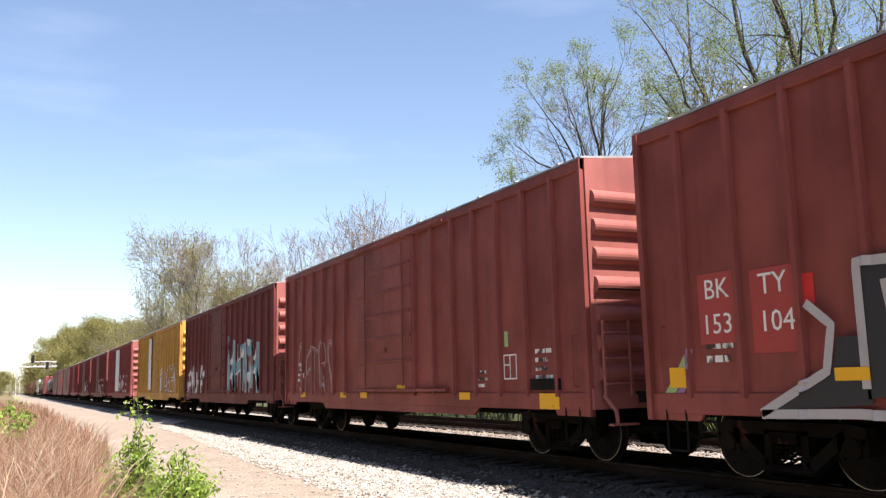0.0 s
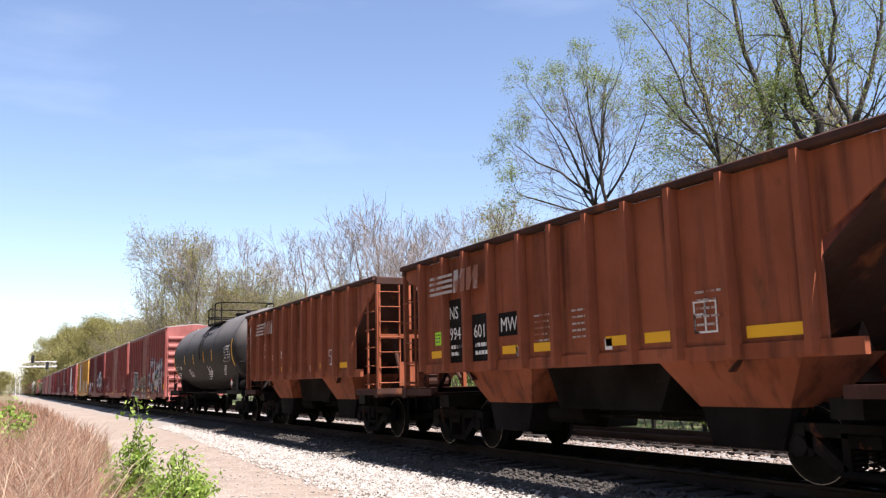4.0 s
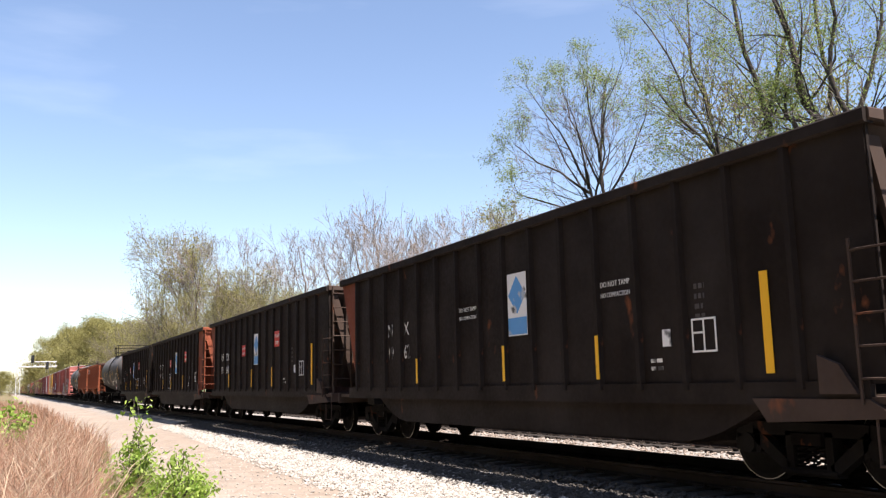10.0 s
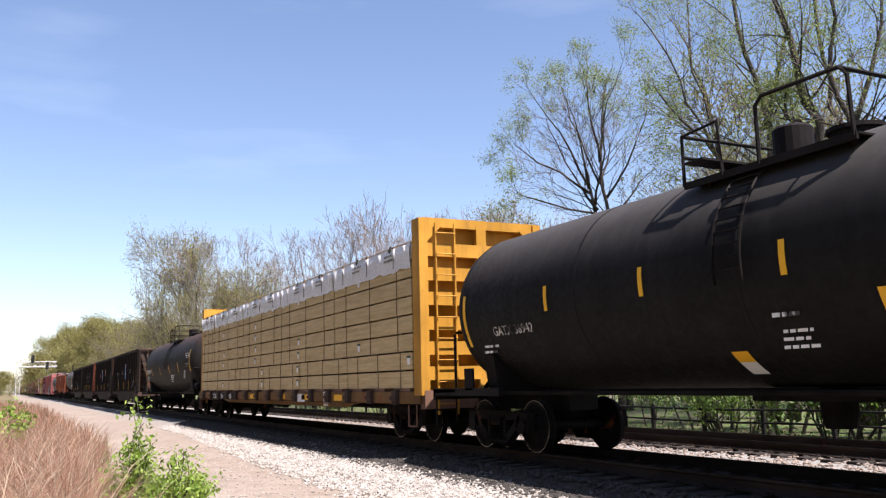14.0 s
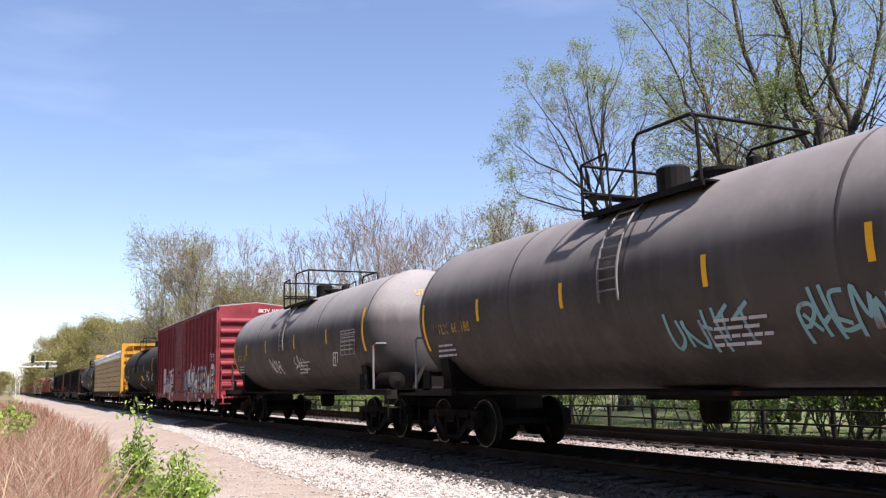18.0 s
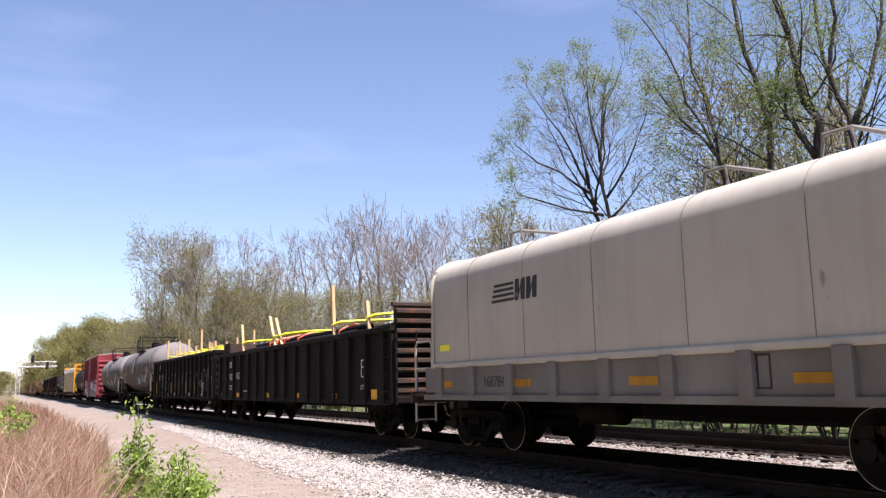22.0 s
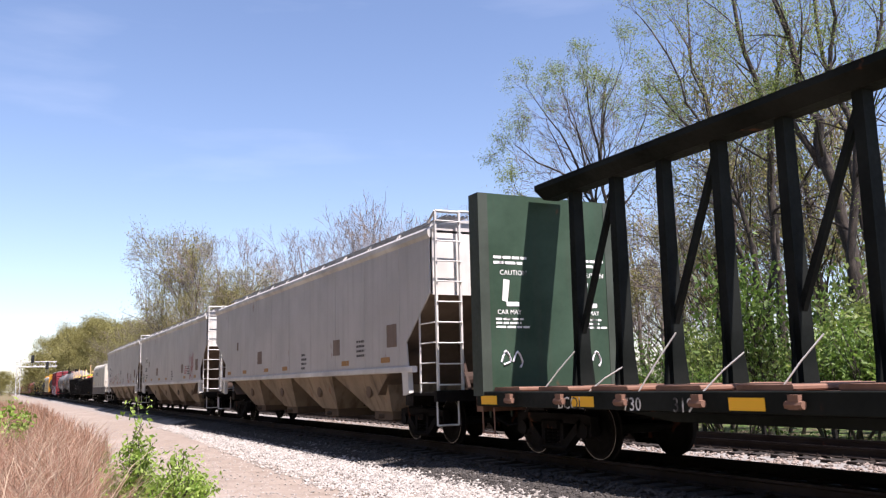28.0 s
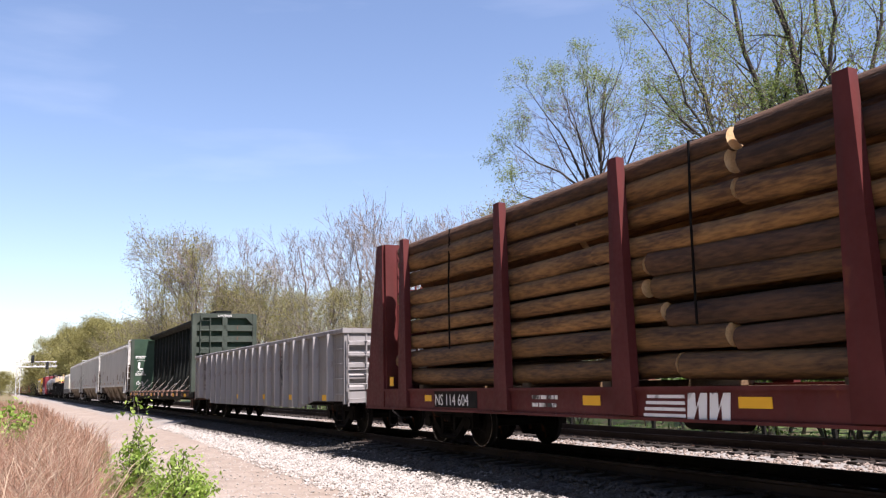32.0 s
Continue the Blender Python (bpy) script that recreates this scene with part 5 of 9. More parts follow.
# ---- gondola ----
def gondola(L, body, label, zt=2.82, zb=0.80, n=12, belly=0.0, belly_in=2.6, post=0.10, post_key=None, at_posts=None):
    car = thing("gondola", label, "gondola car", "cars of the freight train")
    H, hw, b = L / 2, 1.49, M[body]
    for s in (-1, 1):
        m = Mesh()
        z = zb + (0.12 if belly else 0)
        pts = [(-H, zt - 0.1), (H, zt - 0.1), (H, z)]
        if belly:
            pts += [(H - belly_in + 0.6, z - 0.02), (H - belly_in - 0.6, zb - belly), (-H + belly_in + 0.6, zb - belly), (-H + belly_in - 0.6, z - 0.02)]
        pts += [(-H, z)]
        m.prism(pts, "x", s * hw - 0.012, s * hw + 0.012)
        m.box(s * (hw + 0.02) - 0.07, s * (hw + 0.02) + 0.095, -H - 0.03, H + 0.03, zt - 0.13, zt, 0.02)
        if not belly:
            m.box(s * (hw + 0.02) - 0.03, s * (hw + 0.02) + 0.03, -H + 0.02, H - 0.02, zb, zb + 0.12)
        part("side_sheet", m, b, car)
    ys = [-H + L * (i + 0.72) / (n + 0.44) for i in range(n)] if not belly else [8.77, -8.9] + [7.29 - 0.96 * k for k in range(16)]
    ys = at_posts or ys
    for y in ys:
        zz = zb + 0.02 if not belly else (zb + 0.12 if abs(y) > H - belly_in + 0.6 else max(zb - belly + 0.02, zb - belly + (abs(y) - (H - belly_in - 0.6)) / 1.2 * (0.12 + belly)))
        d = post_data(zz, zt - 0.1, -hw - 0.01, post, M[post_key] if post_key else b, 0.085, "side_post")
        part("side_post", d, None, car, at=(0, y, 0))
        part("side_post", d, None, car, at=Matrix.Translation((0, y, 0)) @ TURN)
    for s in (-1, 1):
        m = Mesh().box(-hw, hw, s * H - 0.015, s * H + 0.015, zb + 0.1, zt - 0.1)
        en = part("end_sheet", m, b, car)
        part("end_rim", Mesh().box(-hw - 0.1, hw + 0.1, s * H - 0.06, s * H + 0.08, zt - 0.12, zt), b, en)
        ep = Mesh().box(-0.05, 0.05, s * H - 0.02, s * H + 0.10, zb + 0.05, zt - 0.1).data("end_post", b)
        for x in (-hw, -0.5, 0.5, hw):
            part("end_post", ep, None, en, at=(x, 0, 0))
        rib = Mesh().prism([(s * H, 0), (s * (H + 0.1), 0.05), (s * (H + 0.1), 0.13), (s * H, 0.18)], "x", -hw + 0.06, hw - 0.06).data("end_rib", b)
        for k in range(5):
            part("end_rib", rib, None, en, at=(0, 0, zb + 0.35 + k * (zt - zb - 0.55) / 5))
        ladder(car, -hw + 0.02, -0.98, s * (H + 0.14), zb, zt - 0.15, 5, b)
        m = Mesh()
        for k in range(4):
            z = zb + 0.3 + k * 0.38
            m.tube([(-hw - 0.01, s * (H - 0.1), z), (-hw - 0.09, s * (H - 0.1), z), (-hw - 0.09, s * (H - 0.55), z), (-hw - 0.01, s * (H - 0.55), z)], 0.013, 5)
        part("grab_iron", m, b, car)
        steps(car, s * (H - 0.35), -hw - 0.04, M["truck"], 0.4, (0.36, zb + 0.1))
        part("end_sill", Mesh().box(-hw, hw, s * (H - 0.1), s * (H + 0.12), 0.8, 1.08), b, car)
    brake_wheel(car, 0.7, -H - 0.25, 2.1, b)
    part("floor", Mesh().box(-hw, hw, -H, H, 1.02, 1.08), M["deckbrown"], car)
    running_gear(car, L, 1.55, 0.72)
    return car, surface_of(-hw - 0.014, ys, post - 0.012, 0.055), ys


# ---- covered hopper ----
def covered_hopper(L, label):
    car = thing("covered_hopper", label, "hopper car", "cars of the freight train")
    H, hw, g, w, mu = L / 2, 1.56, M["hopgrey"], M["hopwhite"], M["hopmud"]
    zs, zt = 1.56, 4.30
    F = H + 0.55
    cut = [(-H + 0.05, zt), (F, zt), (F, 3.05), (H - 1.25, 2.12), (H - 1.15, zs), (-H + 1.15, zs), (-H + 1.25, 2.12), (-H + 0.05, 3.05)]
    for s in (-1, 1):
        m = Mesh().prism(cut, "x", s * hw - 0.015, s * hw + 0.015)
        part("side_sheet", m, g, car)
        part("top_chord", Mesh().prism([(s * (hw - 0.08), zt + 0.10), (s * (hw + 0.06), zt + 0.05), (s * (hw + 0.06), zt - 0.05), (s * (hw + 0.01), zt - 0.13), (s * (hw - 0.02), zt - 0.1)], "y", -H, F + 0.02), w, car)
        part("side_sill", Mesh().box(s * (hw + 0.01) - 0.06, s * (hw + 0.01) + 0.06, -H + 0.85, H - 0.85, zs - 0.08, zs + 0.05, 0.02), w, car)
        seam = Mesh().box(s * hw - 0.02, s * hw + 0.024 if s > 0 else s * hw + 0.02, -0.02, 0.02, zs + 0.05, zt - 0.1) if s > 0 else Mesh().box(s * hw - 0.021, s * hw + 0.02, -0.02, 0.02, zs + 0.05, zt - 0.1)
        sd = seam.data("panel_seam", g)
        for k in range(9):
            part("panel_seam", sd, None, car, at=(0, -H + 1.6 + (L - 3.2) * k / 8, 0))
    # roof with hatches and running boards
    arc = [(hw * math.cos(a), zt + 0.06 + 0.26 * math.sin(a)) for a in [math.pi * k / 10 for k in range(11)]]
    rf = part("roof", Mesh().prism(arc + [(-hw + 0.1, zt), (hw - 0.1, zt)], "y", -H + 0.03, F - 0.01), g, car)
    hatch = Mesh().box(-0.3, 0.3, -1.1, 1.1, 0.26, 0.38, 0.04).box(-0.34, 0.34, -0.05, 0.05, 0.38, 0.41).data("hatch", w)
    for k in range(6):
        part("hatch", hatch, None, rf, at=(0, -H + 2.4 + (L - 4.8) * k / 5, zt))
    for s in (-1, 1):
        m = Mesh()
        x0, x1 = s * 0.62, s * 1.12
        n = int(L / 0.11)
        for k in range(n):
            y = -H + 0.1 + (L - 0.2) * k / (n - 1)
            m.add([(x0, y - 0.02, zt + 0.40), (x1, y - 0.02, zt + 0.40), (x1, y + 0.02, zt + 0.40), (x0, y + 0.02, zt + 0.40)], [(0, 1, 2, 3)])
        for x in [x0 + (x1 - x0) * i / 5 for i in range(6)]:
            m.box(x - 0.008, x + 0.008, -H + 0.1, H - 0.1, zt + 0.365, zt + 0.405)
        part("running_board", m, M["mesh_roof"], rf, "dark steel grating walkway")
        br = Mesh().prism([(s * 1.12, zt + 0.37), (s * 1.06, zt + 0.37), (s * 1.18, zt + 0.14), (s * 1.26, zt + 0.12)], "y", -0.025, 0.025).data("board_bracket", w)
        for k in range(11):
            part("board_bracket", br, None, rf, at=(0, -H + 0.8 + (L - 1.6) * k / 10, 0))
    # ends: upright sheet above, slope below, ladders at the corners
    for s in (-1, 1):
        Y = s * (H - 0.05)
        E = F - 0.03 if s > 0 else Y
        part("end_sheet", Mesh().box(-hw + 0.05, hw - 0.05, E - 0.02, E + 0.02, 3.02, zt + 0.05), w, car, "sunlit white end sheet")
        part("slope_sheet", Mesh().slab((-hw + 0.02, E, 3.04), (hw - 0.02, E, 3.04), (hw - 0.02, Y - s * 2.9, 1.0), (-hw + 0.02, Y - s * 2.9, 1.0), 0.02), M["slopebrown"], car)
        for x0, x1 in ((-1.5, -0.95), (0.95, 1.5)):
            ladder(car, x0, x1, Y + s * 0.16, 1.0, zt + 0.42 if s < 0 else 2.7, 9 if s < 0 else 4, w, stile=0.035, rung=0.016)
        m = Mesh()
        m.tube([(-1.5, Y + s * 0.16, zt + 0.42), (-0.95, Y + s * 0.16, zt + 0.42)], 0.035, 6)
        m.tube([(-1.5, Y + s * 0.16, zt + 0.42), (-1.48, Y - s * 0.2, zt + 0.25)], 0.03, 6)
        m.tube([(-0.95, Y + s * 0.16, zt + 0.44), (1.5, Y + s * 0.16, zt + 0.44)], 0.028, 6)
        if s < 0:
            part("end_rail", m, w, car)
        m = Mesh().box(-1.55, 1.55, Y - s * 1.3, Y + s * 0.25, 1.0, 1.06)
        m.box(-1.58, 1.58, Y + s * 0.12, Y + s * 0.24, 0.88, 1.1)
        part("end_platform", m, M["truck"], car)
        for x in (-hw - 0.005, hw + 0.005):
            part("end_bracket", Mesh().prism([(Y - s * 1.35, zs), (Y - s * 1.05, zs), (Y - s * 1.0, 1.05), (Y - s * 1.3, 1.0)], "x", x - 0.055, x + 0.055), w, car)
        m = Mesh()
        for x in (-1.53, -1.06):
            m.tube([(x, Y + s * 0.16, 1.0), (x, Y + s * 0.16, 0.42)], 0.02, 5)
        m.tube([(-1.53, Y + s * 0.16, 0.42), (-1.06, Y + s * 0.16, 0.42)], 0.02, 5)
        part("sill_step", m, w, car)
        m = Mesh()
        m.tube([(-1.55, Y - s * 0.55, 1.05), (-1.55, Y - s * 0.55, 2.7)], 0.022, 5)
        for k in range(4):
            m.tube([(-1.55, Y - s * 0.55, 1.25 + 0.4 * k), (-1.55, Y + s * 0.16, 1.25 + 0.4 * k)], 0.014, 5)
        part("side_ladder", m, w, car)
        m = Mesh().lathe([(-0.4, 0.0), (-0.36, 0.17), (0.36, 0.17), (0.4, 0.0)], "x", 14, (-0.2, Y - s * 0.6, 1.3))
        m.box(0.4, 0.8, Y - s * 0.9, Y - s * 0.5, 1.06, 1.6, 0.04)
        m.tube([(-0.6, Y - s * 0.2, 1.05), (-0.3, Y - s * 1.2, 2.1)], 0.05, 6)
        m.tube([(0.6, Y - s * 0.2, 1.05), (0.3, Y - s * 1.2, 2.1)], 0.05, 6)
        part("brake_gear", m, M["mudbrown"], car)
    brake_wheel(car, 0.3, -H - 0.15, 2.15, w)
    # four hopper bays with their outlet gates
    span = (L - 4.9) / 4
    for k in range(4):
        yc = -H + 2.45 + span * (k + 0.5)
        a, bt, sh = span / 2 - 0.01, 0.62, span * 0.20
        m = Mesh()
        top = [(-hw + 0.02, yc - a), (hw - 0.02, yc - a), (hw - 0.02, yc + a), (-hw + 0.02, yc + a)]
        bot = [(-1.2, yc - sh - bt), (1.2, yc - sh - bt), (1.2, yc - sh + bt), (-1.2, yc - sh + bt)]
        m.add([(*p, zs - 0.02) for p in top] + [(*p, 0.62) for p in bot], [(0, 1, 5, 4), (1, 2, 6, 5), (2, 3, 7, 6), (3, 0, 4, 7), (4, 5, 6, 7)])
        bay = part("hopper_bay", m, mu, car, "tan-stained discharge hopper")
        part("outlet_gate", Mesh().box(-1.15, 1.15, yc - sh - 0.55, yc - sh + 0.55, 0.42, 0.64, 0.03).lathe([(-1.3, 0.05), (1.3, 0.05)], "x", 8, (0, yc - sh, 0.50)), M["slopebrown"], bay)
        part("vibrator_pad", Mesh().lathe([(0, 0.16), (-0.04, 0.15), (-0.05, 0.0)], "x", 10, (-1.375, yc - sh * 0.6, 1.08)), M["slopebrown"], bay)
    running_gear(car, L, 1.62, 0.72, sill_z=(0.72, 1.05))
    return car, (lambda y, z: -hw - 0.016)


# ---- coil car ----
def coil_car(L, label):
    car = thing("coil_car", label, "coil car", "cars of the freight train")
    H, g = L / 2, M["coilgrey"]
    hw = 1.50
    zb, zsh = 1.60, 3.02
    def arch(a, grow=0.0):
        c, q = math.cos(a), math.sin(a)
        return math.copysign(abs(c) ** 0.62, c) * (hw + grow), zsh + (0.72 + grow) * max(0.0, q) ** 0.62
    turn = [math.pi * k / 20 for k in range(21)]
    arc = [arch(a) for a in turn]
    part("hood", Mesh().prism([(hw, zb)] + arc + [(-hw, zb)], "y", -H + 0.12, H - 0.12), g, car, "pale grey rounded steel hood", smooth=35)
    m = Mesh().box(-hw - 0.05, hw + 0.05, -H + 0.05, H - 0.05, zb - 0.07, zb + 0.03, 0.02)
    part("hood_skirt", m, g, car)
    for y in (H * 0.62, -H * 0.28, -H * 0.62):
        m = Mesh()
        m.tube([(-0.75, y - 0.25, zsh + 0.66), (-0.75, y - 0.2, zsh + 0.98), (-0.72, y + 0.2, zsh + 1.0), (-0.7, y + 0.28, zsh + 0.68)], 0.03, 6)
        m.tube([(-0.75, y - 0.2, zsh + 0.98), (0.75, y - 0.2, zsh + 0.98)], 0.03, 6)
        part("lifting_bar", m, M["beamgrey"], car)
    # welded joints between the hood sheets
    for y in (H * 0.72, H * 0.38, H * 0.04, -H * 0.3, -H * 0.64):
        part("hood_seam", Mesh().tube([(-hw - 0.004, y, zb + 0.04)] + [(-arch(a, 0.004)[0], y, arch(a, 0.004)[1]) for a in turn[:11]], 0.005, 4), M["beamgrey"], car)
    for s in (-1, 1):
        part("end_skirt", Mesh().box(-hw + 0.03, hw - 0.03, s * (H - 0.16) - 0.015, s * (H - 0.16) + 0.015, 1.04, zb - 0.06), M["beamgrey"], car)
    # hood lip at the ends
    for s in (-1, 1):
        ring = [(arch(a, 0.015)[0], s * (H - 0.12), arch(a, 0.015)[1]) for a in turn]
        part("hood_lip", Mesh().tube([(hw + 0.03, s * (H - 0.12), zb)] + ring + [(-hw - 0.03, s * (H - 0.12), zb)], 0.035, 5), g, car)
    for s in (-1, 1):
        X = s * (hw - 0.02)
        m = Mesh().box(X - 0.02, X + 0.02, -H - 0.3, H + 0.3, 0.98, zb - 0.06)
        m.box(X - 0.07, X + 0.09 * s if s > 0 else X + 0.07, -H - 0.3, H + 0.3, 0.92, 1.02)
        part("side_beam", m, M["beamgrey"], car)
        rb = Mesh().box(X - 0.10, X + 0.10, -0.12, 0.12, 0.98, zb - 0.06, 0.02).data("beam_rib", M["beamgrey"])
        for k in range(9):
            part("beam_rib", rb, None, car, at=(0, -H + 0.4 + (L - 0.8) * k / 8, 0))
    for s in (-1, 1):
        Y = s * (H + 0.95)
        part("end_deck", Mesh().box(-1.5, 1.5, s * (H - 0.1), Y, 0.98, 1.05).box(-1.55, 1.55, Y - s * 0.1, Y, 0.85, 1.08), M["mudbrown"], car)
        m = Mesh()
        m.tube([(-1.45, s * (H + 0.1), 1.05), (-1.45, s * (H + 0.1), 2.0), (-1.45, s * (H + 0.2), 2.1), (-1.45, Y - s * 0.15, 2.1), (-1.45, Y - s * 0.06, 2.0), (-1.45, Y - s * 0.06, 0.45)], 0.024, 6)
        m.tube([(-1.45, s * (H + 0.1), 1.55), (-1.45, Y - s * 0.06, 1.55)], 0.018, 5)
        m.tube([(-1.0, Y - s * 0.06, 0.45), (-1.0, Y - s * 0.06, 2.2), (-0.9, Y - s * 0.06, 2.3), (0.9, Y - s * 0.06, 2.3), (1.0, Y - s * 0.06, 2.2), (1.0, Y - s * 0.06, 1.0)], 0.024, 6)
        for z in (0.5, 0.8):
            m.tube([(-1.45, Y - s * 0.06, z), (-1.0, Y - s * 0.06, z)], 0.018, 5)
        part("hand_rail", m, g, car)
        # hood end details
        m = Mesh()
        m.tube([(-0.9, s * (H - 0.08), 1.8), (-0.9, s * (H - 0.02), 2.9)], 0.02, 5)
        m.tube([(-0.5, s * (H - 0.08), 1.8), (-0.5, s * (H - 0.02), 2.9)], 0.02, 5)
        for k in range(4):
            m.tube([(-0.9, s * (H - 0.03), 1.95 + 0.28 * k), (-0.5, s * (H - 0.03), 1.95 + 0.28 * k)], 0.014, 5)
        part("hood_ladder", m, g, car)
    brake_wheel(car, -0.3, -H - 0.75, 2.1, M["truck"])
    part("cradle", Mesh().box(-1.3, 1.3, -H, H, 0.92, 1.1), M["truck"], car)
    running_gear(car, L + 1.9, 1.95, 0.72)
    return car


# ---- centre-beam flat ----
def centre_beam(L, paint_key, label, deck_key, bulk_key, top=4.84, loaded=False):
    car = thing("centrebeam_flatcar", label, "flat car", "cars of the freight train")
    H, p, dk, bk = L / 2, M[paint_key], M[deck_key], M[bulk_key]
    zd = 1.10
    for s in (-1, 1):
        part("side_sill", Mesh().box(s * 1.46 - 0.05, s * 1.46 + 0.05, -H, H, zd - 0.28, zd - 0.02, 0.015).prism([(-H + 4.0, zd - 0.3), (-H + 5.0, zd - 0.42), (H - 5.0, zd - 0.42), (H - 4.0, zd - 0.3)], "x", s * 1.30 - 0.03, s * 1.30 + 0.03), p, car)
        # winch pockets along the sill
        pk = Mesh().box(s * 1.52 - 0.06, s * 1.52 + 0.05, -0.07, 0.07, zd - 0.22, zd - 0.06).lathe([(-0.12, 0.045), (0.12, 0.045)], "y", 8, (s * 1.55, 0, zd - 0.17)).data("winch", dk)
        if loaded:
            pk = Mesh().box(s * 1.53 - 0.07, s * 1.53 + 0.05, -0.12, 0.12, zd - 0.30, zd + 0.02, 0.02).lathe([(-0.16, 0.05), (0.16, 0.05)], "y", 8, (s * 1.58, 0, zd - 0.16)).data("winch", M["mudbrown"])
        for k in range(15):
            part("winch", pk, None, car, at=(0, -H + 1.2 + (L - 2.4) * k / 14, 0))
    riser = Mesh().box(-1.47, 1.47, -0.42, 0.42, zd - 0.02, zd + 0.05, 0.02).data("deck_riser", dk)
    for k in range(16):
        part("deck_riser", riser, None, car, at=(0, -H + 1.0 + (L - 2.0) * k / 15, 0))
    part("deck", Mesh().box(-1.45, 1.45, -H, H, zd - 0.10, zd - 0.03), dk, car)
    # truss down the middle
    part("top_chord", Mesh().prism([(-0.36, top), (0.36, top), (0.36, top - 0.10), (0.16, top - 0.26), (-0.16, top - 0.26), (-0.36, top - 0.10)], "y", -H + (0.4 if loaded else 0.85), H - 0.4), p, car)
    n = 16
    ys = [-H + 2.14 + (L - 4.28) * k / n for k in range(n + 1)] if loaded else [-8.75 + 1.2 * k for k in range(17)]
    z0, z1 = zd - 0.02, top - 0.2
    post = Mesh()
    post.add([(sx * (0.13 if z < 2 else 0.10), sy * (0.085 if z < 2 else 0.075), z) for z in (z0, z1) for sx, sy in ((-1, -1), (1, -1), (1, 1), (-1, 1))],
             [(0, 1, 2, 3), (7, 6, 5, 4), (0, 4, 5, 1), (1, 5, 6, 2), (2, 6, 7, 3), (3, 7, 4, 0)])
    pd = post.data("riser_post", p)
    gus = Mesh().prism([(-0.25, z0), (-0.15, z0 + 0.95), (-0.15, z0)], "y", -0.015, 0.015).prism([(0.25, z0), (0.15, z0 + 0.95), (0.15, z0)], "y", -0.015, 0.015).data("gusset", p)
    for y in ys:
        r = part("riser_post", pd, None, car, at=(0, y, 0))
        part("gusset", gus, None, r)
    for i in range(0, len(ys) - 1):
        y0, y1 = ys[i], ys[i + 1]
        if i % 2 == 1:
            a, b = ((y0, z0 + 0.9), (y1, z1 - 0.1)) if y0 < 0 else ((y1, z0 + 0.9), (y0, z1 - 0.1))
            m = Mesh()
            d = Vector((b[0] - a[0], b[1] - a[1])).normalized()
            nn = Vector((-d.y, d.x)) * 0.045
            m.prism([(a[0] + nn.x, a[1] + nn.y), (b[0] + nn.x, b[1] + nn.y), (b[0] - nn.x, b[1] - nn.y), (a[0] - nn.x, a[1] - nn.y)], "x", -0.045, 0.045)
            part("diagonal_brace", m, p, car)
    # bulkheads
    zt = 4.72
    for s in (-1, 1):
        Y = s * (H - 0.12) + (0.62 if s < 0 and not loaded else 0)
        hw = 1.32 if loaded and s > 0 else 1.42
        m = Mesh().box(-hw, hw, Y - 0.03 - s * 0.1, Y + 0.03 - s * 0.1, zd, zt)
        # the green car's bulkhead plates take the lit copy of its paint
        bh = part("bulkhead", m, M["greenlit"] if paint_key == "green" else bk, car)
        m = Mesh()
        for x in (-hw, hw):
            m.box(x - 0.10, x + 0.10, Y - 0.14, Y + 0.22 if s > 0 else Y + 0.14, zd - 0.1, zt) if s > 0 else m.box(x - 0.10, x + 0.10, Y - 0.22, Y + 0.14, zd - 0.1, zt)
        m.box(-hw, hw, Y - 0.12 + s * 0.06, Y + 0.12 + s * 0.06, zt - 0.18, zt + 0.02)
        m.prism([(-hw, zt - 0.15), (-hw + 0.45, zt - 0.15), (-hw, zt - 0.6)], "y", Y + s * 0.1, Y + s * 0.2)
        m.prism([(hw, zt - 0.15), (hw - 0.45, zt - 0.15), (hw, zt - 0.6)], "y", Y + s * 0.1, Y + s * 0.2)
        part("bulkhead_frame", m, bk, bh)
        rb = Mesh().box(-hw + 0.1, hw - 0.1, -0.12, 0.02, -0.14, 0.14).data("bulkhead_rib", bk)
        for k in range(6):
            part("bulkhead_rib", rb, None, bh, at=(0, Y + s * 0.12 + 0.05, 1.45 + k * 0.52))
        part("bulkhead_post", Mesh().box(-0.12, 0.12, Y - 0.05 + s * 0.14, Y + 0.05 + s * 0.14, zd, zt - 0.1), bk, bh)
        ladder(car, -1.15, -0.70, Y + s * 0.26, 0.6, zt - 0.1, 9, bk)
        part("end_sill", Mesh().box(-1.45, 1.45, s * (H - 0.1), s * (H + 0.12), 0.72, 1.1), dk, car)
        steps(car, s * (H - 0.4), -1.5, dk, 0.4, (0.36, 0.8))
    brake_wheel(car, 0.6, -H - 0.25, 1.8, bk)
    if not loaded:
        for i, y in enumerate(ys[:-1]):
            yy, up = y + 0.35, (0.55, 0.95, 0.4, 0.75)[i % 4]
            part("tie_down_strap", Mesh().tube([(-1.50, yy, zd - 0.1), (-1.22, yy - 0.16, zd + 0.4 * up), (-0.98, yy - 0.30, zd + 0.8 * up)], 0.011, 5), M["chain"], car, "steel tie-down strap")
    running_gear(car, L, 1.75, 0.75)
    return car, ys


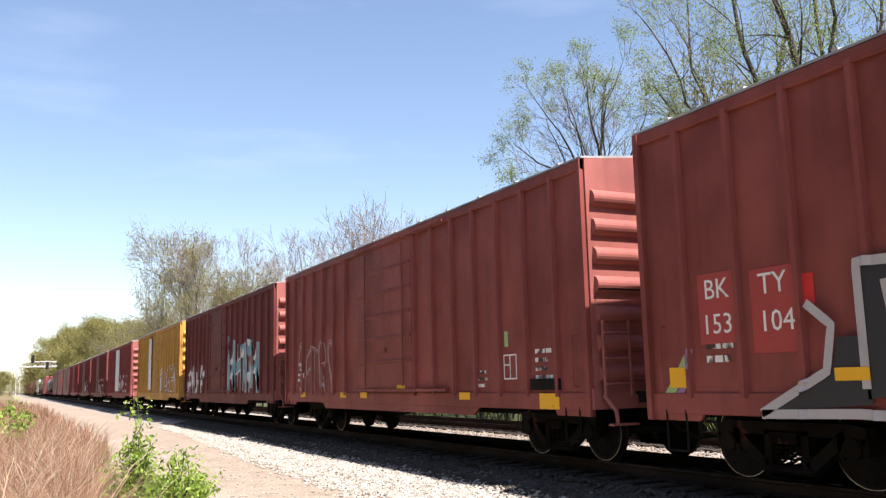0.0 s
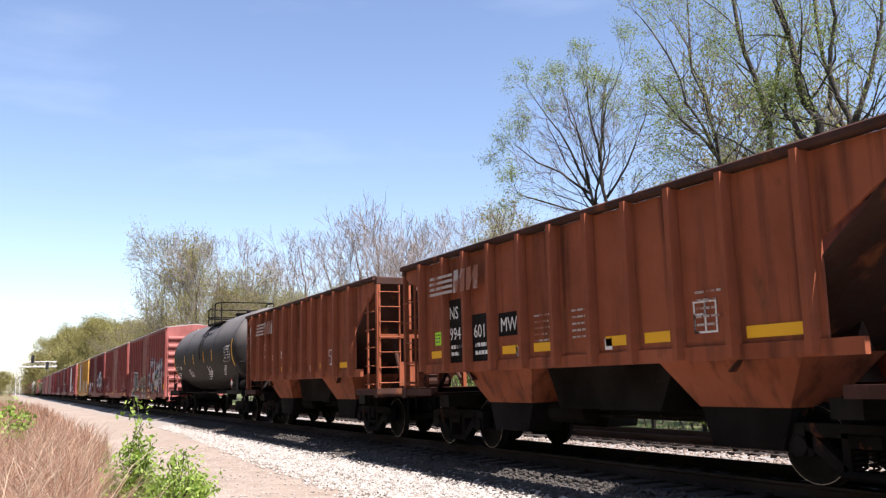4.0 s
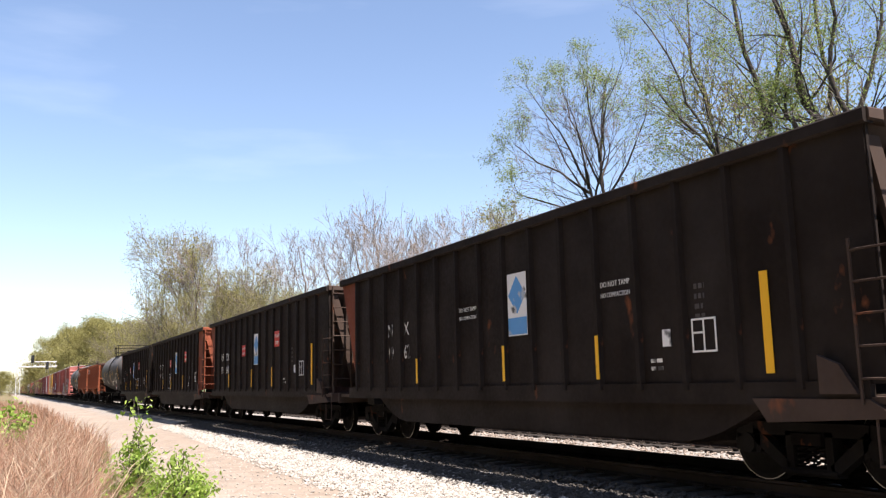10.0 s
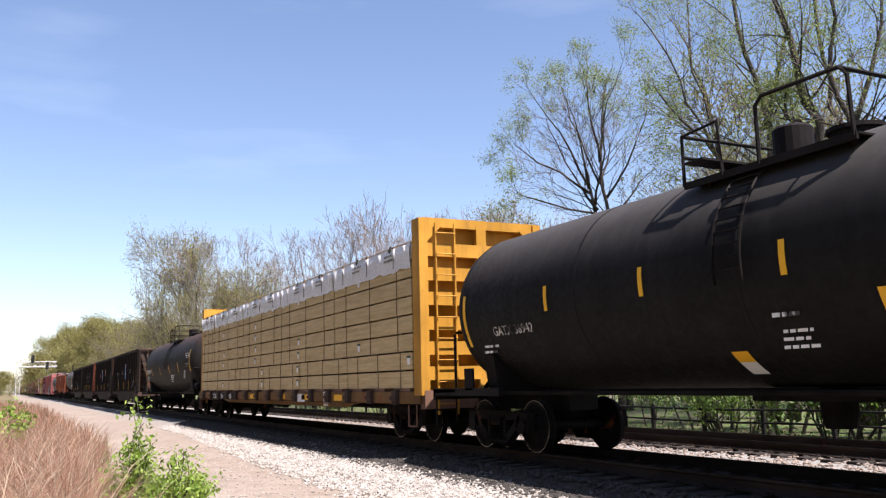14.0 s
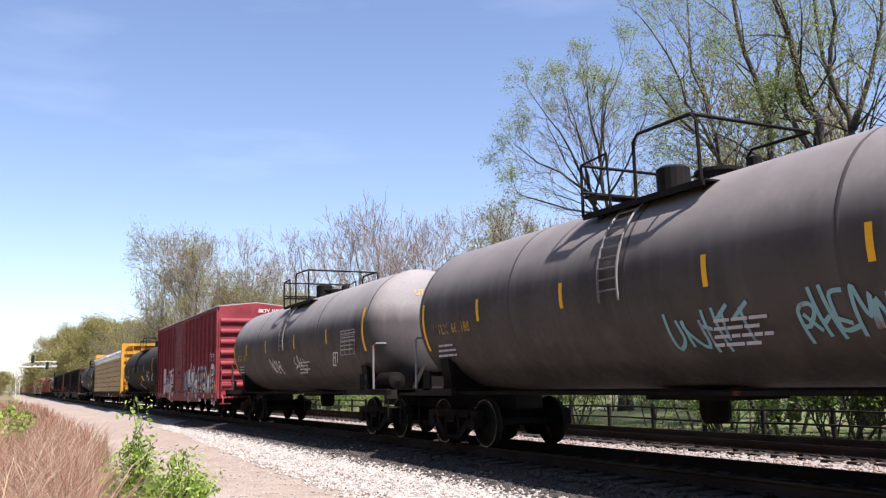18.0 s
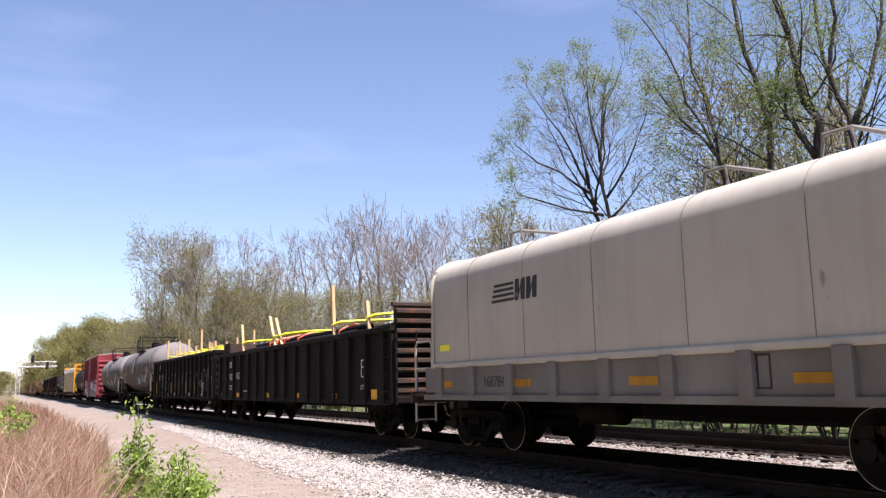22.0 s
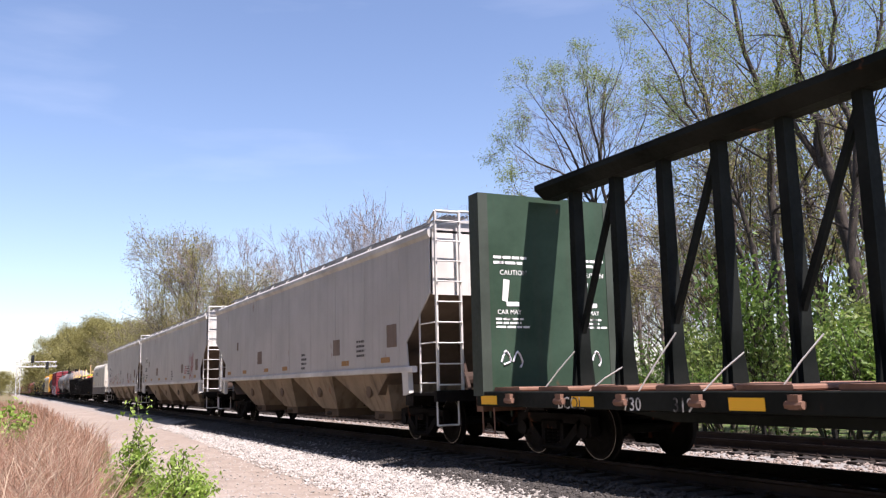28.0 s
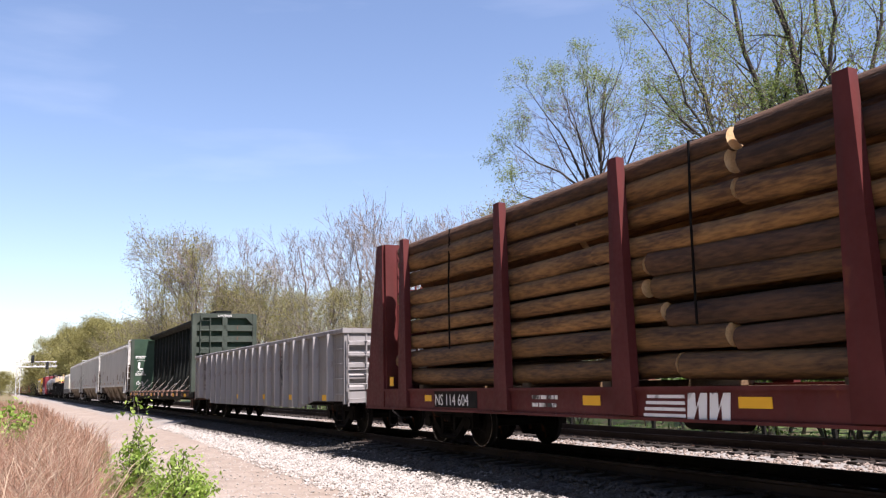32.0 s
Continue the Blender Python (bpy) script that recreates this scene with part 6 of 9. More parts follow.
# ---- bulkhead flat for logs ----
def log_flat(L, label):
    car = thing("bulkhead_flatcar", label, "flat car", "cars of the freight train")
    H, r = L / 2, M["flatred"]
    for s in (-1, 1):
        part("side_sill", Mesh().box(s * 1.50 - 0.03, s * 1.50 + 0.03, -H, H + 1.25, 0.72, 1.12, 0.01).box(s * 1.47 - 0.10, s * 1.47 + 0.10, -H, H + 1.25, 1.09, 1.14).box(s * 1.47 - 0.10, s * 1.47 + 0.10, -H, H + 1.25, 0.70, 0.74), r, car)
    part("deck", Mesh().box(-1.5, 1.5, -H, H, 1.02, 1.10), M["deckbrown"], car)
    ysk = [H - 0.97, H - 5.10, H - 8.40, H - 12.22, H - 16.1]
    for s in (-1, 1):
        st = Mesh().add([(s * (1.54 if z < 2 else 1.50) + dx, dy * (0.22 if z < 2 else 0.10), z) for z in (0.76, 4.36) for dx, dy in ((-0.07, -1), (0.07, -1), (0.07, 1), (-0.07, 1))],
                        [(0, 1, 2, 3), (7, 6, 5, 4), (0, 4, 5, 1), (1, 5, 6, 2), (2, 6, 7, 3), (3, 7, 4, 0)]).data("stake_post", r)
        for y in ysk:
            part("stake_post", st, None, car, at=(0, y, 0))
    for s in (-1, 1):
        Y = H + 0.14 if s > 0 else -H + 0.15
        ext = 1.25 if s > 0 else 0.02
        # plate with rounded cut-outs, carried by two tapered side webs
        cols, rows = ((-1.5, -1.15), (-0.45, 0.45), (1.15, 1.5)), ((1.1, 1.45), (2.15, 2.45), (3.15, 3.4), (4.05, 4.42))
        bh = part("bulkhead", Mesh().box(cols[1][0], cols[1][1], Y - 0.04, Y + 0.04, 1.1, 4.42), r, car)
        for x0, x1 in (cols[0], cols[2]):
            part("bulkhead_strip", Mesh().box(x0, x1, Y - 0.04, Y + 0.04, 1.1, 4.42), r, bh)
        for z0, z1 in rows:
            part("bulkhead_bar", Mesh().box(-1.16, 1.16, Y - 0.036, Y + 0.036, z0, z1), r, bh)
            for x0, x1 in ((-1.15, -0.45), (0.45, 1.15)):
                if z1 < 4.3:
                    part("corner_fillet", Mesh().prism([(x0, z1), (x0 + 0.2, z1), (x0, z1 + 0.2)], "y", Y - 0.034, Y + 0.034).prism([(x1, z1), (x1, z1 + 0.2), (x1 - 0.2, z1)], "y", Y - 0.034, Y + 0.034), r, bh)
        for x in (-1.5, 1.5):
            edge = lambda z: H + ext + (0.55 * ext - ext) * (z - 0.75) / 3.67
            web = Mesh().prism([(s * (edge(0.75) - 0.42 * min(1, ext)), 0.75), (s * edge(0.75), 0.75), (s * edge(4.42), 4.42), (s * (edge(4.42) - 0.34 * min(1, ext)), 4.42)], "x", x - 0.05, x + 0.05)
            if s > 0:
                # the front webs are solid tapered plates
                web = Mesh().prism([(H + 0.18, 0.75), (H + ext, 0.75), (H + 0.5, 4.42), (H + 0.18, 4.42)], "x", x - 0.05, x + 0.05)
            for z0, z1 in ((0.95, 1.75), (2.05, 2.75), (3.05, 3.6), (3.95, 4.42)) if s < 0 else ():
                web.prism([(s * (H - 0.12), z0), (s * (edge(z0) - 0.2 * min(1, ext)), z0), (s * (edge(z1) - 0.2 * min(1, ext)), z1), (s * (H - 0.12), z1)], "x", x - 0.045, x + 0.045)
            part("bulkhead_web", web, r, bh)
        part("end_sill", Mesh().box(-1.5, 1.5, s * (H + ext - 0.1), s * (H + ext + 0.1), 0.72, 1.1), r, car)
        ladder(car, -1.2, -0.75, s * (H + 0.1), 0.7, 4.3, 9, r)
        steps(car, s * (H - 0.3), -1.52, M["truck"], 0.4, (0.36, 0.75))
    brake_wheel(car, 0.6, -H - 0.2, 2.0, r)
    running_gear(car, L, 2.05, 0.75)
    return car, ysk


# ---- ground, ballast, tracks ----
TRACKS = (XC, 13.72)


def ground_z(x, y):
    """Height of the bare ground: a dirt lane, the ballast shoulder, the track bed, a ditch and the wood floor."""
    prof = [(-400, 0.2), (-30, 0.0), (-4, -0.12), (0.6, -0.2), (2.4, -0.52), (5.0, -0.58), (5.9, -0.57), (7.45, -0.31), (7.62, -0.235), (15.6, -0.235), (17.2, -0.85), (19.5, -0.75), (26, -0.35), (60, 0.3), (700, 2.0)]
    for (a, za), (b, zb) in zip(prof[:-1], prof[1:]):
        if x <= b:
            z = za + (zb - za) * (x - a) / (b - a)
            break
    else:
        z = 2.0
    if x < 5.5 or x > 17:
        z += 0.05 * noise.noise(Vector((x * 0.5, y * 0.5, 0))) + 0.02 * noise.noise(Vector((x * 2, y * 2, 3)))
    return z


def ground_sheet():
    xs = [-2500, -700, -250, -90, -40, -20, -10, -6, -4] + [-3 + 0.4 * i for i in range(24)] + [6.6, 7.0, 7.5, 9, 11, 13, 15.6, 16.4, 17.2, 18, 19.5, 22, 26, 33, 45, 60, 110, 300, 700, 2600]
    ys = [-2500, -600, -200, -80, -30, -12, -4] + [0.6 * i for i in range(70)] + [42 + 3 * i for i in range(25)] + [125, 160, 210, 280, 380, 550, 900, 1600, 3500]
    m = Mesh()
    vs = [(x, y, ground_z(x, y)) for y in ys for x in xs]
    w = len(xs)
    m.add(vs, [(j * w + i, j * w + i + 1, (j + 1) * w + i + 1, (j + 1) * w + i) for j in range(len(ys) - 1) for i in range(w - 1)])
    mt, n, l, p = mat_new("ground_earth")
    tc, sep = n.new("ShaderNodeTexCoord"), n.new("ShaderNodeSeparateXYZ")
    l.new(tc.outputs["Object"], sep.inputs[0])
    wob = noise_node(n, l, 0.5, 5)
    wobs = n.new("ShaderNodeMath"); wobs.operation = "MULTIPLY_ADD"; wobs.inputs[1].default_value, wobs.inputs[2].default_value = 2.2, -1.1
    l.new(wob, wobs.inputs[0])
    xx = n.new("ShaderNodeMath"); xx.operation = "ADD"
    l.new(sep.outputs[0], xx.inputs[0]); l.new(wobs.outputs[0], xx.inputs[1])

    def band(a, b):
        r = n.new("ShaderNodeMapRange")
        r.inputs[1].default_value, r.inputs[2].default_value = a, b
        l.new(xx.outputs[0], r.inputs[0])
        return r.outputs[0]
    fine, mid, big = noise_node(n, l, 22.0, 8), noise_node(n, l, 2.2, 7), noise_node(n, l, 0.35, 5)
    dirt = mix(n, l, ramp(n, l, mix(n, l, 0.5, mid, fine), 0.35, 0.65), (0.175, 0.137, 0.105), (0.265, 0.218, 0.176))
    dirt = mix(n, l, ramp(n, l, big, 0.5, 0.68, (0, 0, 0, 1), (0.55, 0.55, 0.55, 1)), dirt, (0.28, 0.238, 0.20))
    grass = mix(n, l, ramp(n, l, mid, 0.4, 0.6), (0.156, 0.0936, 0.0546), (0.101, 0.117, 0.039))
    gravel = mix(n, l, ramp(n, l, fine, 0.35, 0.7), (0.125, 0.115, 0.105), (0.328, 0.308, 0.281))
    wood = mix(n, l, ramp(n, l, mid, 0.42, 0.6), (0.101, 0.078, 0.0468), (0.0702, 0.133, 0.0234))
    c = mix(n, l, band(1.6, 2.8), grass, dirt)
    c = mix(n, l, band(6.0, 7.2), c, gravel)
    # near-black band: grime plus the train's shade painted on the ballast
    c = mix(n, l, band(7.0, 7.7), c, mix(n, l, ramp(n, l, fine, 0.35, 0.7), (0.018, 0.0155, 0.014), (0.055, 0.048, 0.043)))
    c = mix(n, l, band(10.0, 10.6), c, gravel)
    c = mix(n, l, band(15.8, 17.0), c, wood)
    l.new(c, p.inputs["Base Color"])
    p.inputs["Roughness"].default_value = 0.95
    bump(n, l, p, mix(n, l, 0.5, mid, fine), 0.6, 0.04)
    ob = solid("ground", m, mt, "pale dirt lane, grey ballast bed and grassy wood floor", "ground", kind="structure")
    return ob


RAIL = [(-0.075, 0.0), (0.075, 0.0), (0.07, 0.018), (0.012, 0.04), (0.012, 0.125), (0.037, 0.14), (0.037, 0.176), (-0.037, 0.176), (-0.037, 0.14), (-0.012, 0.125), (-0.012, 0.04), (-0.07, 0.018)]


def tracks():
    tie = Mesh().box(-1.3, 1.3, -0.115, 0.115, -0.35, -0.178, 0.012).data("tie", M["tie"])
    plate = Mesh().box(-0.17, 0.17, -0.09, 0.09, -0.18, -0.165)
    for i, xc in enumerate(TRACKS):
        tr = thing("track_%d" % (i + 1), "steel railway track on dark wooden ties in grey ballast", "railway track", kind="structure", at=(xc, 0, 0))
        for s in (-1, 1):
            x = s * 0.755
            part("rail", Mesh().prism([(x + a, b - 0.176) for a, b in RAIL], "y", -60, 1600), M["rail"], tr)
            part("rail_head", Mesh().box(x - 0.03, x + 0.03, -60, 1600, -0.002, 0.0), M["railtop"], tr, "polished running surface")
        rng = random.Random(5 + i)
        far, plates = Mesh(), Mesh()
        for k in range(620):
            y = 1.0 + 0.53 * k
            dy, dz, rot = rng.uniform(-0.04, 0.04), rng.uniform(-0.012, 0.006), rng.uniform(-1.2, 1.2)
            if k < 150:
                part("tie", tie, None, tr, at=pose(rng.uniform(-0.05, 0.05), y + dy, dz, 0, 0, rot))
                for s in (-1, 1):
                    plates.box(s * 0.755 - 0.19, s * 0.755 + 0.19, y - 0.09, y + 0.09, -0.178, -0.16)
                    for q in (-0.11, 0.11):
                        plates.box(s * 0.755 + q - 0.012, s * 0.755 + q + 0.012, y - 0.05, y - 0.02, -0.162, -0.13)
            else:
                far.box(-1.3, 1.3, y - 0.115, y + 0.115, -0.35, -0.18)
        tagged(part("tie_rest", far, M["tie"], tr), kind="stuff")
        tagged(part("tie_plate", plates, M["rail"], tr), kind="stuff")


def stones():
    """Crushed ballast, dense by the near shoulder and between the tracks."""
    rng = random.Random(11)
    base = []
    for k in range(7):
        bm = bmesh.new()
        bmesh.ops.create_icosphere(bm, subdivisions=1, radius=1.0)
        keep = []
        for v in bm.verts:
            v.co *= rng.uniform(0.6, 1.1)
            v.co.x *= 1.15; v.co.z *= 0.75
        cut = bmesh.ops.convex_hull(bm, input=bm.verts)
        bm.verts.index_update()
        base.append(([tuple(v.co) for v in bm.verts], [tuple(v.index for v in f.verts) for f in bm.faces]))
        bm.free()
    allv, allf, grimy = [], [], []

    def put(x, y, r, lift=0.3):
        bv, bf = base[rng.randrange(7)]
        a, b = rng.uniform(0, 6.28), rng.uniform(-0.6, 0.6)
        ca, sa, cb, sb = math.cos(a), math.sin(a), math.cos(b), math.sin(b)
        z = ground_z(x, y) + r * lift
        o = len(allv)
        for vx, vy, vz in bv:
            vy, vz = vy * cb - vz * sb, vy * sb + vz * cb
            allv.append((x + r * (vx * ca - vy * sa), y + r * (vx * sa + vy * ca), z + r * vz))
        allf.extend([(f[0] + o, f[1] + o, f[2] + o) for f in bf])
    for k in range(34000):
        y = 8.0 + 34 * rng.random() ** 1.7
        edge = 5.35 + 0.055 * (y - 13) if y < 34 else 6.6
        x = rng.triangular(edge - 0.5, 8.05, 6.5)
        # stones nearest the rails take the grimy colour with painted shade
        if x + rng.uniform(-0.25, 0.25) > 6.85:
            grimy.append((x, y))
        else:
            put(x, y, rng.uniform(0.022, 0.048))
    for k in range(2200):
        y = 9 + 20 * rng.random() ** 1.5
        put(rng.uniform(2.4, 5.5), y, rng.uniform(0.008, 0.028))
    def close(material, name, label):
        me = bpy.data.meshes.new(name)
        me.from_pydata(allv, [], allf)
        me.materials.append(M[material])
        tagged(new(name, me), label, "gravel", kind="stuff")
    close("stone", "ballast", "loose pale grey crushed ballast stone beside the track")
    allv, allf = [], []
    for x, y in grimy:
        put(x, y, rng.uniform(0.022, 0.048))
    close("stone_grimy_shaded", "ballast", "ballast stone along the rails, grimy and painted darker for the train's shade")
    allv, allf = [], []
    for k in range(8500):
        y = 5.0 + 32 * rng.random() ** 1.5
        put(rng.uniform(10.2, 15.9), y, rng.uniform(0.025, 0.05))
    close("stone_rusty", "ballast", "rust-tinted ballast stone between the two tracks")


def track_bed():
    # dark strip carrying the train's shade in its colour, besides the oil
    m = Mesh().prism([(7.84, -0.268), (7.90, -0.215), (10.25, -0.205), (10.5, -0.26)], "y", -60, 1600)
    solid("track_bed", m, M["bed"], "oily ballast between and beside the running rails, painted darker for the train's shade", "track bed", kind="structure")


ground_sheet()
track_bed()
tracks()
stones()


# ---- trees ----
def turn_away(d, angle, spin):
    u = d.cross(Vector((0, 0, 1)) if abs(d.z) < 0.95 else Vector((1, 0, 0))).normalized()
    w = d.cross(u)
    return (d * math.cos(angle) + (u * math.cos(spin) + w * math.sin(spin)) * math.sin(angle)).normalized()


class Grower:
    """Grows one tree: tapered trunk and limbs in one mesh, fine twigs in another, leaf places in a list."""

    def __init__(self, seed, fine=3, twig_r=0.012, up=0.25, split=(2, 4), angle=(18, 48), shrink=0.68, droop=0.0):
        self.rng, self.wood, self.twigs, self.tips = random.Random(seed), Mesh(), Mesh(), []
        self.fine, self.twig_r, self.up, self.split, self.angle, self.shrink, self.droop = fine, twig_r, up, split, angle, shrink, droop

    def limb(self, p, d, length, r, level):
        g = self.rng
        n = 3 if level < 3 else 2
        pts, rs, q = [p], [r], p
        for k in range(n):
            d = (d + Vector((g.uniform(-1, 1), g.uniform(-1, 1), g.uniform(-1, 1))) * 0.20 + Vector((0, 0, self.up * 0.25 - self.droop * (level > 2) * 0.2))).normalized()
            q = q + d * (length / n)
            pts.append(q)
            rs.append(max(self.twig_r, r * (1 - 0.42 * (k + 1) / n)))
        (self.wood if level < 3 else self.twigs).tube(pts, rs, 6 if level < 2 else (5 if level < 3 else 3), level < 2)
        if level >= self.fine:
            self.tips.append((q, d))
            self.tips.append((pts[1], d))
            return
        kids = g.randint(*self.split) + (1 if level == 0 else 0)
        for k in range(kids):
            along = g.uniform(0.45, 1.0) if k else 1.0
            i = min(int(along * n), n - 1)
            a = pts[i] + (pts[i + 1] - pts[i]) * (along * n - i) if along < 1 else q
            self.limb(a, turn_away(d, radians(g.uniform(*self.angle)) * (0.6 if k == 0 else 1.0), g.uniform(0, 6.283)),
                      length * self.shrink * g.uniform(0.75, 1.15), max(self.twig_r, rs[min(i + 1, n)] * (0.8 if k == 0 else 0.58)), level + 1)

    def trunk(self, path, r0, r1, limbs, first=0.35, reach=0.4, angle=(30, 65)):
        """A main stem through a few points with limbs from its upper part."""
        g = self.rng
        C = curve_pts(path, 0.9)
        n = len(C)
        C = [c + Vector((g.uniform(-1, 1), g.uniform(-1, 1), 0)) * 0.13 * (i > 0) for i, c in enumerate(C)]
        rs = [r0 + (r1 - r0) * i / (n - 1) + (r0 * 0.35 if i == 0 else 0) for i in range(n)]
        self.wood.tube(C, rs, 8)
        H = (C[-1] - C[0]).length
        for k in range(limbs):
            t = first + (1 - first) * (k + g.random()) / limbs
            i = min(int(t * (n - 1)), n - 2)
            d = (C[i + 1] - C[i]).normalized()
            self.limb(C[i], turn_away(d, radians(g.uniform(*angle)), k * 2.4 + g.uniform(-0.5, 0.5)), H * reach * (1.15 - 0.6 * t) * g.uniform(0.75, 1.2), rs[i] * 0.36, 1)
        self.limb(C[-1], (C[-1] - C[-2]).normalized(), H * reach * 0.45, r1, 1)

    def leaves(self, per, size, spread):
        g = self.rng
        vs, fs = [], []
        for p, d in self.tips:
            for k in range(g.randint(0, per * 2)):
                c = p + Vector((g.gauss(0, spread), g.gauss(0, spread), g.gauss(0, spread)))
                a = Vector((g.uniform(-1, 1), g.uniform(-1, 1), g.uniform(-1, 1))).normalized()
                b = a.cross(Vector((g.uniform(-1, 1), g.uniform(-1, 1), g.uniform(-1, 1)))).normalized()
                s = size * g.uniform(0.5, 1.25)
                o = len(vs)
                vs += [tuple(c - a * s), tuple(c + b * s * 0.45), tuple(c + a * s), tuple(c - b * s * 0.45)]
                fs.append((o, o + 1, o + 2, o + 3))
        m = Mesh()
        m.v, m.f = vs, fs
        return m


def raw(shape, name, material):
    me = bpy.data.meshes.new(name)
    me.from_pydata(shape.v, [], shape.f)
    me.materials.append(material)
    return me


def finish_tree(gr, label, bark, leaf, per=3, size=0.09, spread=0.25, group="trees beside the railway", at=None, twig=None):
    tr = thing("tree", label, "tree", group, at=at)
    part("trunk", gr.wood, M[bark], tr, smooth=True)
    tagged(part("brushwood", raw(gr.twigs, "brushwood", M[twig or bark]), None, tr), kind="stuff")
    if per:
        tagged(part("crown", raw(gr.leaves(per, size, spread), "crown", M[leaf]), None, tr), kind="stuff")
    gr.top = max(v[2] for v in gr.twigs.v)
    return tr


def near_trees():
    # round-headed tree: two stems that divide at mid height, green only at the tips
    g = Grower(4, fine=4, up=0.10, split=(2, 3), angle=(16, 44), shrink=0.70, twig_r=0.0075)
    b = Vector((27.1, 34.7, -0.4))
    stems = (([b, (27.0, 34.75, 6.8), (26.45, 35.2, 9.8), (25.6, 35.2, 11.8), (24.6, 35.4, 13.7), (23.9, 35.8, 14.9)], 0.20, 9),
             ([b + Vector((0.3, -0.2, 0)), (27.25, 34.55, 6.8), (26.85, 34.85, 10.2), (26.75, 34.95, 13.0), (27.1, 34.6, 15.4), (27.5, 34.35, 16.6)], 0.19, 9))
    for path, r0, n in stems:
        g.trunk(path, r0, 0.022, n, 0.50, 0.17, (26, 56))
    boughs = (((26.66, 35.0, 11.2), (26.0, 36.7, 15.2), (25.9, 37.3, 17.0)), ((26.85, 34.86, 10.2), (27.6, 33.6, 12.0), (28.1, 32.6, 13.8), (28.4, 32.3, 14.8)),
              ((26.16, 35.4, 10.7), (24.6, 36.5, 12.0), (22.9, 37.5, 13.1), (22.4, 37.9, 14.1)), ((26.74, 34.9, 9.4), (24.5, 35.4, 9.7), (22.3, 36.2, 10.3), (21.3, 36.3, 10.6)),
              ((26.4, 35.2, 10.0), (26.0, 33.6, 12.6), (25.4, 32.6, 15.6)), ((26.8, 34.9, 11.0), (28.2, 36.0, 13.6), (29.0, 36.8, 15.6)), ((26.75, 34.95, 12.4), (25.6, 34.2, 15.4), (25.1, 33.9, 17.4)),
              ((26.0, 35.2, 10.9), (24.6, 34.0, 13.2), (23.6, 33.4, 15.0)), ((26.9, 34.8, 13.6), (27.9, 35.6, 16.0), (28.3, 36.0, 17.0)), ((26.9, 34.85, 9.0), (28.4, 34.2, 10.6), (29.6, 33.9, 11.8)),
              ((26.5, 35.1, 9.7), (25.2, 36.4, 12.6), (24.4, 37.2, 15.4)))
    mid = Vector((26.75, 34.95, 10.6))
    draw = lambda p: mid + Vector(((p[0] - mid.x) * 0.84, (p[1] - mid.y) * 0.84, (p[2] - mid.z) * 0.93))
    for path in boughs:
        g.trunk([draw(p) for p in path], 0.07, 0.014, 9, 0.22, 0.30, (22, 54))
    o = Vector((26.0, 35.4, 10.4))
    hull = lambda p: math.hypot((p.x - o.x) / 4.1, (p.y - o.y) / 4.1, (p.z - o.z) / 7.0)
    g.tips = [t for t in g.tips if g.rng.random() < max(0.03, (hull(t[0]) - 0.86) * 1.6)]
    finish_tree(g, "half-bare tree with grey twigs and fresh green tips", "bark", "leaf", 26, 0.046, 0.19, twig="twig")
    # tall dark stems with thin foliage in clumps; each row: the ways of its stems, their butt and tip radius, limbs
    rows = ((((25.5, 24.0, -0.3), (25.4, 24.1, 6.7), (25.0, 24.5, 8.3), (24.3, 25.2, 11.25), (23.85, 25.6, 13.1), (23.2, 26.2, 15.4)), 0.13, 0.03, 10, 5),
            (((25.9, 24.3, -0.3), (25.8, 24.4, 6.8), (25.1, 25.1, 9.7), (25.0, 25.2, 11.7), (24.55, 25.65, 13.6), (24.5, 25.7, 16.2)), 0.12, 0.03, 10, 6),
            (((24.6, 22.0, -0.3), (24.55, 22.05, 6.3), (24.55, 22.05, 8.9), (24.45, 22.2, 11.3), (24.25, 22.4, 13.2), (24.0, 22.7, 15.2), (23.7, 22.9, 17.6)), 0.20, 0.05, 12, 7),
            (((23.1, 17.6, -0.3), (22.9, 17.8, 5.8), (22.6, 18.15, 7.8), (22.55, 18.2, 9.1), (22.35, 18.5, 10.5), (22.2, 18.6, 12.0), (21.9, 19.0, 13.5), (21.5, 19.4, 15.4)), 0.25, 0.06, 11, 8),
            (((22.1, 17.2, -0.3), (22.15, 17.1, 5.4), (22.35, 16.85, 7.8), (22.35, 16.87, 8.9), (22.1, 17.25, 10.3), (22.2, 17.05, 12.0), (22.1, 17.15, 14.2)), 0.17, 0.04, 9, 9),
            (((21.5, 13.6, -0.2), (21.5, 13.7, 6.5), (21.5, 13.2, 10.0), (21.5, 12.8, 13.5)), 0.20, 0.05, 10, 10),
            (((27, 19.6, -0.2), (27, 20.2, 7.0), (27, 21.2, 12.0), (27, 21.5, 17.0)), 0.17, 0.05, 11, 12),
            (((27.5, 26.0, -0.2), (27.3, 26.6, 7.0), (27.0, 27.2, 12.0), (26.7, 28.4, 16.6)), 0.14, 0.04, 11, 14))
    extra = {8: ((22.6, 18.2, 7.7), (22.2, 18.6, 8.9), (21.9, 19.0, 9.5), (21.85, 18.9, 10.1)), 9: ((22.35, 16.87, 8.5), (22.7, 16.4, 10.0), (22.9, 16.1, 11.6), (23.1, 15.9, 13.4)),
             7: ((24.5, 22.1, 10.2), (24.9, 21.5, 12.4), (25.0, 21.2, 14.6)), 6: ((25.0, 25.1, 10.0), (24.2, 25.9, 11.6), (23.7, 26.8, 13.0))}
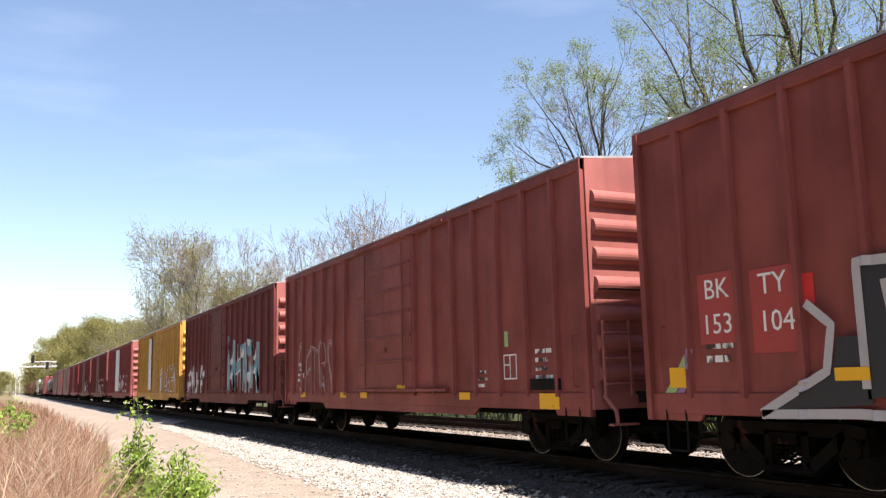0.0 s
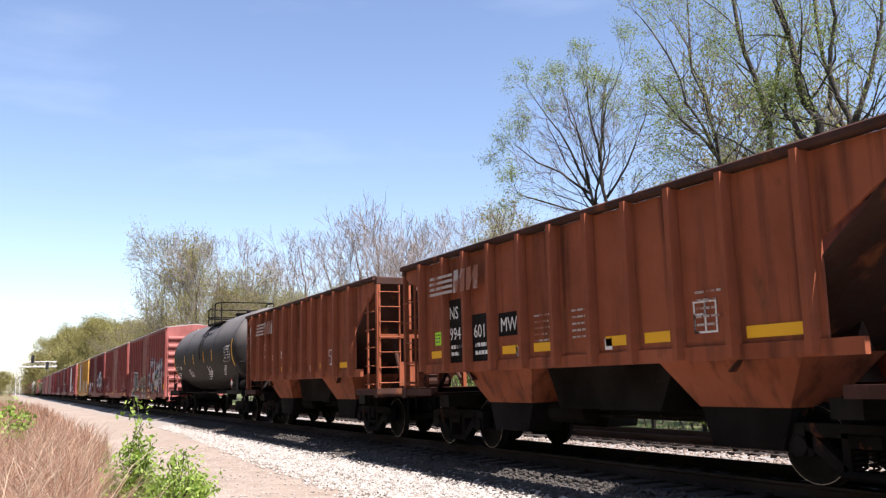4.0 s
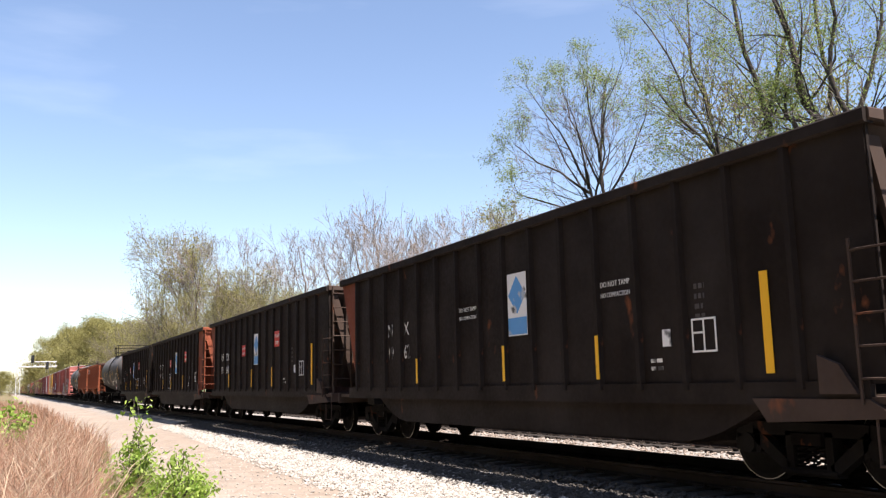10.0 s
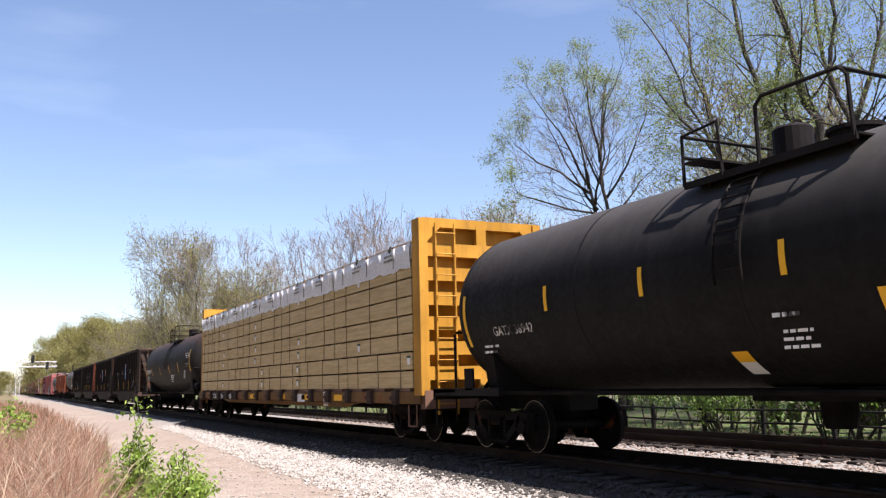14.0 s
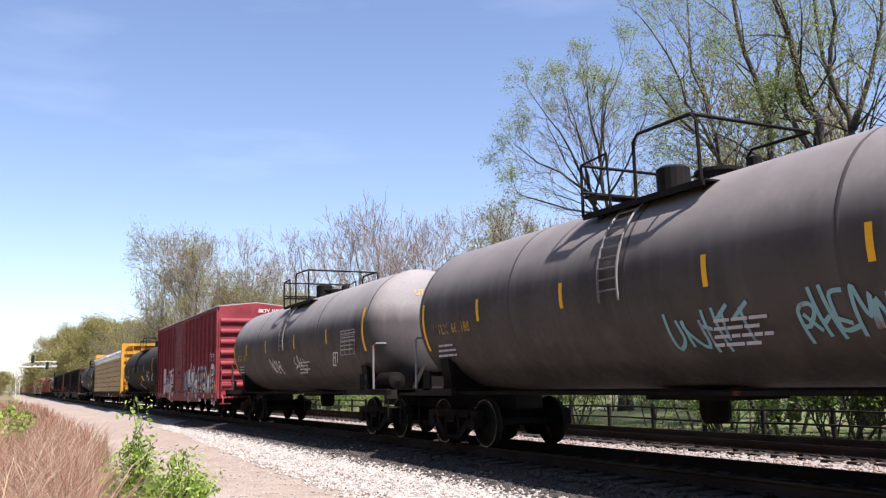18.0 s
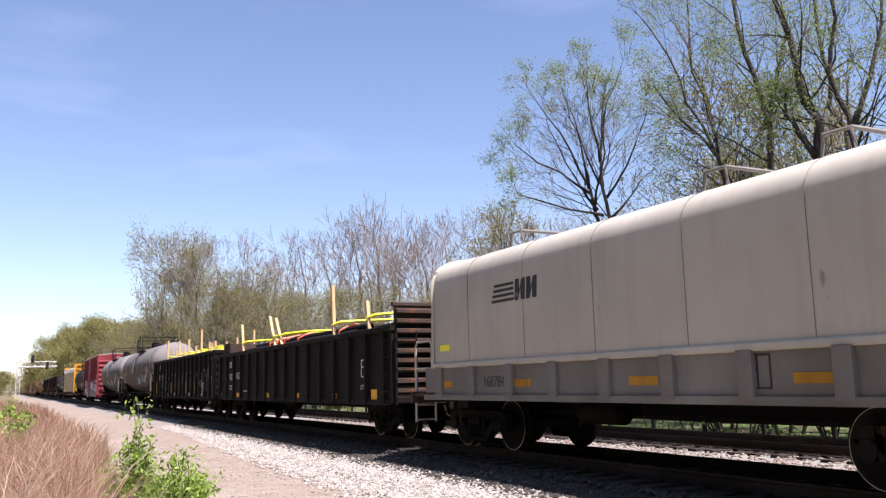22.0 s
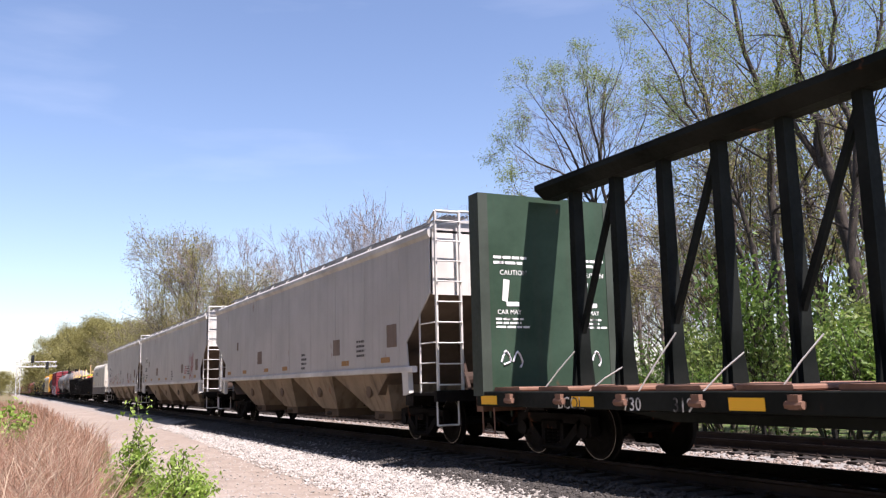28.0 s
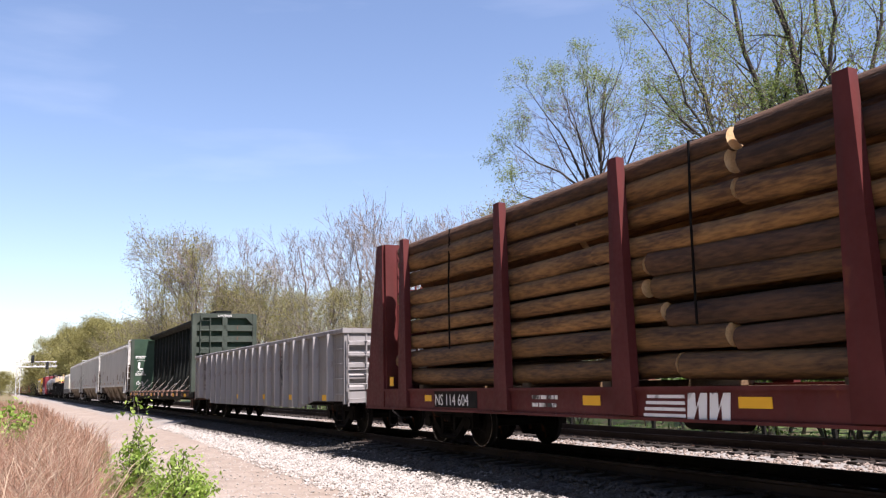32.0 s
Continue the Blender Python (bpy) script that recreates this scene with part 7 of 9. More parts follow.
    for path, r0, r1, n, seed in rows:
        g = Grower(seed, fine=4, up=0.16, split=(2, 3), angle=(18, 50), shrink=0.68, twig_r=0.0065)
        g.trunk([Vector(p) for p in path], r0, r1, n + 3, 0.42, 0.17, (28, 62))
        if seed in extra:
            g.trunk([Vector(p) for p in extra[seed]], r0 * 0.55, 0.03, 6, 0.35, 0.30, (25, 60))
        g.tips = [t for t in g.tips if g.rng.random() < 0.34]
        finish_tree(g, "tall dark-barked tree with thin spring foliage", "bark", "leaf", 32, 0.045, 0.25, twig="twig")
    # a low leaning limb between them
    g = Grower(31, fine=3, up=0.1)
    g.trunk([Vector(p) for p in ((22.0, 20.4, -0.3), (22.2, 20.1, 5.6), (22.5, 19.8, 6.8), (23.0, 19.3, 7.5))], 0.15, 0.05, 5, 0.6, 0.2)
    finish_tree(g, "slim leaning tree with a broken crown", "bark", "leaf", 3, 0.06, 0.25)


def far_trees():
    rng = random.Random(77)
    protos = []
    for k in range(3):
        g = Grower(50 + k, fine=5, up=0.35, split=(2, 3), angle=(14, 44), shrink=0.72, twig_r=0.014)
        g.trunk([(0, 0, -0.5), (0.2, 0.1, 6), (-0.2, 0.3, 13)], 0.30, 0.09, 11, 0.30, 0.40, (22, 56))
        protos.append(("bare", g, finish_tree(g, "tall bare tree with pale tan twigs", "bark_pale", "leaf_bud", 1, 0.07, 0.25, at=(33 + k, 82 - 4 * k, 0))))
    for k in range(3):
        g = Grower(60 + k, fine=4, up=0.35, split=(3, 4), angle=(18, 50), shrink=0.70, twig_r=0.024)
        g.trunk([(0, 0, -0.5), (0.3, 0.2, 5), (0.0, -0.4, 12)], 0.30, 0.09, 12, 0.18, 0.46, (28, 65))
        protos.append(("olive", g, finish_tree(g, "tree with olive-green opening buds", "bark", "leaf_olive", 12, 0.10, 0.5, twig="twig", at=(26 + k, 112 + 6 * k, 0))))
    for k in range(2):
        g = Grower(70 + k, fine=4, up=0.25, split=(3, 4), angle=(20, 55), shrink=0.70, twig_r=0.03)
        g.trunk([(0, 0, -0.5), (0.2, 0.2, 5), (0.0, -0.3, 12)], 0.32, 0.10, 14, 0.12, 0.48, (30, 70))
        protos.append(("full", g, finish_tree(g, "full-crowned tree in early yellow-green leaf", "bark", "leaf_olive", 30, 0.19, 0.75, at=(19, 238 - 20 * k, 0))))
    pick = {k: [(t, g.top) for n, g, t in protos if n == k] for k in ("bare", "olive", "full")}
    # x, y, height
    plan = [("olive", 22.0, 130, 25.3), ("olive", 22.5, 120, 23), ("bare", 24.5, 115, 24), ("bare", 27, 110, 22), ("olive", 27.5, 108, 17), ("bare", 30.8, 110, 19), ("bare", 30.3, 95, 20.2), ("bare", 31.6, 90, 19.6),
            ("bare", 33.1, 85, 20.4), ("bare", 33.2, 80, 21.6), ("bare", 34.8, 80, 18), ("bare", 33.9, 70, 17.3), ("bare", 34.2, 66, 16.8), ("bare", 34.8, 62, 16.6), ("bare", 36.3, 60, 15.6), ("bare", 36.4, 54, 14.4),
            ("bare", 38, 50, 12.6), ("bare", 40, 46, 14), ("olive", 26, 98, 13), ("olive", 25, 88, 12), ("olive", 24, 78, 11), ("olive", 24, 70, 10), ("olive", 26, 62, 9.5), ("olive", 28, 74, 11), ("olive", 22, 105, 14), ("olive", 20, 118, 15),
            ("full", 13, 300, 18), ("full", 16, 285, 21.5), ("full", 20, 262, 22.5), ("full", 24, 245, 19.5), ("full", 25, 222, 18), ("olive", 21.5, 195, 17), ("olive", 19, 175, 14.5), ("olive", 21, 160, 14.5), ("olive", 20, 148, 14), ("olive", 20, 138, 14),
            ("full", 12, 420, 12.5), ("full", 15, 400, 15), ("full", 18, 380, 17), ("full", 11, 470, 12), ("full", 24, 300, 21), ("full", 28, 270, 20), ("full", 30, 240, 18), ("olive", 26, 200, 15), ("olive", 25, 170, 13.5), ("olive", 24, 150, 13.5),
            ("full", -2.6, 430, 10.5), ("full", -5.5, 425, 11), ("full", -8.5, 420, 11), ("full", -12, 430, 12), ("full", -3.5, 470, 10), ("full", -16, 425, 12)]
    # wood behind the near trees
    for k in range(26):
        plan.append((rng.choice(("bare", "olive", "olive")), rng.uniform(30, 58), rng.uniform(6, 62), rng.uniform(9, 15)))
    # unseen wood across the lane, behind the camera, added to block low sky light
    for k in range(44):
        plan.append((rng.choice(("full", "olive", "full")), -17 - 5 * (k % 2) - rng.uniform(0, 3), -75 + 5.5 * k + rng.uniform(-1.5, 1.5), rng.uniform(14, 19)))
    for kind, x, y, h in plan:
        src, tall = rng.choice(pick[kind])
        s = h / tall
        c = copy_thing(src, Matrix.Translation((x, y, ground_z(x, y) - 0.1)) @ Matrix.Rotation(rng.uniform(0, 6.28), 4, "Z"))
        q = s * (0.72 if kind == "olive" and h > 22 else 1)
        c.scale = (q * rng.uniform(0.9, 1.1), q * rng.uniform(0.9, 1.1), s)
    for (kind, g, t), h in zip(protos, (17.5, 17.0, 16.5, 15, 14.5, 14, 19, 18)):
        t.scale = (h / g.top,) * 3


def bushes():
    rng = random.Random(9)
    protos = []
    for k in range(4):
        g = Grower(90 + k, fine=3, up=0.5, split=(3, 5), angle=(15, 50), shrink=0.7, twig_r=0.008)
        for j in range(5):
            a = rng.uniform(0, 6.28)
            g.limb(Vector((0.3 * math.cos(a), 0.3 * math.sin(a), -0.1)), Vector((0.5 * math.cos(a), 0.5 * math.sin(a), 1)).normalized(), 1.25, 0.035, 1)
        sh = thing("shrub", "leafy bright green wild shrub at the wood's edge", "shrub", "undergrowth", at=(19.5 + k, 12 + 5 * k, -0.7))
        tagged(part("stem", raw(g.wood, "stem", M["bark"]), None, sh), kind="stuff")
        tagged(part("brushwood", raw(g.twigs, "brushwood", M["bark"]), None, sh), kind="stuff")
        tagged(part("crown", raw(g.leaves(16, 0.062, 0.26), "crown", M["leaf_dark" if k % 2 else "leaf"]), None, sh), kind="stuff")
        protos.append(sh)
    for k in range(64):
        y = 4 + 66 * rng.random() ** 1.3
        x = rng.uniform(18.6, 22.5) + 7 * rng.random() ** 3
        s = rng.uniform(0.6, 1.55) * (1.0 if y > 28 or y < 9 else 1.15)
        c = copy_thing(rng.choice(protos), Matrix.Translation((x, y, ground_z(x, y) - 0.05)) @ Matrix.Rotation(rng.uniform(0, 6.28), 4, "Z"))
        c.scale = (s, s, s * rng.uniform(0.8, 1.25))


def blades(n, area, hh, width, lean, material, name, label, seed, dens=1.0):
    """Grass as bent tapering blades. area: function of the random source giving x, y."""
    rng = random.Random(seed)
    vs, fs = [], []
    for k in range(n):
        x, y = area(rng)
        z, h = ground_z(x, y) - 0.03, rng.uniform(*hh)
        a, b = rng.uniform(0, 6.283), rng.uniform(0, 6.283)
        w, l = width * rng.uniform(0.6, 1.4), h * rng.uniform(*lean)
        wx, wy, lx, ly = w * math.cos(a), w * math.sin(a), l * math.cos(b), l * math.sin(b)
        o = len(vs)
        vs += [(x - wx, y - wy, z), (x + wx, y + wy, z), (x - wx * 0.8 + lx * 0.25, y - wy * 0.8 + ly * 0.25, z + h * 0.5), (x + wx * 0.8 + lx * 0.25, y + wy * 0.8 + ly * 0.25, z + h * 0.5),
               (x - wx * 0.5 + lx * 0.65, y - wy * 0.5 + ly * 0.65, z + h * 0.85), (x + wx * 0.5 + lx * 0.65, y + wy * 0.5 + ly * 0.65, z + h * 0.85), (x + lx, y + ly, z + h)]
        fs += [(o, o + 1, o + 3, o + 2), (o + 2, o + 3, o + 5, o + 4), (o + 4, o + 5, o + 6)]
    m = Mesh()
    m.v, m.f = vs, fs
    return tagged(new(name, raw(m, name, M[material])), label, "grass", kind="stuff")


def roadside():
    def tall(r):
        y = 5.5 + 20 * r.random() ** 1.4
        return r.uniform(-0.12 * y - 0.6, 0.22 + 0.080 * y - 0.45 * r.random() ** 2), y
    blades(30000, tall, (0.30, 0.90), 0.0032, (0.2, 0.95), "drygrass", "dry_grass", "tall red-brown dry grass along the lane", 3)
    blades(2600, tall, (0.5, 1.10), 0.0042, (0.4, 1.3), "palegrass", "grass_stalks", "pale bent dry grass stalks", 13)

    def low(r):
        y = 4.5 + 26 * r.random()
        return r.uniform(-0.14 * y - 0.6, 0.4 + 0.082 * y), y
    blades(6000, low, (0.12, 0.42), 0.007, (0.1, 0.5), "greengrass", "green_grass", "fresh green grass under the dry stalks", 4)

    def far(r):
        y = 24 + 90 * r.random() ** 1.5
        return r.uniform(-0.10 * y, 2.2 + 0.01 * y), y
    blades(7000, far, (0.35, 0.9), 0.014, (0.1, 0.5), "drygrass", "verge_grass", "dry verge grass further along the lane", 5)

    def ditch(r):
        return r.uniform(16.4, 20.5), 4 + 60 * r.random() ** 1.4
    blades(11000, ditch, (0.12, 0.5), 0.012, (0.1, 0.5), "greengrass", "ditch_grass", "bright green grass in the ditch beyond the tracks", 6)
    # the sapling by the lane: two leafy clumps on thin stems
    g = Grower(21, fine=3, up=0.55, split=(3, 4), angle=(12, 40), shrink=0.62, twig_r=0.0035)
    g.limb(Vector((1.16, 9.0, -0.4)), Vector((-0.03, 0, 1)), 0.78, 0.016, 1)
    g.limb(Vector((1.13, 9.0, 0.25)), Vector((0.0, 0, 1)), 0.36, 0.008, 2)
    for k in range(16):
        an = k * 2.4
        g.limb(Vector((1.15, 9.0, -0.15 + 0.052 * k)), Vector((0.5 * math.cos(an), 0.5 * math.sin(an), 0.8)).normalized(), 0.10, 0.006, 2)
    for a in range(15):
        an, q = a * 2.4, (a + 1) / 15
        g.limb(Vector((1.30 + 0.14 * q * math.cos(an), 8.9 + 0.2 * math.sin(an), -0.45)), Vector((0.42 * q * math.cos(an) + 0.06, 0.42 * q * math.sin(an), 0.8)).normalized(), 0.38 + 0.08 * (a % 3), 0.010, 1)
    g.limb(Vector((1.42, 8.9, -0.08)), Vector((0.8, 0, 0.5)).normalized(), 0.36, 0.009, 2)
    sh = thing("shrub", "bright green leafy sapling at the edge of the lane", "shrub")
    tagged(part("stem", raw(g.wood, "stem", M["bark"]), None, sh), kind="stuff")
    tagged(part("brushwood", raw(g.twigs, "brushwood", M["bark"]), None, sh), kind="stuff")
    tagged(part("foliage", raw(g.leaves(12, 0.029, 0.062), "foliage", M["shrub"]), None, sh), kind="stuff")
    # weeds at the left verge
    g = Grower(23, fine=3, up=0.4, split=(3, 5), angle=(15, 50), shrink=0.66, twig_r=0.004)
    for a in range(5):
        g.limb(Vector((-0.75 + 0.13 * a, 20 + (a % 3) * 0.5, -0.25)), Vector((0.15 * math.sin(a * 2), 0.2 * math.cos(a), 1)).normalized(), 0.68, 0.012, 1)
    sh = thing("shrub", "low green weeds beside the dirt lane", "shrub")
    tagged(part("stem", raw(g.wood, "stem", M["bark"]), None, sh), kind="stuff")
    tagged(part("brushwood", raw(g.twigs, "brushwood", M["bark"]), None, sh), kind="stuff")
    tagged(part("foliage", raw(g.leaves(9, 0.06, 0.10), "foliage", M["shrub"]), None, sh), kind="stuff")


def fence():
    f = thing("fence", "low dark wire and post fence beyond the ditch", "fence")
    x = 17.9
    post = Mesh().box(-0.05, 0.05, -0.05, 0.05, -0.95, 0.42, 0.01).data("post", M["fence"])
    for k in range(30):
        part("post", post, None, f, at=pose(x, 6 + 2.2 * k, 0.0, 0, 0, 7 * k % 20))
    for z in (-0.35, 0.0, 0.34):
        part("rail", Mesh().tube([(x - 0.06, 5 + 2.2 * k, z + 0.02 * math.sin(k * 1.7)) for k in range(31)], 0.03, 5), M["fence"], f)


def signal_bridge():
    """Aluminium cantilever signal over the line, far ahead."""
    y, x0, x1 = 194.0, 1.7, 8.6
    s = thing("signal_gantry", "pale aluminium cantilever signal bridge with black signal heads", "railway signal", at=(0, y, 0))
    m = Mesh()
    for dx in (-0.35, 0.35):
        for dy in (-0.35, 0.35):
            m.tube([(x0 + dx, dy, -0.6), (x0 + dx, dy, 7.5)], 0.07, 6)
    for k in range(8):
        z = -0.3 + k
        for dx in (-0.35, 0.35):
            m.tube([(x0 + dx, -0.35, z), (x0 + dx, 0.35, z + 1)], 0.04, 5)
        for dy in (-0.35, 0.35):
            m.tube([(x0 - 0.35, dy, z), (x0 + 0.35, dy, z + 1)], 0.04, 5)
    part("mast", m, M["signal"], s)
    m = Mesh()
    for dz in (0, 0.9):
        for dy in (-0.35, 0.35):
            m.tube([(x0 - 0.6, dy, 6.3 + dz), (x1, dy, 6.3 + dz)], 0.08, 6)
    for k in range(7):
        xa = x0 + k
        for dy in (-0.35, 0.35):
            m.tube([(xa, dy, 6.3), (xa + 0.5, dy, 7.2), (xa + 1.0, dy, 6.3)], 0.05, 5)
    part("arm", m, M["signal"], s)
    part("walkway", Mesh().box(x0, x1, -0.5, 0.5, 6.1, 6.18), M["signal"], s)
    for hx, hz in ((4.2, 7.3), (6.9, 6.0)):
        m = Mesh().box(hx - 0.28, hx + 0.28, -0.62, -0.42, hz - 0.3, hz + 1.2, 0.05)
        for k in range(3):
            m.lathe([(-0.95, 0.16), (-0.60, 0.16)], "y", 12, (hx, 0, hz + 0.42 * k))
        part("signal_head", m, M["signal_black"], s)
        part("ladder", Mesh().tube([(hx + 0.2, -0.3, hz - 1.0), (hx + 0.2, -0.3, hz + 1.2)], 0.04, 5).tube([(hx - 0.2, -0.3, hz - 1.0), (hx - 0.2, -0.3, hz + 1.2)], 0.04, 5), M["signal"], s)


def house():
    h = thing("house", "small pinkish house among the trees", "house", at=(40, 68, 0.1))
    part("wall", Mesh().box(-4, 4, -5, 5, -0.5, 4.2), M["siding"], h)
    part("roof", Mesh().prism([(-4.5, 4.1), (4.5, 4.1), (0, 6.6)], "y", -5.4, 5.4), M["shingle"], h)
    for y in (-2.5, 2.0):
        w = part("window", Mesh().box(-4.06, -3.98, y - 0.6, y + 0.6, 1.5, 2.9), M["placard"], h)
        part("pane", Mesh().box(-4.08, -4.05, y - 0.5, y + 0.5, 1.6, 2.8), M["glass_dark"], w)


near_trees()
far_trees()
bushes()
roadside()
fence()
signal_bridge()
house()


# ---- the train, front to back ----
def motion_distance(t):
    """Metres run since the start: the train slows a little."""
    ts, vs = (0, 4, 8, 12, 16, 20, 24, 28, 32), (13.7, 13.8, 13.75, 13.55, 13.4, 13.25, 13.0, 12.75, 12.4)
    s = 0.0
    for a, b, va, vb in zip(ts[:-1], ts[1:], vs[:-1], vs[1:]):
        if t <= a:
            break
        u = min(t, b)
        vu = va + (vb - va) * (u - a) / (b - a)
        s += (u - a) * (va + vu) / 2
    return s


TRAIN = []


def place(car, front, rear):
    """Where the car's body lies along the line at the start."""
    y = (front + rear) / 2
    car.matrix_basis = Matrix.Translation((XC, y, 0))
    TRAIN.append((car, y))
    return car


def logo_bars(car, y, z, x, w, h, material, name="emblem"):
    """The road's emblem as plain shapes: four speed lines and two slanted blocks."""
    m = Mesh()
    for k in range(4):
        m.box(x - 0.004, x + 0.001, y - w * 0.5, y + 0.0 - 0.03 * k, z + h * (0.04 + 0.25 * k), z + h * (0.17 + 0.25 * k))
    for a in (0.52, 0.76):
        m.prism([(y - w * a, z), (y - w * (a + 0.07), z), (y - w * (a + 0.13), z + h * 0.6), (y - w * (a + 0.13), z), (y - w * (a + 0.21), z), (y - w * (a + 0.23), z + h), (y - w * (a + 0.16), z + h), (y - w * (a + 0.10), z + h * 0.4), (y - w * (a + 0.10), z + h), (y - w * (a + 0.02), z + h)], "x", x - 0.004, x + 0.001)
    return part(name, m, M[material], car)


def panel(car, y, z, x, w, h, material, name="sign", label=""):
    return part(name, Mesh().box(x - 0.004, x + 0.001, y - w, y, z, z + h), M[material], car, label)


def ride(ob, car_y, kept=None):
    """A load that rests on a car and travels with it; it is built about the car's middle."""
    ob.matrix_basis = Matrix.Translation((XC, car_y, 0))
    TRAIN.append((ob, car_y))
    return ob


XB = -1.571      # paint plane of a boxcar side


def red_boxcars():
    front = ((179.3, "dkred"), (162.5, "red2"), (145.6, "dkred"), (128.8, "crimson"), (112.0, "dkred"), (95.2, "dkred"), (78.4, "red2"))
    for i, (f, body) in enumerate(front):
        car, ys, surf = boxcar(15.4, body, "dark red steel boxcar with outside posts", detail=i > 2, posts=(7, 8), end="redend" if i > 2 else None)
        if i == 6:
            panel(car, 1.5, 1.15, XB - 0.09, 2.4, 3.1, "sign_white", "door_patch", "white painted door")
        if i > 3:
            graffiti(car, "NES", -1.0, 1.1, 4.5, 1.2, [(0.2, "gwhite", 0.006)], surf, seed=i)
        place(car, f, f - 15.4)
    car, ys, surf = boxcar(15.4, "yellowcar", "weathered mustard yellow steel boxcar")
    graffiti(car, "BOSEN", -1.6, 1.05, 5.2, 1.25, [(0.22, "gwhite", 0.006), (0.08, "gred", 0.01)], surf, seed=8)
    panel(car, 2.6, 1.2, XB - 0.10, 1.1, 3.0, "sign_white", "door_patch", "grey worn door panel")
    place(car, 59.4, 44.0)
    car, ys, surf = boxcar(15.5, "dkred", "dark red steel boxcar with pale blue graffiti", end="redend")
    graffiti(car, "NHVN", -1.2, 1.15, 4.6, 1.75, [(0.5, "gwhite", 0.005), (0.36, "gcyan", 0.009)], surf, seed=2)
    graffiti(car, "EMHP", 7.0, 0.95, 3.6, 1.1, [(0.22, "gwhite", 0.006)], surf, seed=12)
    place(car, 42.5, 27.0)
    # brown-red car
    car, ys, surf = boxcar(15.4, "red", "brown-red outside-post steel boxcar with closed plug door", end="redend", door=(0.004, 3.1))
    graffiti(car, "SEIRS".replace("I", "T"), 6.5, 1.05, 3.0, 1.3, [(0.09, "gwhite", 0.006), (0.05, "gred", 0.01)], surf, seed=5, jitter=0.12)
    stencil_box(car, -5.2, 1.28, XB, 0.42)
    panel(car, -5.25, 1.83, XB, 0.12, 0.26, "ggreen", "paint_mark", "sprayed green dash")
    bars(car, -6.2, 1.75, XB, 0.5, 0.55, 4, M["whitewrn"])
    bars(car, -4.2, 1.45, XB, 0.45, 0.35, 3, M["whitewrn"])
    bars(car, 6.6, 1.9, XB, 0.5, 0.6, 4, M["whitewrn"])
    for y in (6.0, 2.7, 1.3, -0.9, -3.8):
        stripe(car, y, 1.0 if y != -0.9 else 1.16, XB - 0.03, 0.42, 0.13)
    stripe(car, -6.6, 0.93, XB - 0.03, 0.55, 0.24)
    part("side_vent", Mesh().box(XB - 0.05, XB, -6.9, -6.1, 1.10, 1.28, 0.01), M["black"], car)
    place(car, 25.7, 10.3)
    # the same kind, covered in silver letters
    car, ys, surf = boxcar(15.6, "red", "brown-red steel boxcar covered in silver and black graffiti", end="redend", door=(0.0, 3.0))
    panel(car, 6.80, 1.64, XB, 0.60, 0.85, "redpatch", "repaint_patch"); panel(car, 5.96, 1.50, XB, 0.62, 0.95, "redpatch", "repaint_patch")
    lettering(car, "BK", 0.34, (XB - 0.006, 6.70, 2.18), M["white"])
    lettering(car, "TY", 0.34, (XB - 0.006, 5.84, 2.16), M["white"])
    lettering(car, "153", 0.34, (XB - 0.006, 6.76, 1.76), M["white"])
    lettering(car, "104", 0.34, (XB - 0.006, 5.86, 1.74), M["white"])
    bars(car, 6.72, 1.66, XB, 0.55, 0.32, 2, M["whitewrn"])
    panel(car, 5.28, 2.0, XB, 0.2, 0.32, "sign_red", "stencil_patch")
    bars(car, 2.35, 2.75, XB, 0.5, 0.36, 3, M["whitewrn"])
    panel(car, 2.2, 2.05, XB, 0.22, 0.24, "sign_white", "inspection_label")
    # five tall letters: pale blue spray, black block shadow, silver fill
    letters = ([(-3.27, 2.5), (-2.94, 2.73), (-2.5, 2.64), (-2.1, 2.11), (-2.04, 1.65), (-2.4, 1.28), (-2.96, 1.33), (-3.26, 1.6)],
               [(-3.5, 1.08), (-3.63, 2.0), (-3.79, 2.65), (-4.15, 2.6), (-4.4, 1.96), (-4.58, 1.17)], [(-3.79, 2.0), (-4.36, 2.0)],
               [(-4.53, 2.38), (-5.23, 2.43), (-5.75, 2.5)], [(-4.97, 2.26), (-4.86, 1.71), (-4.70, 1.2)],
               [(-5.77, 2.25), (-5.34, 2.12), (-5.19, 1.91), (-5.62, 1.88)], [(-5.19, 1.91), (-5.16, 1.54), (-5.49, 1.45)], [(-5.09, 1.27), (-5.47, 1.15), (-5.73, 1.3)],
               [(-6.08, 2.63), (-5.97, 1.87), (-5.80, 1.05)], [(-6.11, 2.57), (-6.53, 2.6), (-6.75, 2.37), (-6.7, 2.13), (-6.21, 1.98)], [(-6.2, 1.9), (-6.56, 1.44), (-6.95, 0.95)])
    for width, material, lift, dy in ((0.66, "gblue", 0.004, 0.0), (0.52, "gblack", 0.008, 0.06), (0.30, "silver", 0.013, 0.0)):
        m = Mesh()
        for q, ln in enumerate(letters):
            ribbon(m, [(y + dy, z - dy) for y, z in ln], width, surf, lift + 0.0003 * q)
        part("graffiti", m, M[material], car)
    graffiti(car, "ANSERS", 1.5, 1.0, 2.6, 1.0, [(0.15, "gblack", 0.085), (0.035, "gcream", 0.095)], surf, gap=-0.2, seed=9, jitter=0.12)
    # arrow piece by the front truck: black slab, white rim, three uprights
    m = Mesh()
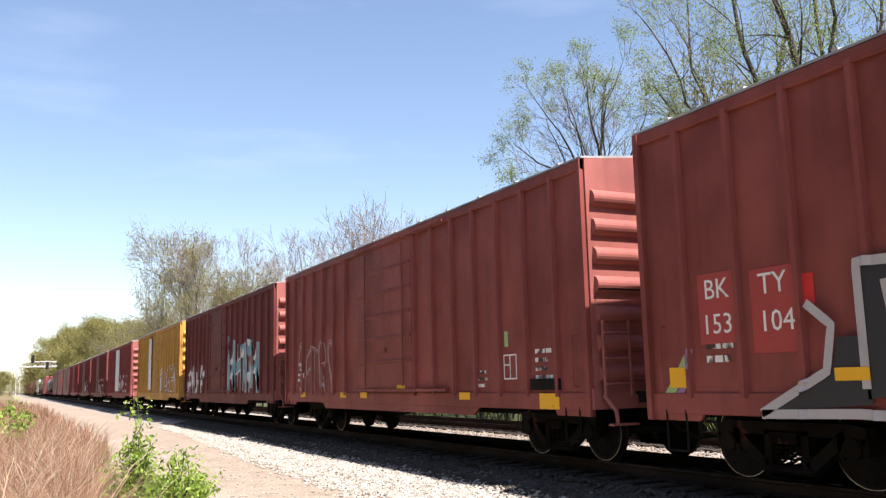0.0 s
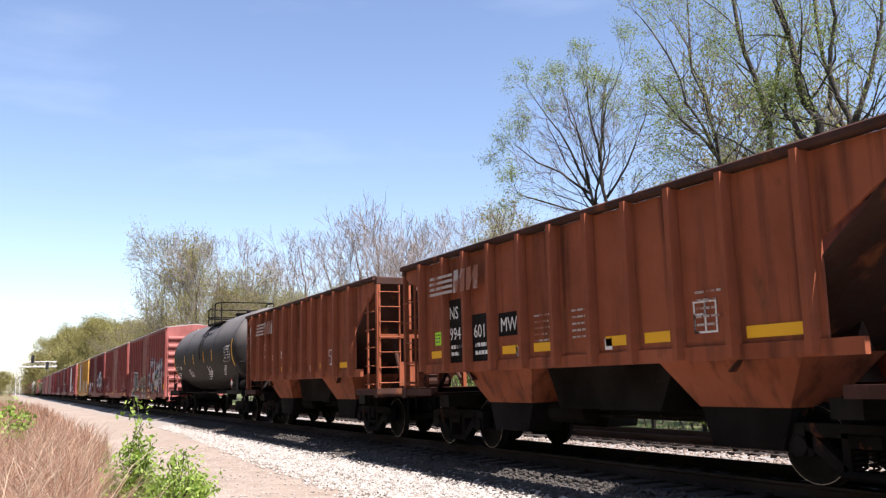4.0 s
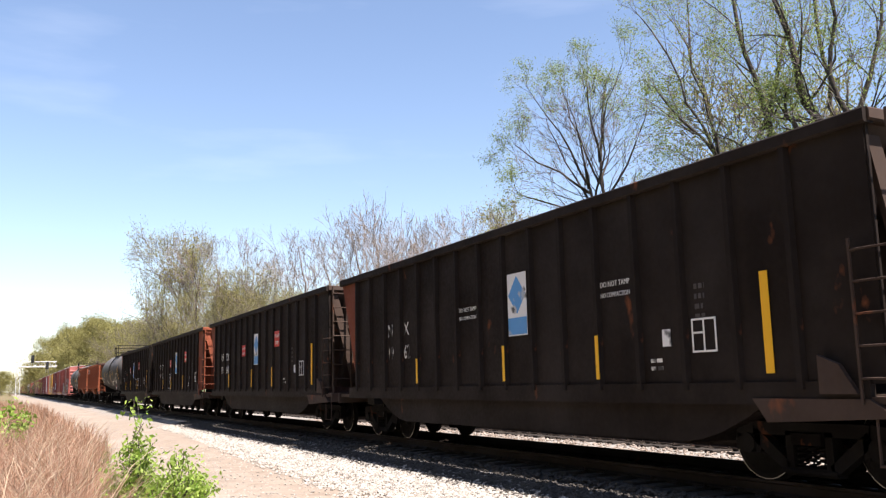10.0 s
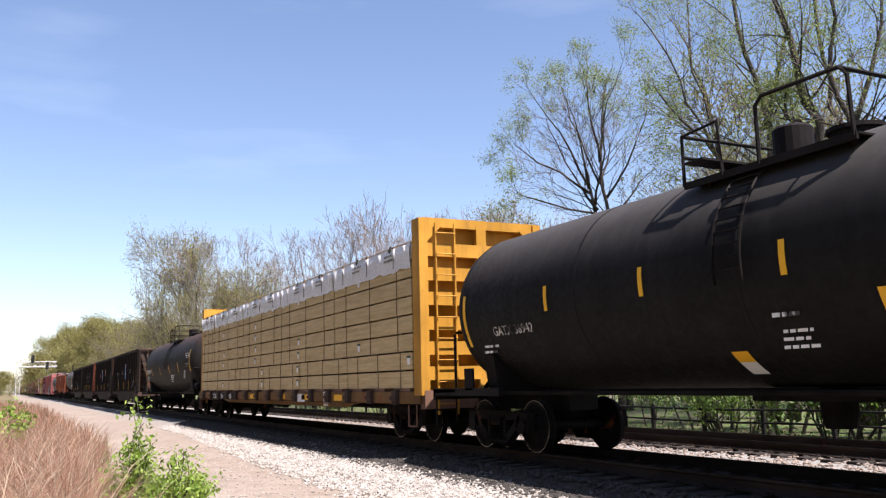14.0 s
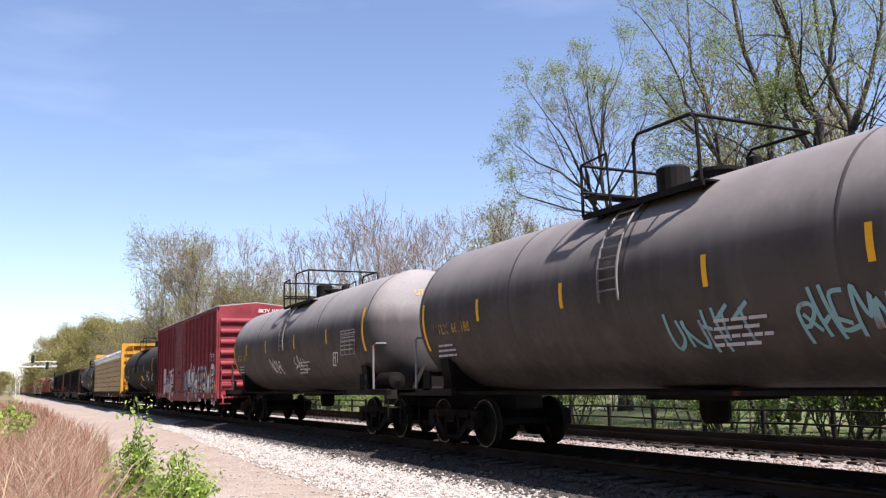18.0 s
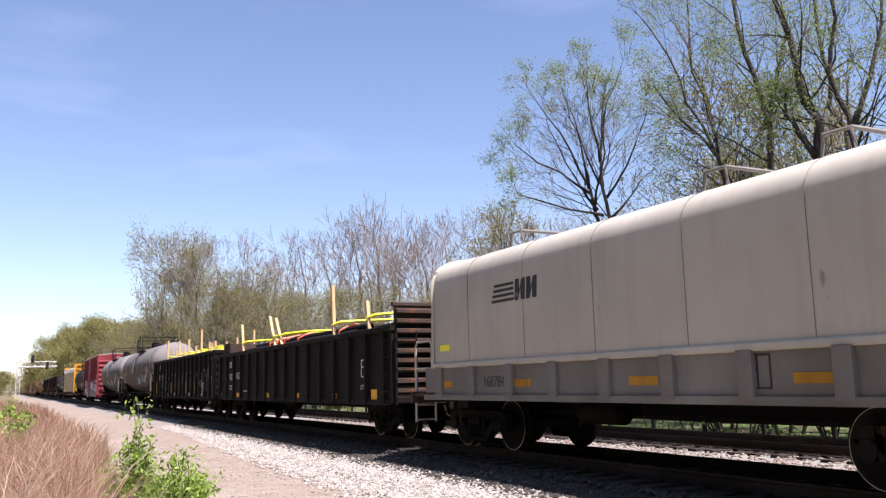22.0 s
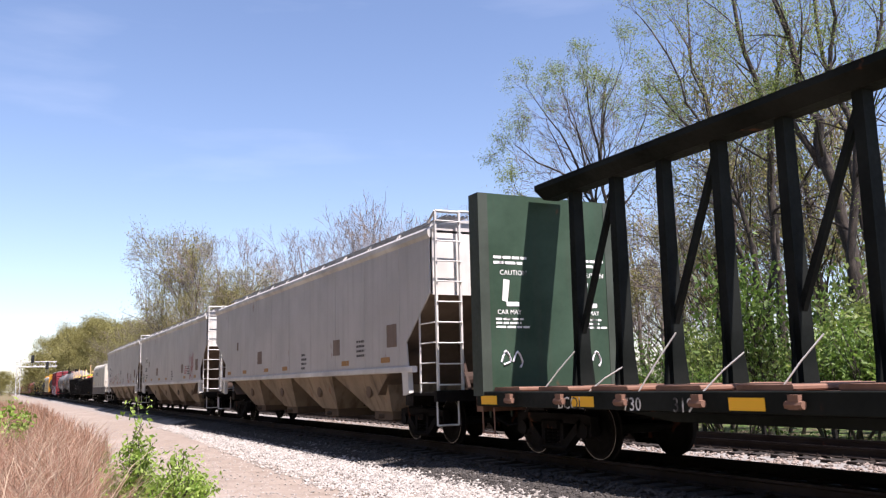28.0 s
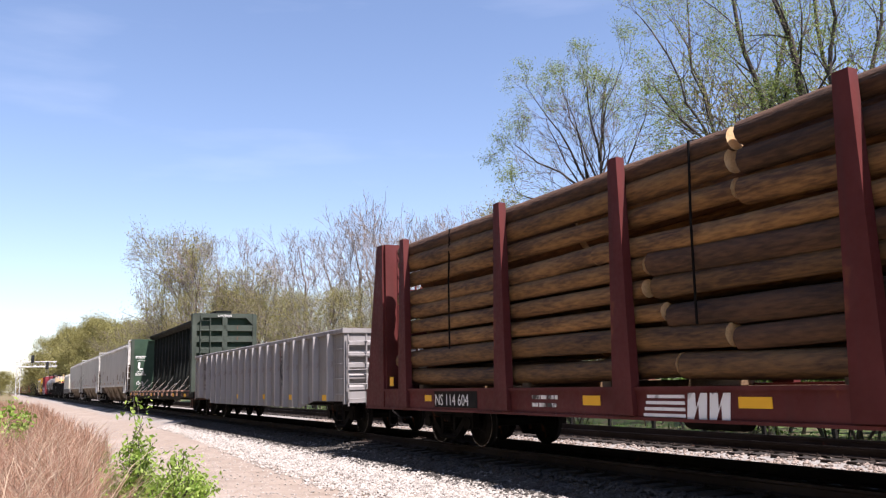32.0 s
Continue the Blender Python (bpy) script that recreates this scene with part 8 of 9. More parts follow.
    for pts in ([(5.75, 0.86), (4.9, 1.25), (4.8, 1.62), (4.55, 1.62), (4.45, 0.95)], [(4.5, 1.0), (4.5, 2.35), (2.75, 2.25), (2.75, 1.2)], [(2.7, 1.25), (2.1, 1.55), (2.3, 0.95)]):
        m.add([(surf(y, z) - 0.075, y, z) for y, z in pts], [tuple(range(len(pts)))])
    part("graffiti", m, M["gblack"], car)
    m = Mesh()
    for pts in ([(5.85, 0.83), (4.6, 0.86), (3.2, 0.80), (1.9, 0.85)], [(5.85, 0.84), (4.95, 1.28), (4.85, 1.75), (5.15, 2.0)], [(4.5, 1.1), (4.5, 2.35), (2.75, 2.28), (2.78, 1.15)], [(4.2, 2.15), (4.1, 1.4), (3.85, 1.35), (3.8, 2.1)],
                [(3.6, 2.1), (3.55, 1.35)], [(3.3, 2.1), (3.0, 2.05)], [(3.3, 2.1), (3.3, 1.4), (3.0, 1.4)], [(3.3, 1.75), (3.05, 1.75)], [(2.7, 1.2), (2.05, 1.9), (2.2, 1.4)]):
        ribbon(m, pts, 0.10, surf, 0.012 + 0.07, sharp=True)
    part("graffiti", m, M["silver"], car)
    m = Mesh()
    for pts, in (([(7.5, 0.95), (7.2, 1.3), (7.05, 1.5)],),):
        ribbon(m, pts, 0.14, surf, 0.006)
    part("graffiti", m, M["ggreen"], car)
    m = Mesh()
    ribbon(m, [(7.45, 0.85), (7.1, 1.2), (7.0, 1.6)], 0.10, surf, 0.01)
    part("graffiti", m, M["gpurple"], car)
    graffiti(car, "DGERPAS".replace("D", "O").replace("G", "C"), 1.3, 0.72, 1.9, 0.2, [(0.03, "gwhite", 0.03)], lambda y, z: XB, seed=4)
    graffiti(car, "ORNES", -6.55, 1.85, 1.1, 0.34, [(0.045, "gwhite", 0.006)], surf, seed=14)
    for y, z, w in ((4.65, 1.25, 0.4), (2.4, 1.25, 0.42), (0.55, 1.2, 0.42), (-2.1, 1.18, 0.4), (-4.7, 1.3, 0.42)):
        stripe(car, y, z, XB - 0.085, w, 0.13)
    stripe(car, -7.3, 1.35, XB - 0.02, 0.62, 0.30); stripe(car, 7.2, 1.25, XB - 0.02, 0.35, 0.25)
    stencil_box(car, -5.35, 1.4, XB - 0.08, 0.36)
    panel(car, -5.25, 1.86, XB - 0.08, 0.14, 0.16, "lime", "paint_mark", "small lime green tag")
    lettering(car, "BKTY 153", 0.20, (0.05, -7.87, 4.30), M["white"], REAR)
    part("end_placard", Mesh().box(-0.02, 0.55, -7.97, -7.94, 1.6, 2.15), M["mudbrown"], car, "brown end placard board")
    place(car, 9.05, -6.55)
    # crimson car with white letters
    car, ys, surf = boxcar(15.6, "crimson", "crimson steel boxcar with white graffiti along its sill", door=(0.06, 3.1))
    graffiti(car, "HNEH", 5.4, 0.9, 3.7, 1.15, [(0.40, "silver", 0.005), (0.22, "gwhite", 0.009), (0.07, "gblack", 0.013)], surf, gap=-0.12, jitter=0.14, seed=15)
    graffiti(car, "NANERHS", -0.9, 0.9, 6.5, 1.2, [(0.44, "gwhite", 0.005), (0.26, "gblue", 0.009), (0.09, "gblack", 0.013)], surf, gap=-0.12, jitter=0.14, seed=16)
    graffiti(car, "SEVS", -3.0, 1.0, 4.4, 0.9, [(0.11, "gorange", 0.017)], surf, gap=0.3, seed=19)
    graffiti(car, "ORS", -6.3, 2.35, 0.9, 0.3, [(0.04, "gwhite", 0.006)], surf, seed=20)
    stripe(car, -7.4, 1.3, XB - 0.03, 0.45, 0.2)
    stencil_box(car, -6.9, 1.75, XB - 0.02, 0.36)
    lettering(car, "BKTY 155", 0.20, (0.05, -7.87, 4.30), M["white"], REAR)
    place(car, -194.2, -209.8)


def tanks():
    rows = ((-7.75, -23.3, "tankdustylit", "black tank car with a dusty grey top, painted paler as if sunlit", 0), (-51.5, -66.9, "tankdustylit", "black tank car with a rust-stained belt", 0),
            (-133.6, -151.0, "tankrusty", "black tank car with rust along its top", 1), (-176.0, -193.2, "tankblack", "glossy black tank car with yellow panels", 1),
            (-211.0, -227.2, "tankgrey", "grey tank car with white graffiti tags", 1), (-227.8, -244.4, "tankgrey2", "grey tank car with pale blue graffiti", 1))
    for i, (f, r, body, lab, cage) in enumerate(rows):
        car, surf, (R, zc, k) = tank_car(f - r, body, lab, trim="black" if i < 4 else "trimgrey", cages=cage, yc=(-1.55, -1.65, -1.25, -0.2, -0.35, 0.0)[i], rail=(0.5, 0.5, 0.42, 0.45, 0.6, 0.6)[i], R=1.49 if i > 1 else 1.56, zc=2.58 if i > 1 else 2.74)
        L = f - r
        marks = {2: ((4.85, 0.5), (1.87, 0.5), (-1.23, 0.6), (-4.0, 0.6)), 3: ((4.45, 0.5), (2.1, 0.5), (-0.34, 0.5), (-3.1, 0.6)), 4: ((4.9, 0.5), (2.3, 0.5), (-0.94, 0.5), (-3.91, 0.5)), 5: ((4.6, 0.5), (1.9, 0.5), (-1.23, 0.5), (-3.55, 0.5))}.get(i, ((0.55, 0.55), (0.22, 0.55), (-0.14, 0.62), (-0.40, 0.62)))
        for y, h in marks:
            on_shell(car, y * k if i < 2 else y, 2.05 if i == 2 else 2.35, surf, 0.09, h * 0.8, "yellow", "reflective_strip")
        on_shell(car, -k + (0.8 if i == 3 else 0.22), 2.05, surf, 0.13, 1.05, "yellow", "reflective_strip")
        on_shell(car, k - 0.12, 1.9, surf, 0.10, 0.95, "yellow", "reflective_strip")
        ink = "whitewrn" if i < 4 else "yellow"
        shell = (R, zc, k)
        if i in (0, 1):
            head_text(car, "GATX 2160" + ("88" if i == 0 else "94"), 0.19, -0.35, 3.32, shell, M["white"])
            on_head(bars(car, 0.0, 3.22, -0.25, 0.75, 0.24, 2, M["whitewrn"], "rear", 0.35), shell)
            shell_text(car, "GATX 2160" + ("88" if i == 0 else "94"), 0.26, k - 0.35, 2.15, surf, "whitewrn")
            placard(car, -k + 0.10, 1.42, -1.56)
        elif i == 2:
            shell_text(car, "TILX 252157", 0.36, 7.12, 2.15, surf, "white")
            head_text(car, "TILX 252157", 0.20, -0.45, 3.1, shell, M["white"])
            on_head(bars(car, 0.0, 2.98, -0.2, 0.8, 0.24, 2, M["whitewrn"], "rear", 0.35), shell)
        elif i == 3:
            shell_text(car, "GATX 36942", 0.24, 6.25, 2.05, surf, "whitewrn")
            notice = on_shell(car, -1.72, 1.80, surf, 0.60, 0.30, "yellow", "notice_panel")
            bars(notice, -1.50, 2.04, surf(0, 1.84) - 0.012, 0.45, 0.22, 3, M["ttxdirty"], gap=0.4)
            on_shell(car, 0.80, 1.42, surf, 0.27, 0.13, "yellow", "notice_panel"); on_shell(car, 0.80, 1.27, surf, 0.27, 0.15, "sign_white", "notice_panel")
            bars(car, -0.02, 1.95, surf(0, 1.95) - 0.012, 0.52, 0.10, 1, M["whitewrn"]); bars(car, -0.06, 1.85, surf(0, 1.75) - 0.012, 0.52, 0.36, 4, M["white"], gap=0.42)
            bars(car, -2.98, 1.94, surf(0, 1.66) - 0.012, 0.50, 0.32, 4, M["whitewrn"], gap=0.25)
            shell_text(car, "FRA AIP", 0.17, -3.82, 2.0, surf, "white", 0.75); shell_text(car, "SR 8754", 0.17, -3.80, 1.80, surf, "white", 0.75)
            head_text(car, "GATX 36942", 0.20, -0.45, 3.1, shell, M["white"])
        else:
            shell_text(car, "UTLX  6691" if i == 4 else "UTLX  669188", 0.28, k - 0.55, 2.2, surf, "fadeyellow", 0.9)
            head_text(car, "UTLX  6691", 0.20, -0.45, 3.35, shell, M["fadeyellow"])
            on_head(bars(car, 0.0, 3.22, -0.3, 0.7, 0.22, 2, M["fadeyellow"], "rear", 0.35), shell)
        for a, (z, w, n) in enumerate(((2.0, 0.8, 3), (1.95, 1.0, 4), (2.55, 1.1, 5))) if i != 3 else ((0, (1.9, 0.7, 2)),):
            y = (k - 0.6, -1.4 if i == 2 else -1.2, -k + (1.4 if i == 0 else 1.28 if i == 2 else 1.7))[a]
            z = z if a < 2 else (2.83 if i in (0, 2) else 2.55)
            x = surf(0, z - 0.2) - 0.02
            bars(car, y, z, min(surf(0, z), surf(0, z - n * 0.1)) - 0.01, w, n * 0.1, n, M["whitewrn" if i < 4 else "silver"], gap=0.42 if a < 2 else 0.25)
        if i != 1:
            # ruled data table near the rear
            yt, zt = {0: (-k + 1.45, 2.25), 2: (-k + 1.35, 2.3), 3: (-4.38, 1.72)}.get(i, (-k + 1.75, 2.0))
            xt = min(surf(0, zt), surf(0, zt + 0.62)) - 0.012
            tb = Mesh().box(xt - 0.004, xt, yt - 1.0, yt, zt + 0.60, zt + 0.62)
            for zz in (0.0, 0.12, 0.24, 0.36, 0.48):
                tb.box(xt - 0.004, xt, yt - 1.0, yt, zt + zz, zt + zz + 0.012)
            for yy in (0.0, 0.33, 0.66, 1.0):
                tb.box(xt - 0.0045, xt, yt - yy - 0.012, yt - yy, zt, zt + 0.62)
            part("data_table", tb, M["whitewrn" if i < 4 else "silver"], car)
        stencil_box(car, -k + (2.55 if i > 3 else 1.3 if i == 3 else 1.9), 1.75, surf(0, 2.11) - 0.006, 0.36)
        tags = {0: ("RNAS", "NSA", 0.03, "gwhite"), 1: ("MEST", "SHEN", 0.03, "gwhite"), 2: ("", "", 0.05, "gwhite"), 3: ("", "", 0.03, "gwhite"), 4: ("NESAR", "SAU", 0.035, "gwhite"), 5: ("UNHTT", "RHEMNO", 0.05, "gcyan")}[i]
        tz, tw, th = (1.78, 0.75, 0.32) if i < 4 else ((1.7, 1.05, 0.36) if i == 4 else (1.62, 1.45, 0.42))
        ty = {0: (3.1, -1.3), 1: (2.5, -2.6), 4: (2.0, -0.52), 5: (-0.35, -2.45)}.get(i, (1.2, -2.2))
        if tags[0]:
            graffiti(car, "".join(c if c in GLYPHS else "T" for c in tags[0]), ty[0], tz, tw, th, [(tags[2], tags[3], 0.012)], surf, seed=30 + i, jitter=0.25)
        if tags[1]:
            graffiti(car, "".join(c if c in GLYPHS else "T" for c in tags[1]), ty[1], tz + 0.05, tw, th, [(tags[2], tags[3], 0.012)], surf, seed=40 + i, jitter=0.25)
        if i == 1:
            m = Mesh().lathe([(-0.32, R + 0.004), (0.32, R + 0.004)], "y", 56)
            m.f = [q for q in m.f if len(q) == 4]
            part("stain_band", m, M["stain"], car, "rust and spill stain round the belt", at=(0, -0.35, zc), smooth=True)
        place(car, f, r)


def orange_hoppers():
    for i, (f, r) in enumerate(((-24.2, -36.4), (-38.0, -50.2))):
        car, surf, ys = orange_hopper(f - r, "rusty orange open-top hopper car with ladders")
        X, o = -1.524, (-0.2, 0.0)[i]
        logo_bars(car, 4.6 + o, 2.92, X - 0.15, 2.1, 0.42, "logofade")
        for j, (s, y) in enumerate((("NS", 4.02 + o), ("994", 4.02 + o), ("811" if i == 0 else "601", 3.05 + o), ("MW", 2.08 + o))):
            if j:
                panel(car, y + 0.02, (2.4, 1.62, 1.62, 2.02)[j], X, 0.74, (0.36, 1.2, 0.85, 0.40)[j], "black" if i else "orange", "number_patch")
            lettering(car, s, 0.34, (X - 0.006, y - 0.04, (2.45, 2.05, 2.05, 2.1)[j]), M["white"], squeeze=0.9)
        panel(car, 4.62 + o, 1.98, X, 0.30, 0.26, "lime", "inspection_label", "lime green label"); bars(car, 4.58 + o, 2.2, X - 0.004, 0.22, 0.2, 3, M["black_ink"])
        stripe(car, 4.5 + o, 1.8, X, 0.6, 0.14); bars(car, 3.92 + o, 1.95, X - 0.006, 0.5, 0.26, 2, M["whitewrn"])
        bars(car, 2.96 + o, 1.95, X - 0.006, 0.6, 0.28, 2, M["whitewrn"])
        for y in (1.75, 0.75, -1.15, -2.0):
            stripe(car, y + o, 1.78, X, 0.5, 0.14)
        stripe(car, -3.95, 1.75, X, 0.8, 0.14)
        for y in (1.55, -0.88):
            panel(car, y + o, 1.66, X, 0.16, 0.16, "sign_white", "notice")
        for y in (0.95, -0.1, -2.75):
            bars(car, y + o, 2.3, X - 0.006, 0.5, 0.5, 5, M["logofade"], gap=0.3)
        stencil_box(car, -2.7, 1.78, X, 0.4, "whitewrn")
        lettering(car, "9948" if i == 0 else "9946", 0.17, (0.55, -(f - r) / 2 - 0.08, 3.57), M["white"], REAR)
        place(car, f, r)
        # a patch-board and the brake wheel side clutter
        part("end_board", Mesh().box(-1.02, -0.55, -(f - r) / 2 - 0.12, -(f - r) / 2 - 0.09, 1.2, 1.75), M["orange"], car)


def soot_hoppers():
    rows = ((-68.0, -83.0, "rustend", "sootbrown", "UF", "TX", "190", "49"), (-83.8, -98.7, "sootbrown", "rustend", "UF", "TX", "190", "60"),
            (-100.4, -115.5, "rustend", "mudbrown", "UF", "TX", "19", "041"), (-116.6, -131.9, "rustend", "mudbrown", "N", "X", "19", "62"))
    for i, (f, r, fr, re, a, b, c, d) in enumerate(rows):
        car, surf, ys = soot_hopper(f - r, "soot-black open hopper car with rusty sloping ends", fr, re)
        X, d0 = -1.525, (0.0, -0.9, -0.3, -1.0)[i]
        ink = M["white" if i == 2 else "whitewrn"]

        def bay(y):
            """Front edge of the clear sheet in the bay that holds y."""
            return min(p for p in ys + [(f - r) / 2 - 1.0] if p > y) - 0.10
        for wa, wb, z, sz, sq in ((a, b, 2.28, 0.40, 0.95), (c, d, 1.78, 0.42, 0.78)):
            lettering(car, wa, sz, (X - 0.004, bay(5.1 + d0), z), ink, squeeze=sq)
            lettering(car, wb, sz, (X - 0.004, bay(5.1 + d0 - 0.87), z), ink, squeeze=sq)
        if i < 3:
            for y, sz in ((bay(1.7 + d0) - 0.05, 0.46), (bay(-2.4 + d0) - 0.02, 0.58)):
                zb = 2.35 if sz < 0.5 else 2.5
                sg = panel(car, y, zb, X - 0.02, sz, sz * 0.85, "sign_red", "notice", "red notice board with white words")
                lettering(sg, "DO NOT", sz * 0.26, (X - 0.03, y - 0.04, zb + sz * 0.5), M["white"], squeeze=0.92)
                lettering(sg, "TAMP", sz * 0.28, (X - 0.03, y - 0.10, zb + sz * 0.12), M["white"], squeeze=0.95)
        else:
            for y in (1.55, -3.19):
                q = bay(y - 0.3) + 0.04
                lettering(car, "DO NOT TAMP", 0.11, (X - 0.004, q, 2.55), M["white"], squeeze=0.88)
                lettering(car, "NO COMPACTION", 0.095, (X - 0.004, q, 2.40), M["white"], squeeze=0.82)
        e0 = bay(0.0 + d0 - (0.12 if i == 3 else 0)) - 0.30
        sg = panel(car, 0.27 + e0, 2.0, X - 0.02, 0.60, 1.05, "sign_white", "emblem_board", "white board with a blue diamond")
        part("emblem", Mesh().prism([(0.24 + e0, 2.68), (-0.03 + e0, 3.0), (-0.30 + e0, 2.68), (-0.03 + e0, 2.36)], "x", X - 0.03, X - 0.022).box(X - 0.03, X - 0.022, -0.32 + e0, 0.26 + e0, 2.02, 2.30), M["sign_blue"], sg)
        for y, z, h in ((3.35, 1.25, 0.5), (0.45, 1.25, 0.6), (-2.6, 1.25, 0.62)):
            stripe(car, bay(y + d0) + 0.10, z + h / 2, X - 0.072, 0.075, h)
        if i != 1:
            stripe(car, -(f - r) / 2 + 1.45, 1.85, X - 0.01, 0.12, 1.15)
        stencil_box(car, bay(-5.2 + 0.45 * d0) - 0.02, 1.55, X - 0.004, 0.42)
        panel(car, bay(-4.3 + 0.3 * d0) - 0.35, 1.65, X - 0.002, 0.16, 0.22, "sign_white", "inspection_label")
        bars(car, bay(-3.9 + d0) - 0.1, 2.4, X, 0.2, 0.5, 4, M["tankgrey2"]); bars(car, bay(-3.2 + d0) - 0.1, 1.5, X, 0.3, 0.2, 2, M["whitewrn"])
        if i == 1:
            graffiti(car, "SARS", 1.35, 1.55, 0.8, 0.45, [(0.03, "gwhite", 0.006)], surf, gap=-0.1, seed=68, jitter=0.2)
            graffiti(car, "OSO", 1.3, 1.15, 0.6, 0.15, [(0.025, "gwhite", 0.006)], surf, gap=-0.1, seed=69, jitter=0.2)
        if i == 0:
            graffiti(car, "CRAP", 3.9, 1.75, 3.9, 0.62, [(0.025, "rustend", 0.006)], surf, gap=0.6, seed=60 + i, jitter=0.2)
            graffiti(car, "SNS", -1.2, 1.5, 1.3, 0.5, [(0.025, "gwhite", 0.006)], surf, seed=63 + i, jitter=0.16)
        # wind-blown rubbish of the load over the rim
        place(car, f, r)


def lumber_car():
    f, r = -152.2, -175.4
    L, yc = f - r, (f + r) / 2
    car, ys = centre_beam(L, "ttxdirty", "yellow centre-beam flatcar stacked with sawn lumber", "deckbrown", "ttxyellow", top=4.6, loaded=True)
    H = L / 2
    X = -1.515
    for s, y in (("TTZX", 8.68), ("856", 7.15), ("088", 5.75)):
        panel(car, y + 0.08, 0.80, X, 0.95, 0.26, "black", "number_patch")
        lettering(car, s, 0.26, (X - 0.006, y, 0.83), M["white"])
    for y in (9.2, 2.2, -1.5, -3.8, -6.6):
        stripe(car, y, 0.93, X, 0.6, 0.15)
    stencil_box(car, -5.5, 0.72, X - 0.01, 0.36)
    panel(car, -2.6, 0.80, X, 1.2, 0.22, "sign_white", "notice")
    place(car, f, r)
    rng = random.Random(8)
    cols, gap = 5, 0.07
    span = L - 0.75
    z = 1.15
    layers = [0.397] * 6 + [0.36, 0.365]
    for li, hgt in enumerate(layers):
        for side in (-1, 1):
            for ci in range(cols):
                # upper tiers begin with a short bundle at the front
                cuts = (0, 2.45, 7.45, 12.45, 17.45, span) if li > 1 else (0, 6.3, 10.35, 14.4, 18.45, span)
                y1 = H - 0.38 - cuts[ci]
                y0 = H - 0.38 - cuts[ci + 1] + gap
                x_out = 1.475 - rng.uniform(0.0, 0.02)
                m = Mesh()
                nb = 10
                step = (hgt - 0.04) / nb
                for k in range(nb):
                    dx = rng.uniform(0, 0.006)
                    cut = y0 + (y1 - y0) * rng.uniform(0.3, 0.7)
                    for a, b in ((y0 + rng.uniform(0, 0.015), cut - 0.002), (cut + 0.002, y1 - rng.uniform(0, 0.015))):
                        xs = sorted((side * 0.42, side * (x_out - dx)))
                        m.box(xs[0], xs[1], a, b, z + k * step + 0.001, z + (k + 1) * step - 0.001)
                top = li == len(layers) - 1
                bd = thing("lumber_bundle", "white plastic-wrapped bundle of pale sawn lumber" if top else "strapped bundle of pale yellow sawn lumber", "lumber bundle", "lumber on the centre-beam flatcar")
                tagged(part("lumber_core", m, M["board"], bd), kind="stuff")
                xo = side * (x_out + 0.004)
                for q in range(3):
                    ysr = y0 + (y1 - y0) * (0.16 + 0.33 * q)
                    part("strap", Mesh().box(xo - 0.004, xo + 0.004, ysr - 0.014, ysr + 0.014, z - 0.01, z + hgt - 0.03), M["stick"], bd)
                for q in (0.12, 0.5, 0.88):
                    ysr = y0 + (y1 - y0) * q
                    part("bearer", Mesh().box(min(side * 0.45, side * 1.46), max(side * 0.45, side * 1.46), ysr - 0.045, ysr + 0.045, z + hgt - 0.04, z + hgt - 0.001), M["stick"], bd) if not top else None
                if side < 0 and not top and rng.random() < (0.75, 0.1)[li > 1 and ci == 0]:
                    yl = (y1 - 1.9 if li > 1 else y1 - 4.35 if ci == 0 else y0 + 0.06) + rng.uniform(0, 0.1)
                    part("tag", Mesh().box(xo - 0.006, xo, yl, yl + 0.14, z + 0.10, z + 0.27), M["placard"], bd, "white paper tag")
                    part("tag_cap", Mesh().box(xo - 0.007, xo - 0.001, yl - 0.02, yl + 0.16, z + 0.24, z + 0.29), M["greenlit"], bd)
                if top:
                    w = Mesh()
                    nseg = 26
                    lo = [z - 0.17 + 0.10 * noise.noise(Vector((ci * 9 + q * 0.45, li, side))) for q in range(nseg + 1)]
                    prof = []
                    for q in range(nseg + 1):
                        yy = y1 - (y1 - y0) * q / nseg
                        bl = 0.015 + 0.02 * abs(noise.noise(Vector((ci * 7 + q * 0.9, 3, side))))
                        prof.append([(side * (x_out + bl), yy, lo[q]), (side * (x_out + bl * 1.6), yy, z + hgt * 0.55), (side * (x_out + 0.006), yy, z + hgt + 0.012), (side * 0.40, yy, z + hgt + 0.02 + 0.02 * noise.noise(Vector((q * 0.6, ci, 1))))])
                    vs = [p for row in prof for p in row]
                    w.add(vs, [(q * 4 + e, q * 4 + e + 1, q * 4 + e + 5, q * 4 + e + 4) for q in range(nseg) for e in range(3)])
                    w.add([(side * 0.4, y1, z + 0.03), (side * x_out, y1, z + 0.03), (side * x_out, y1, z + hgt), (side * 0.4, y1, z + hgt)], [(0, 1, 2, 3)])
                    w.add([(side * 0.4, y0, z + 0.03), (side * x_out, y0, z + 0.03), (side * x_out, y0, z + hgt), (side * 0.4, y0, z + hgt)], [(0, 1, 2, 3)])
                    wr = part("wrap", raw(w, "wrap", M["wrap"]), None, bd, "wrinkled white plastic wrap")
                    if side < 0:
                        for q in (0.3, 0.72):
                            yy = y1 - (y1 - y0) * q
                            bars(wr, yy, z + 0.24, -x_out - 0.05, 0.62, 0.20, 2, M["tankgrey"])
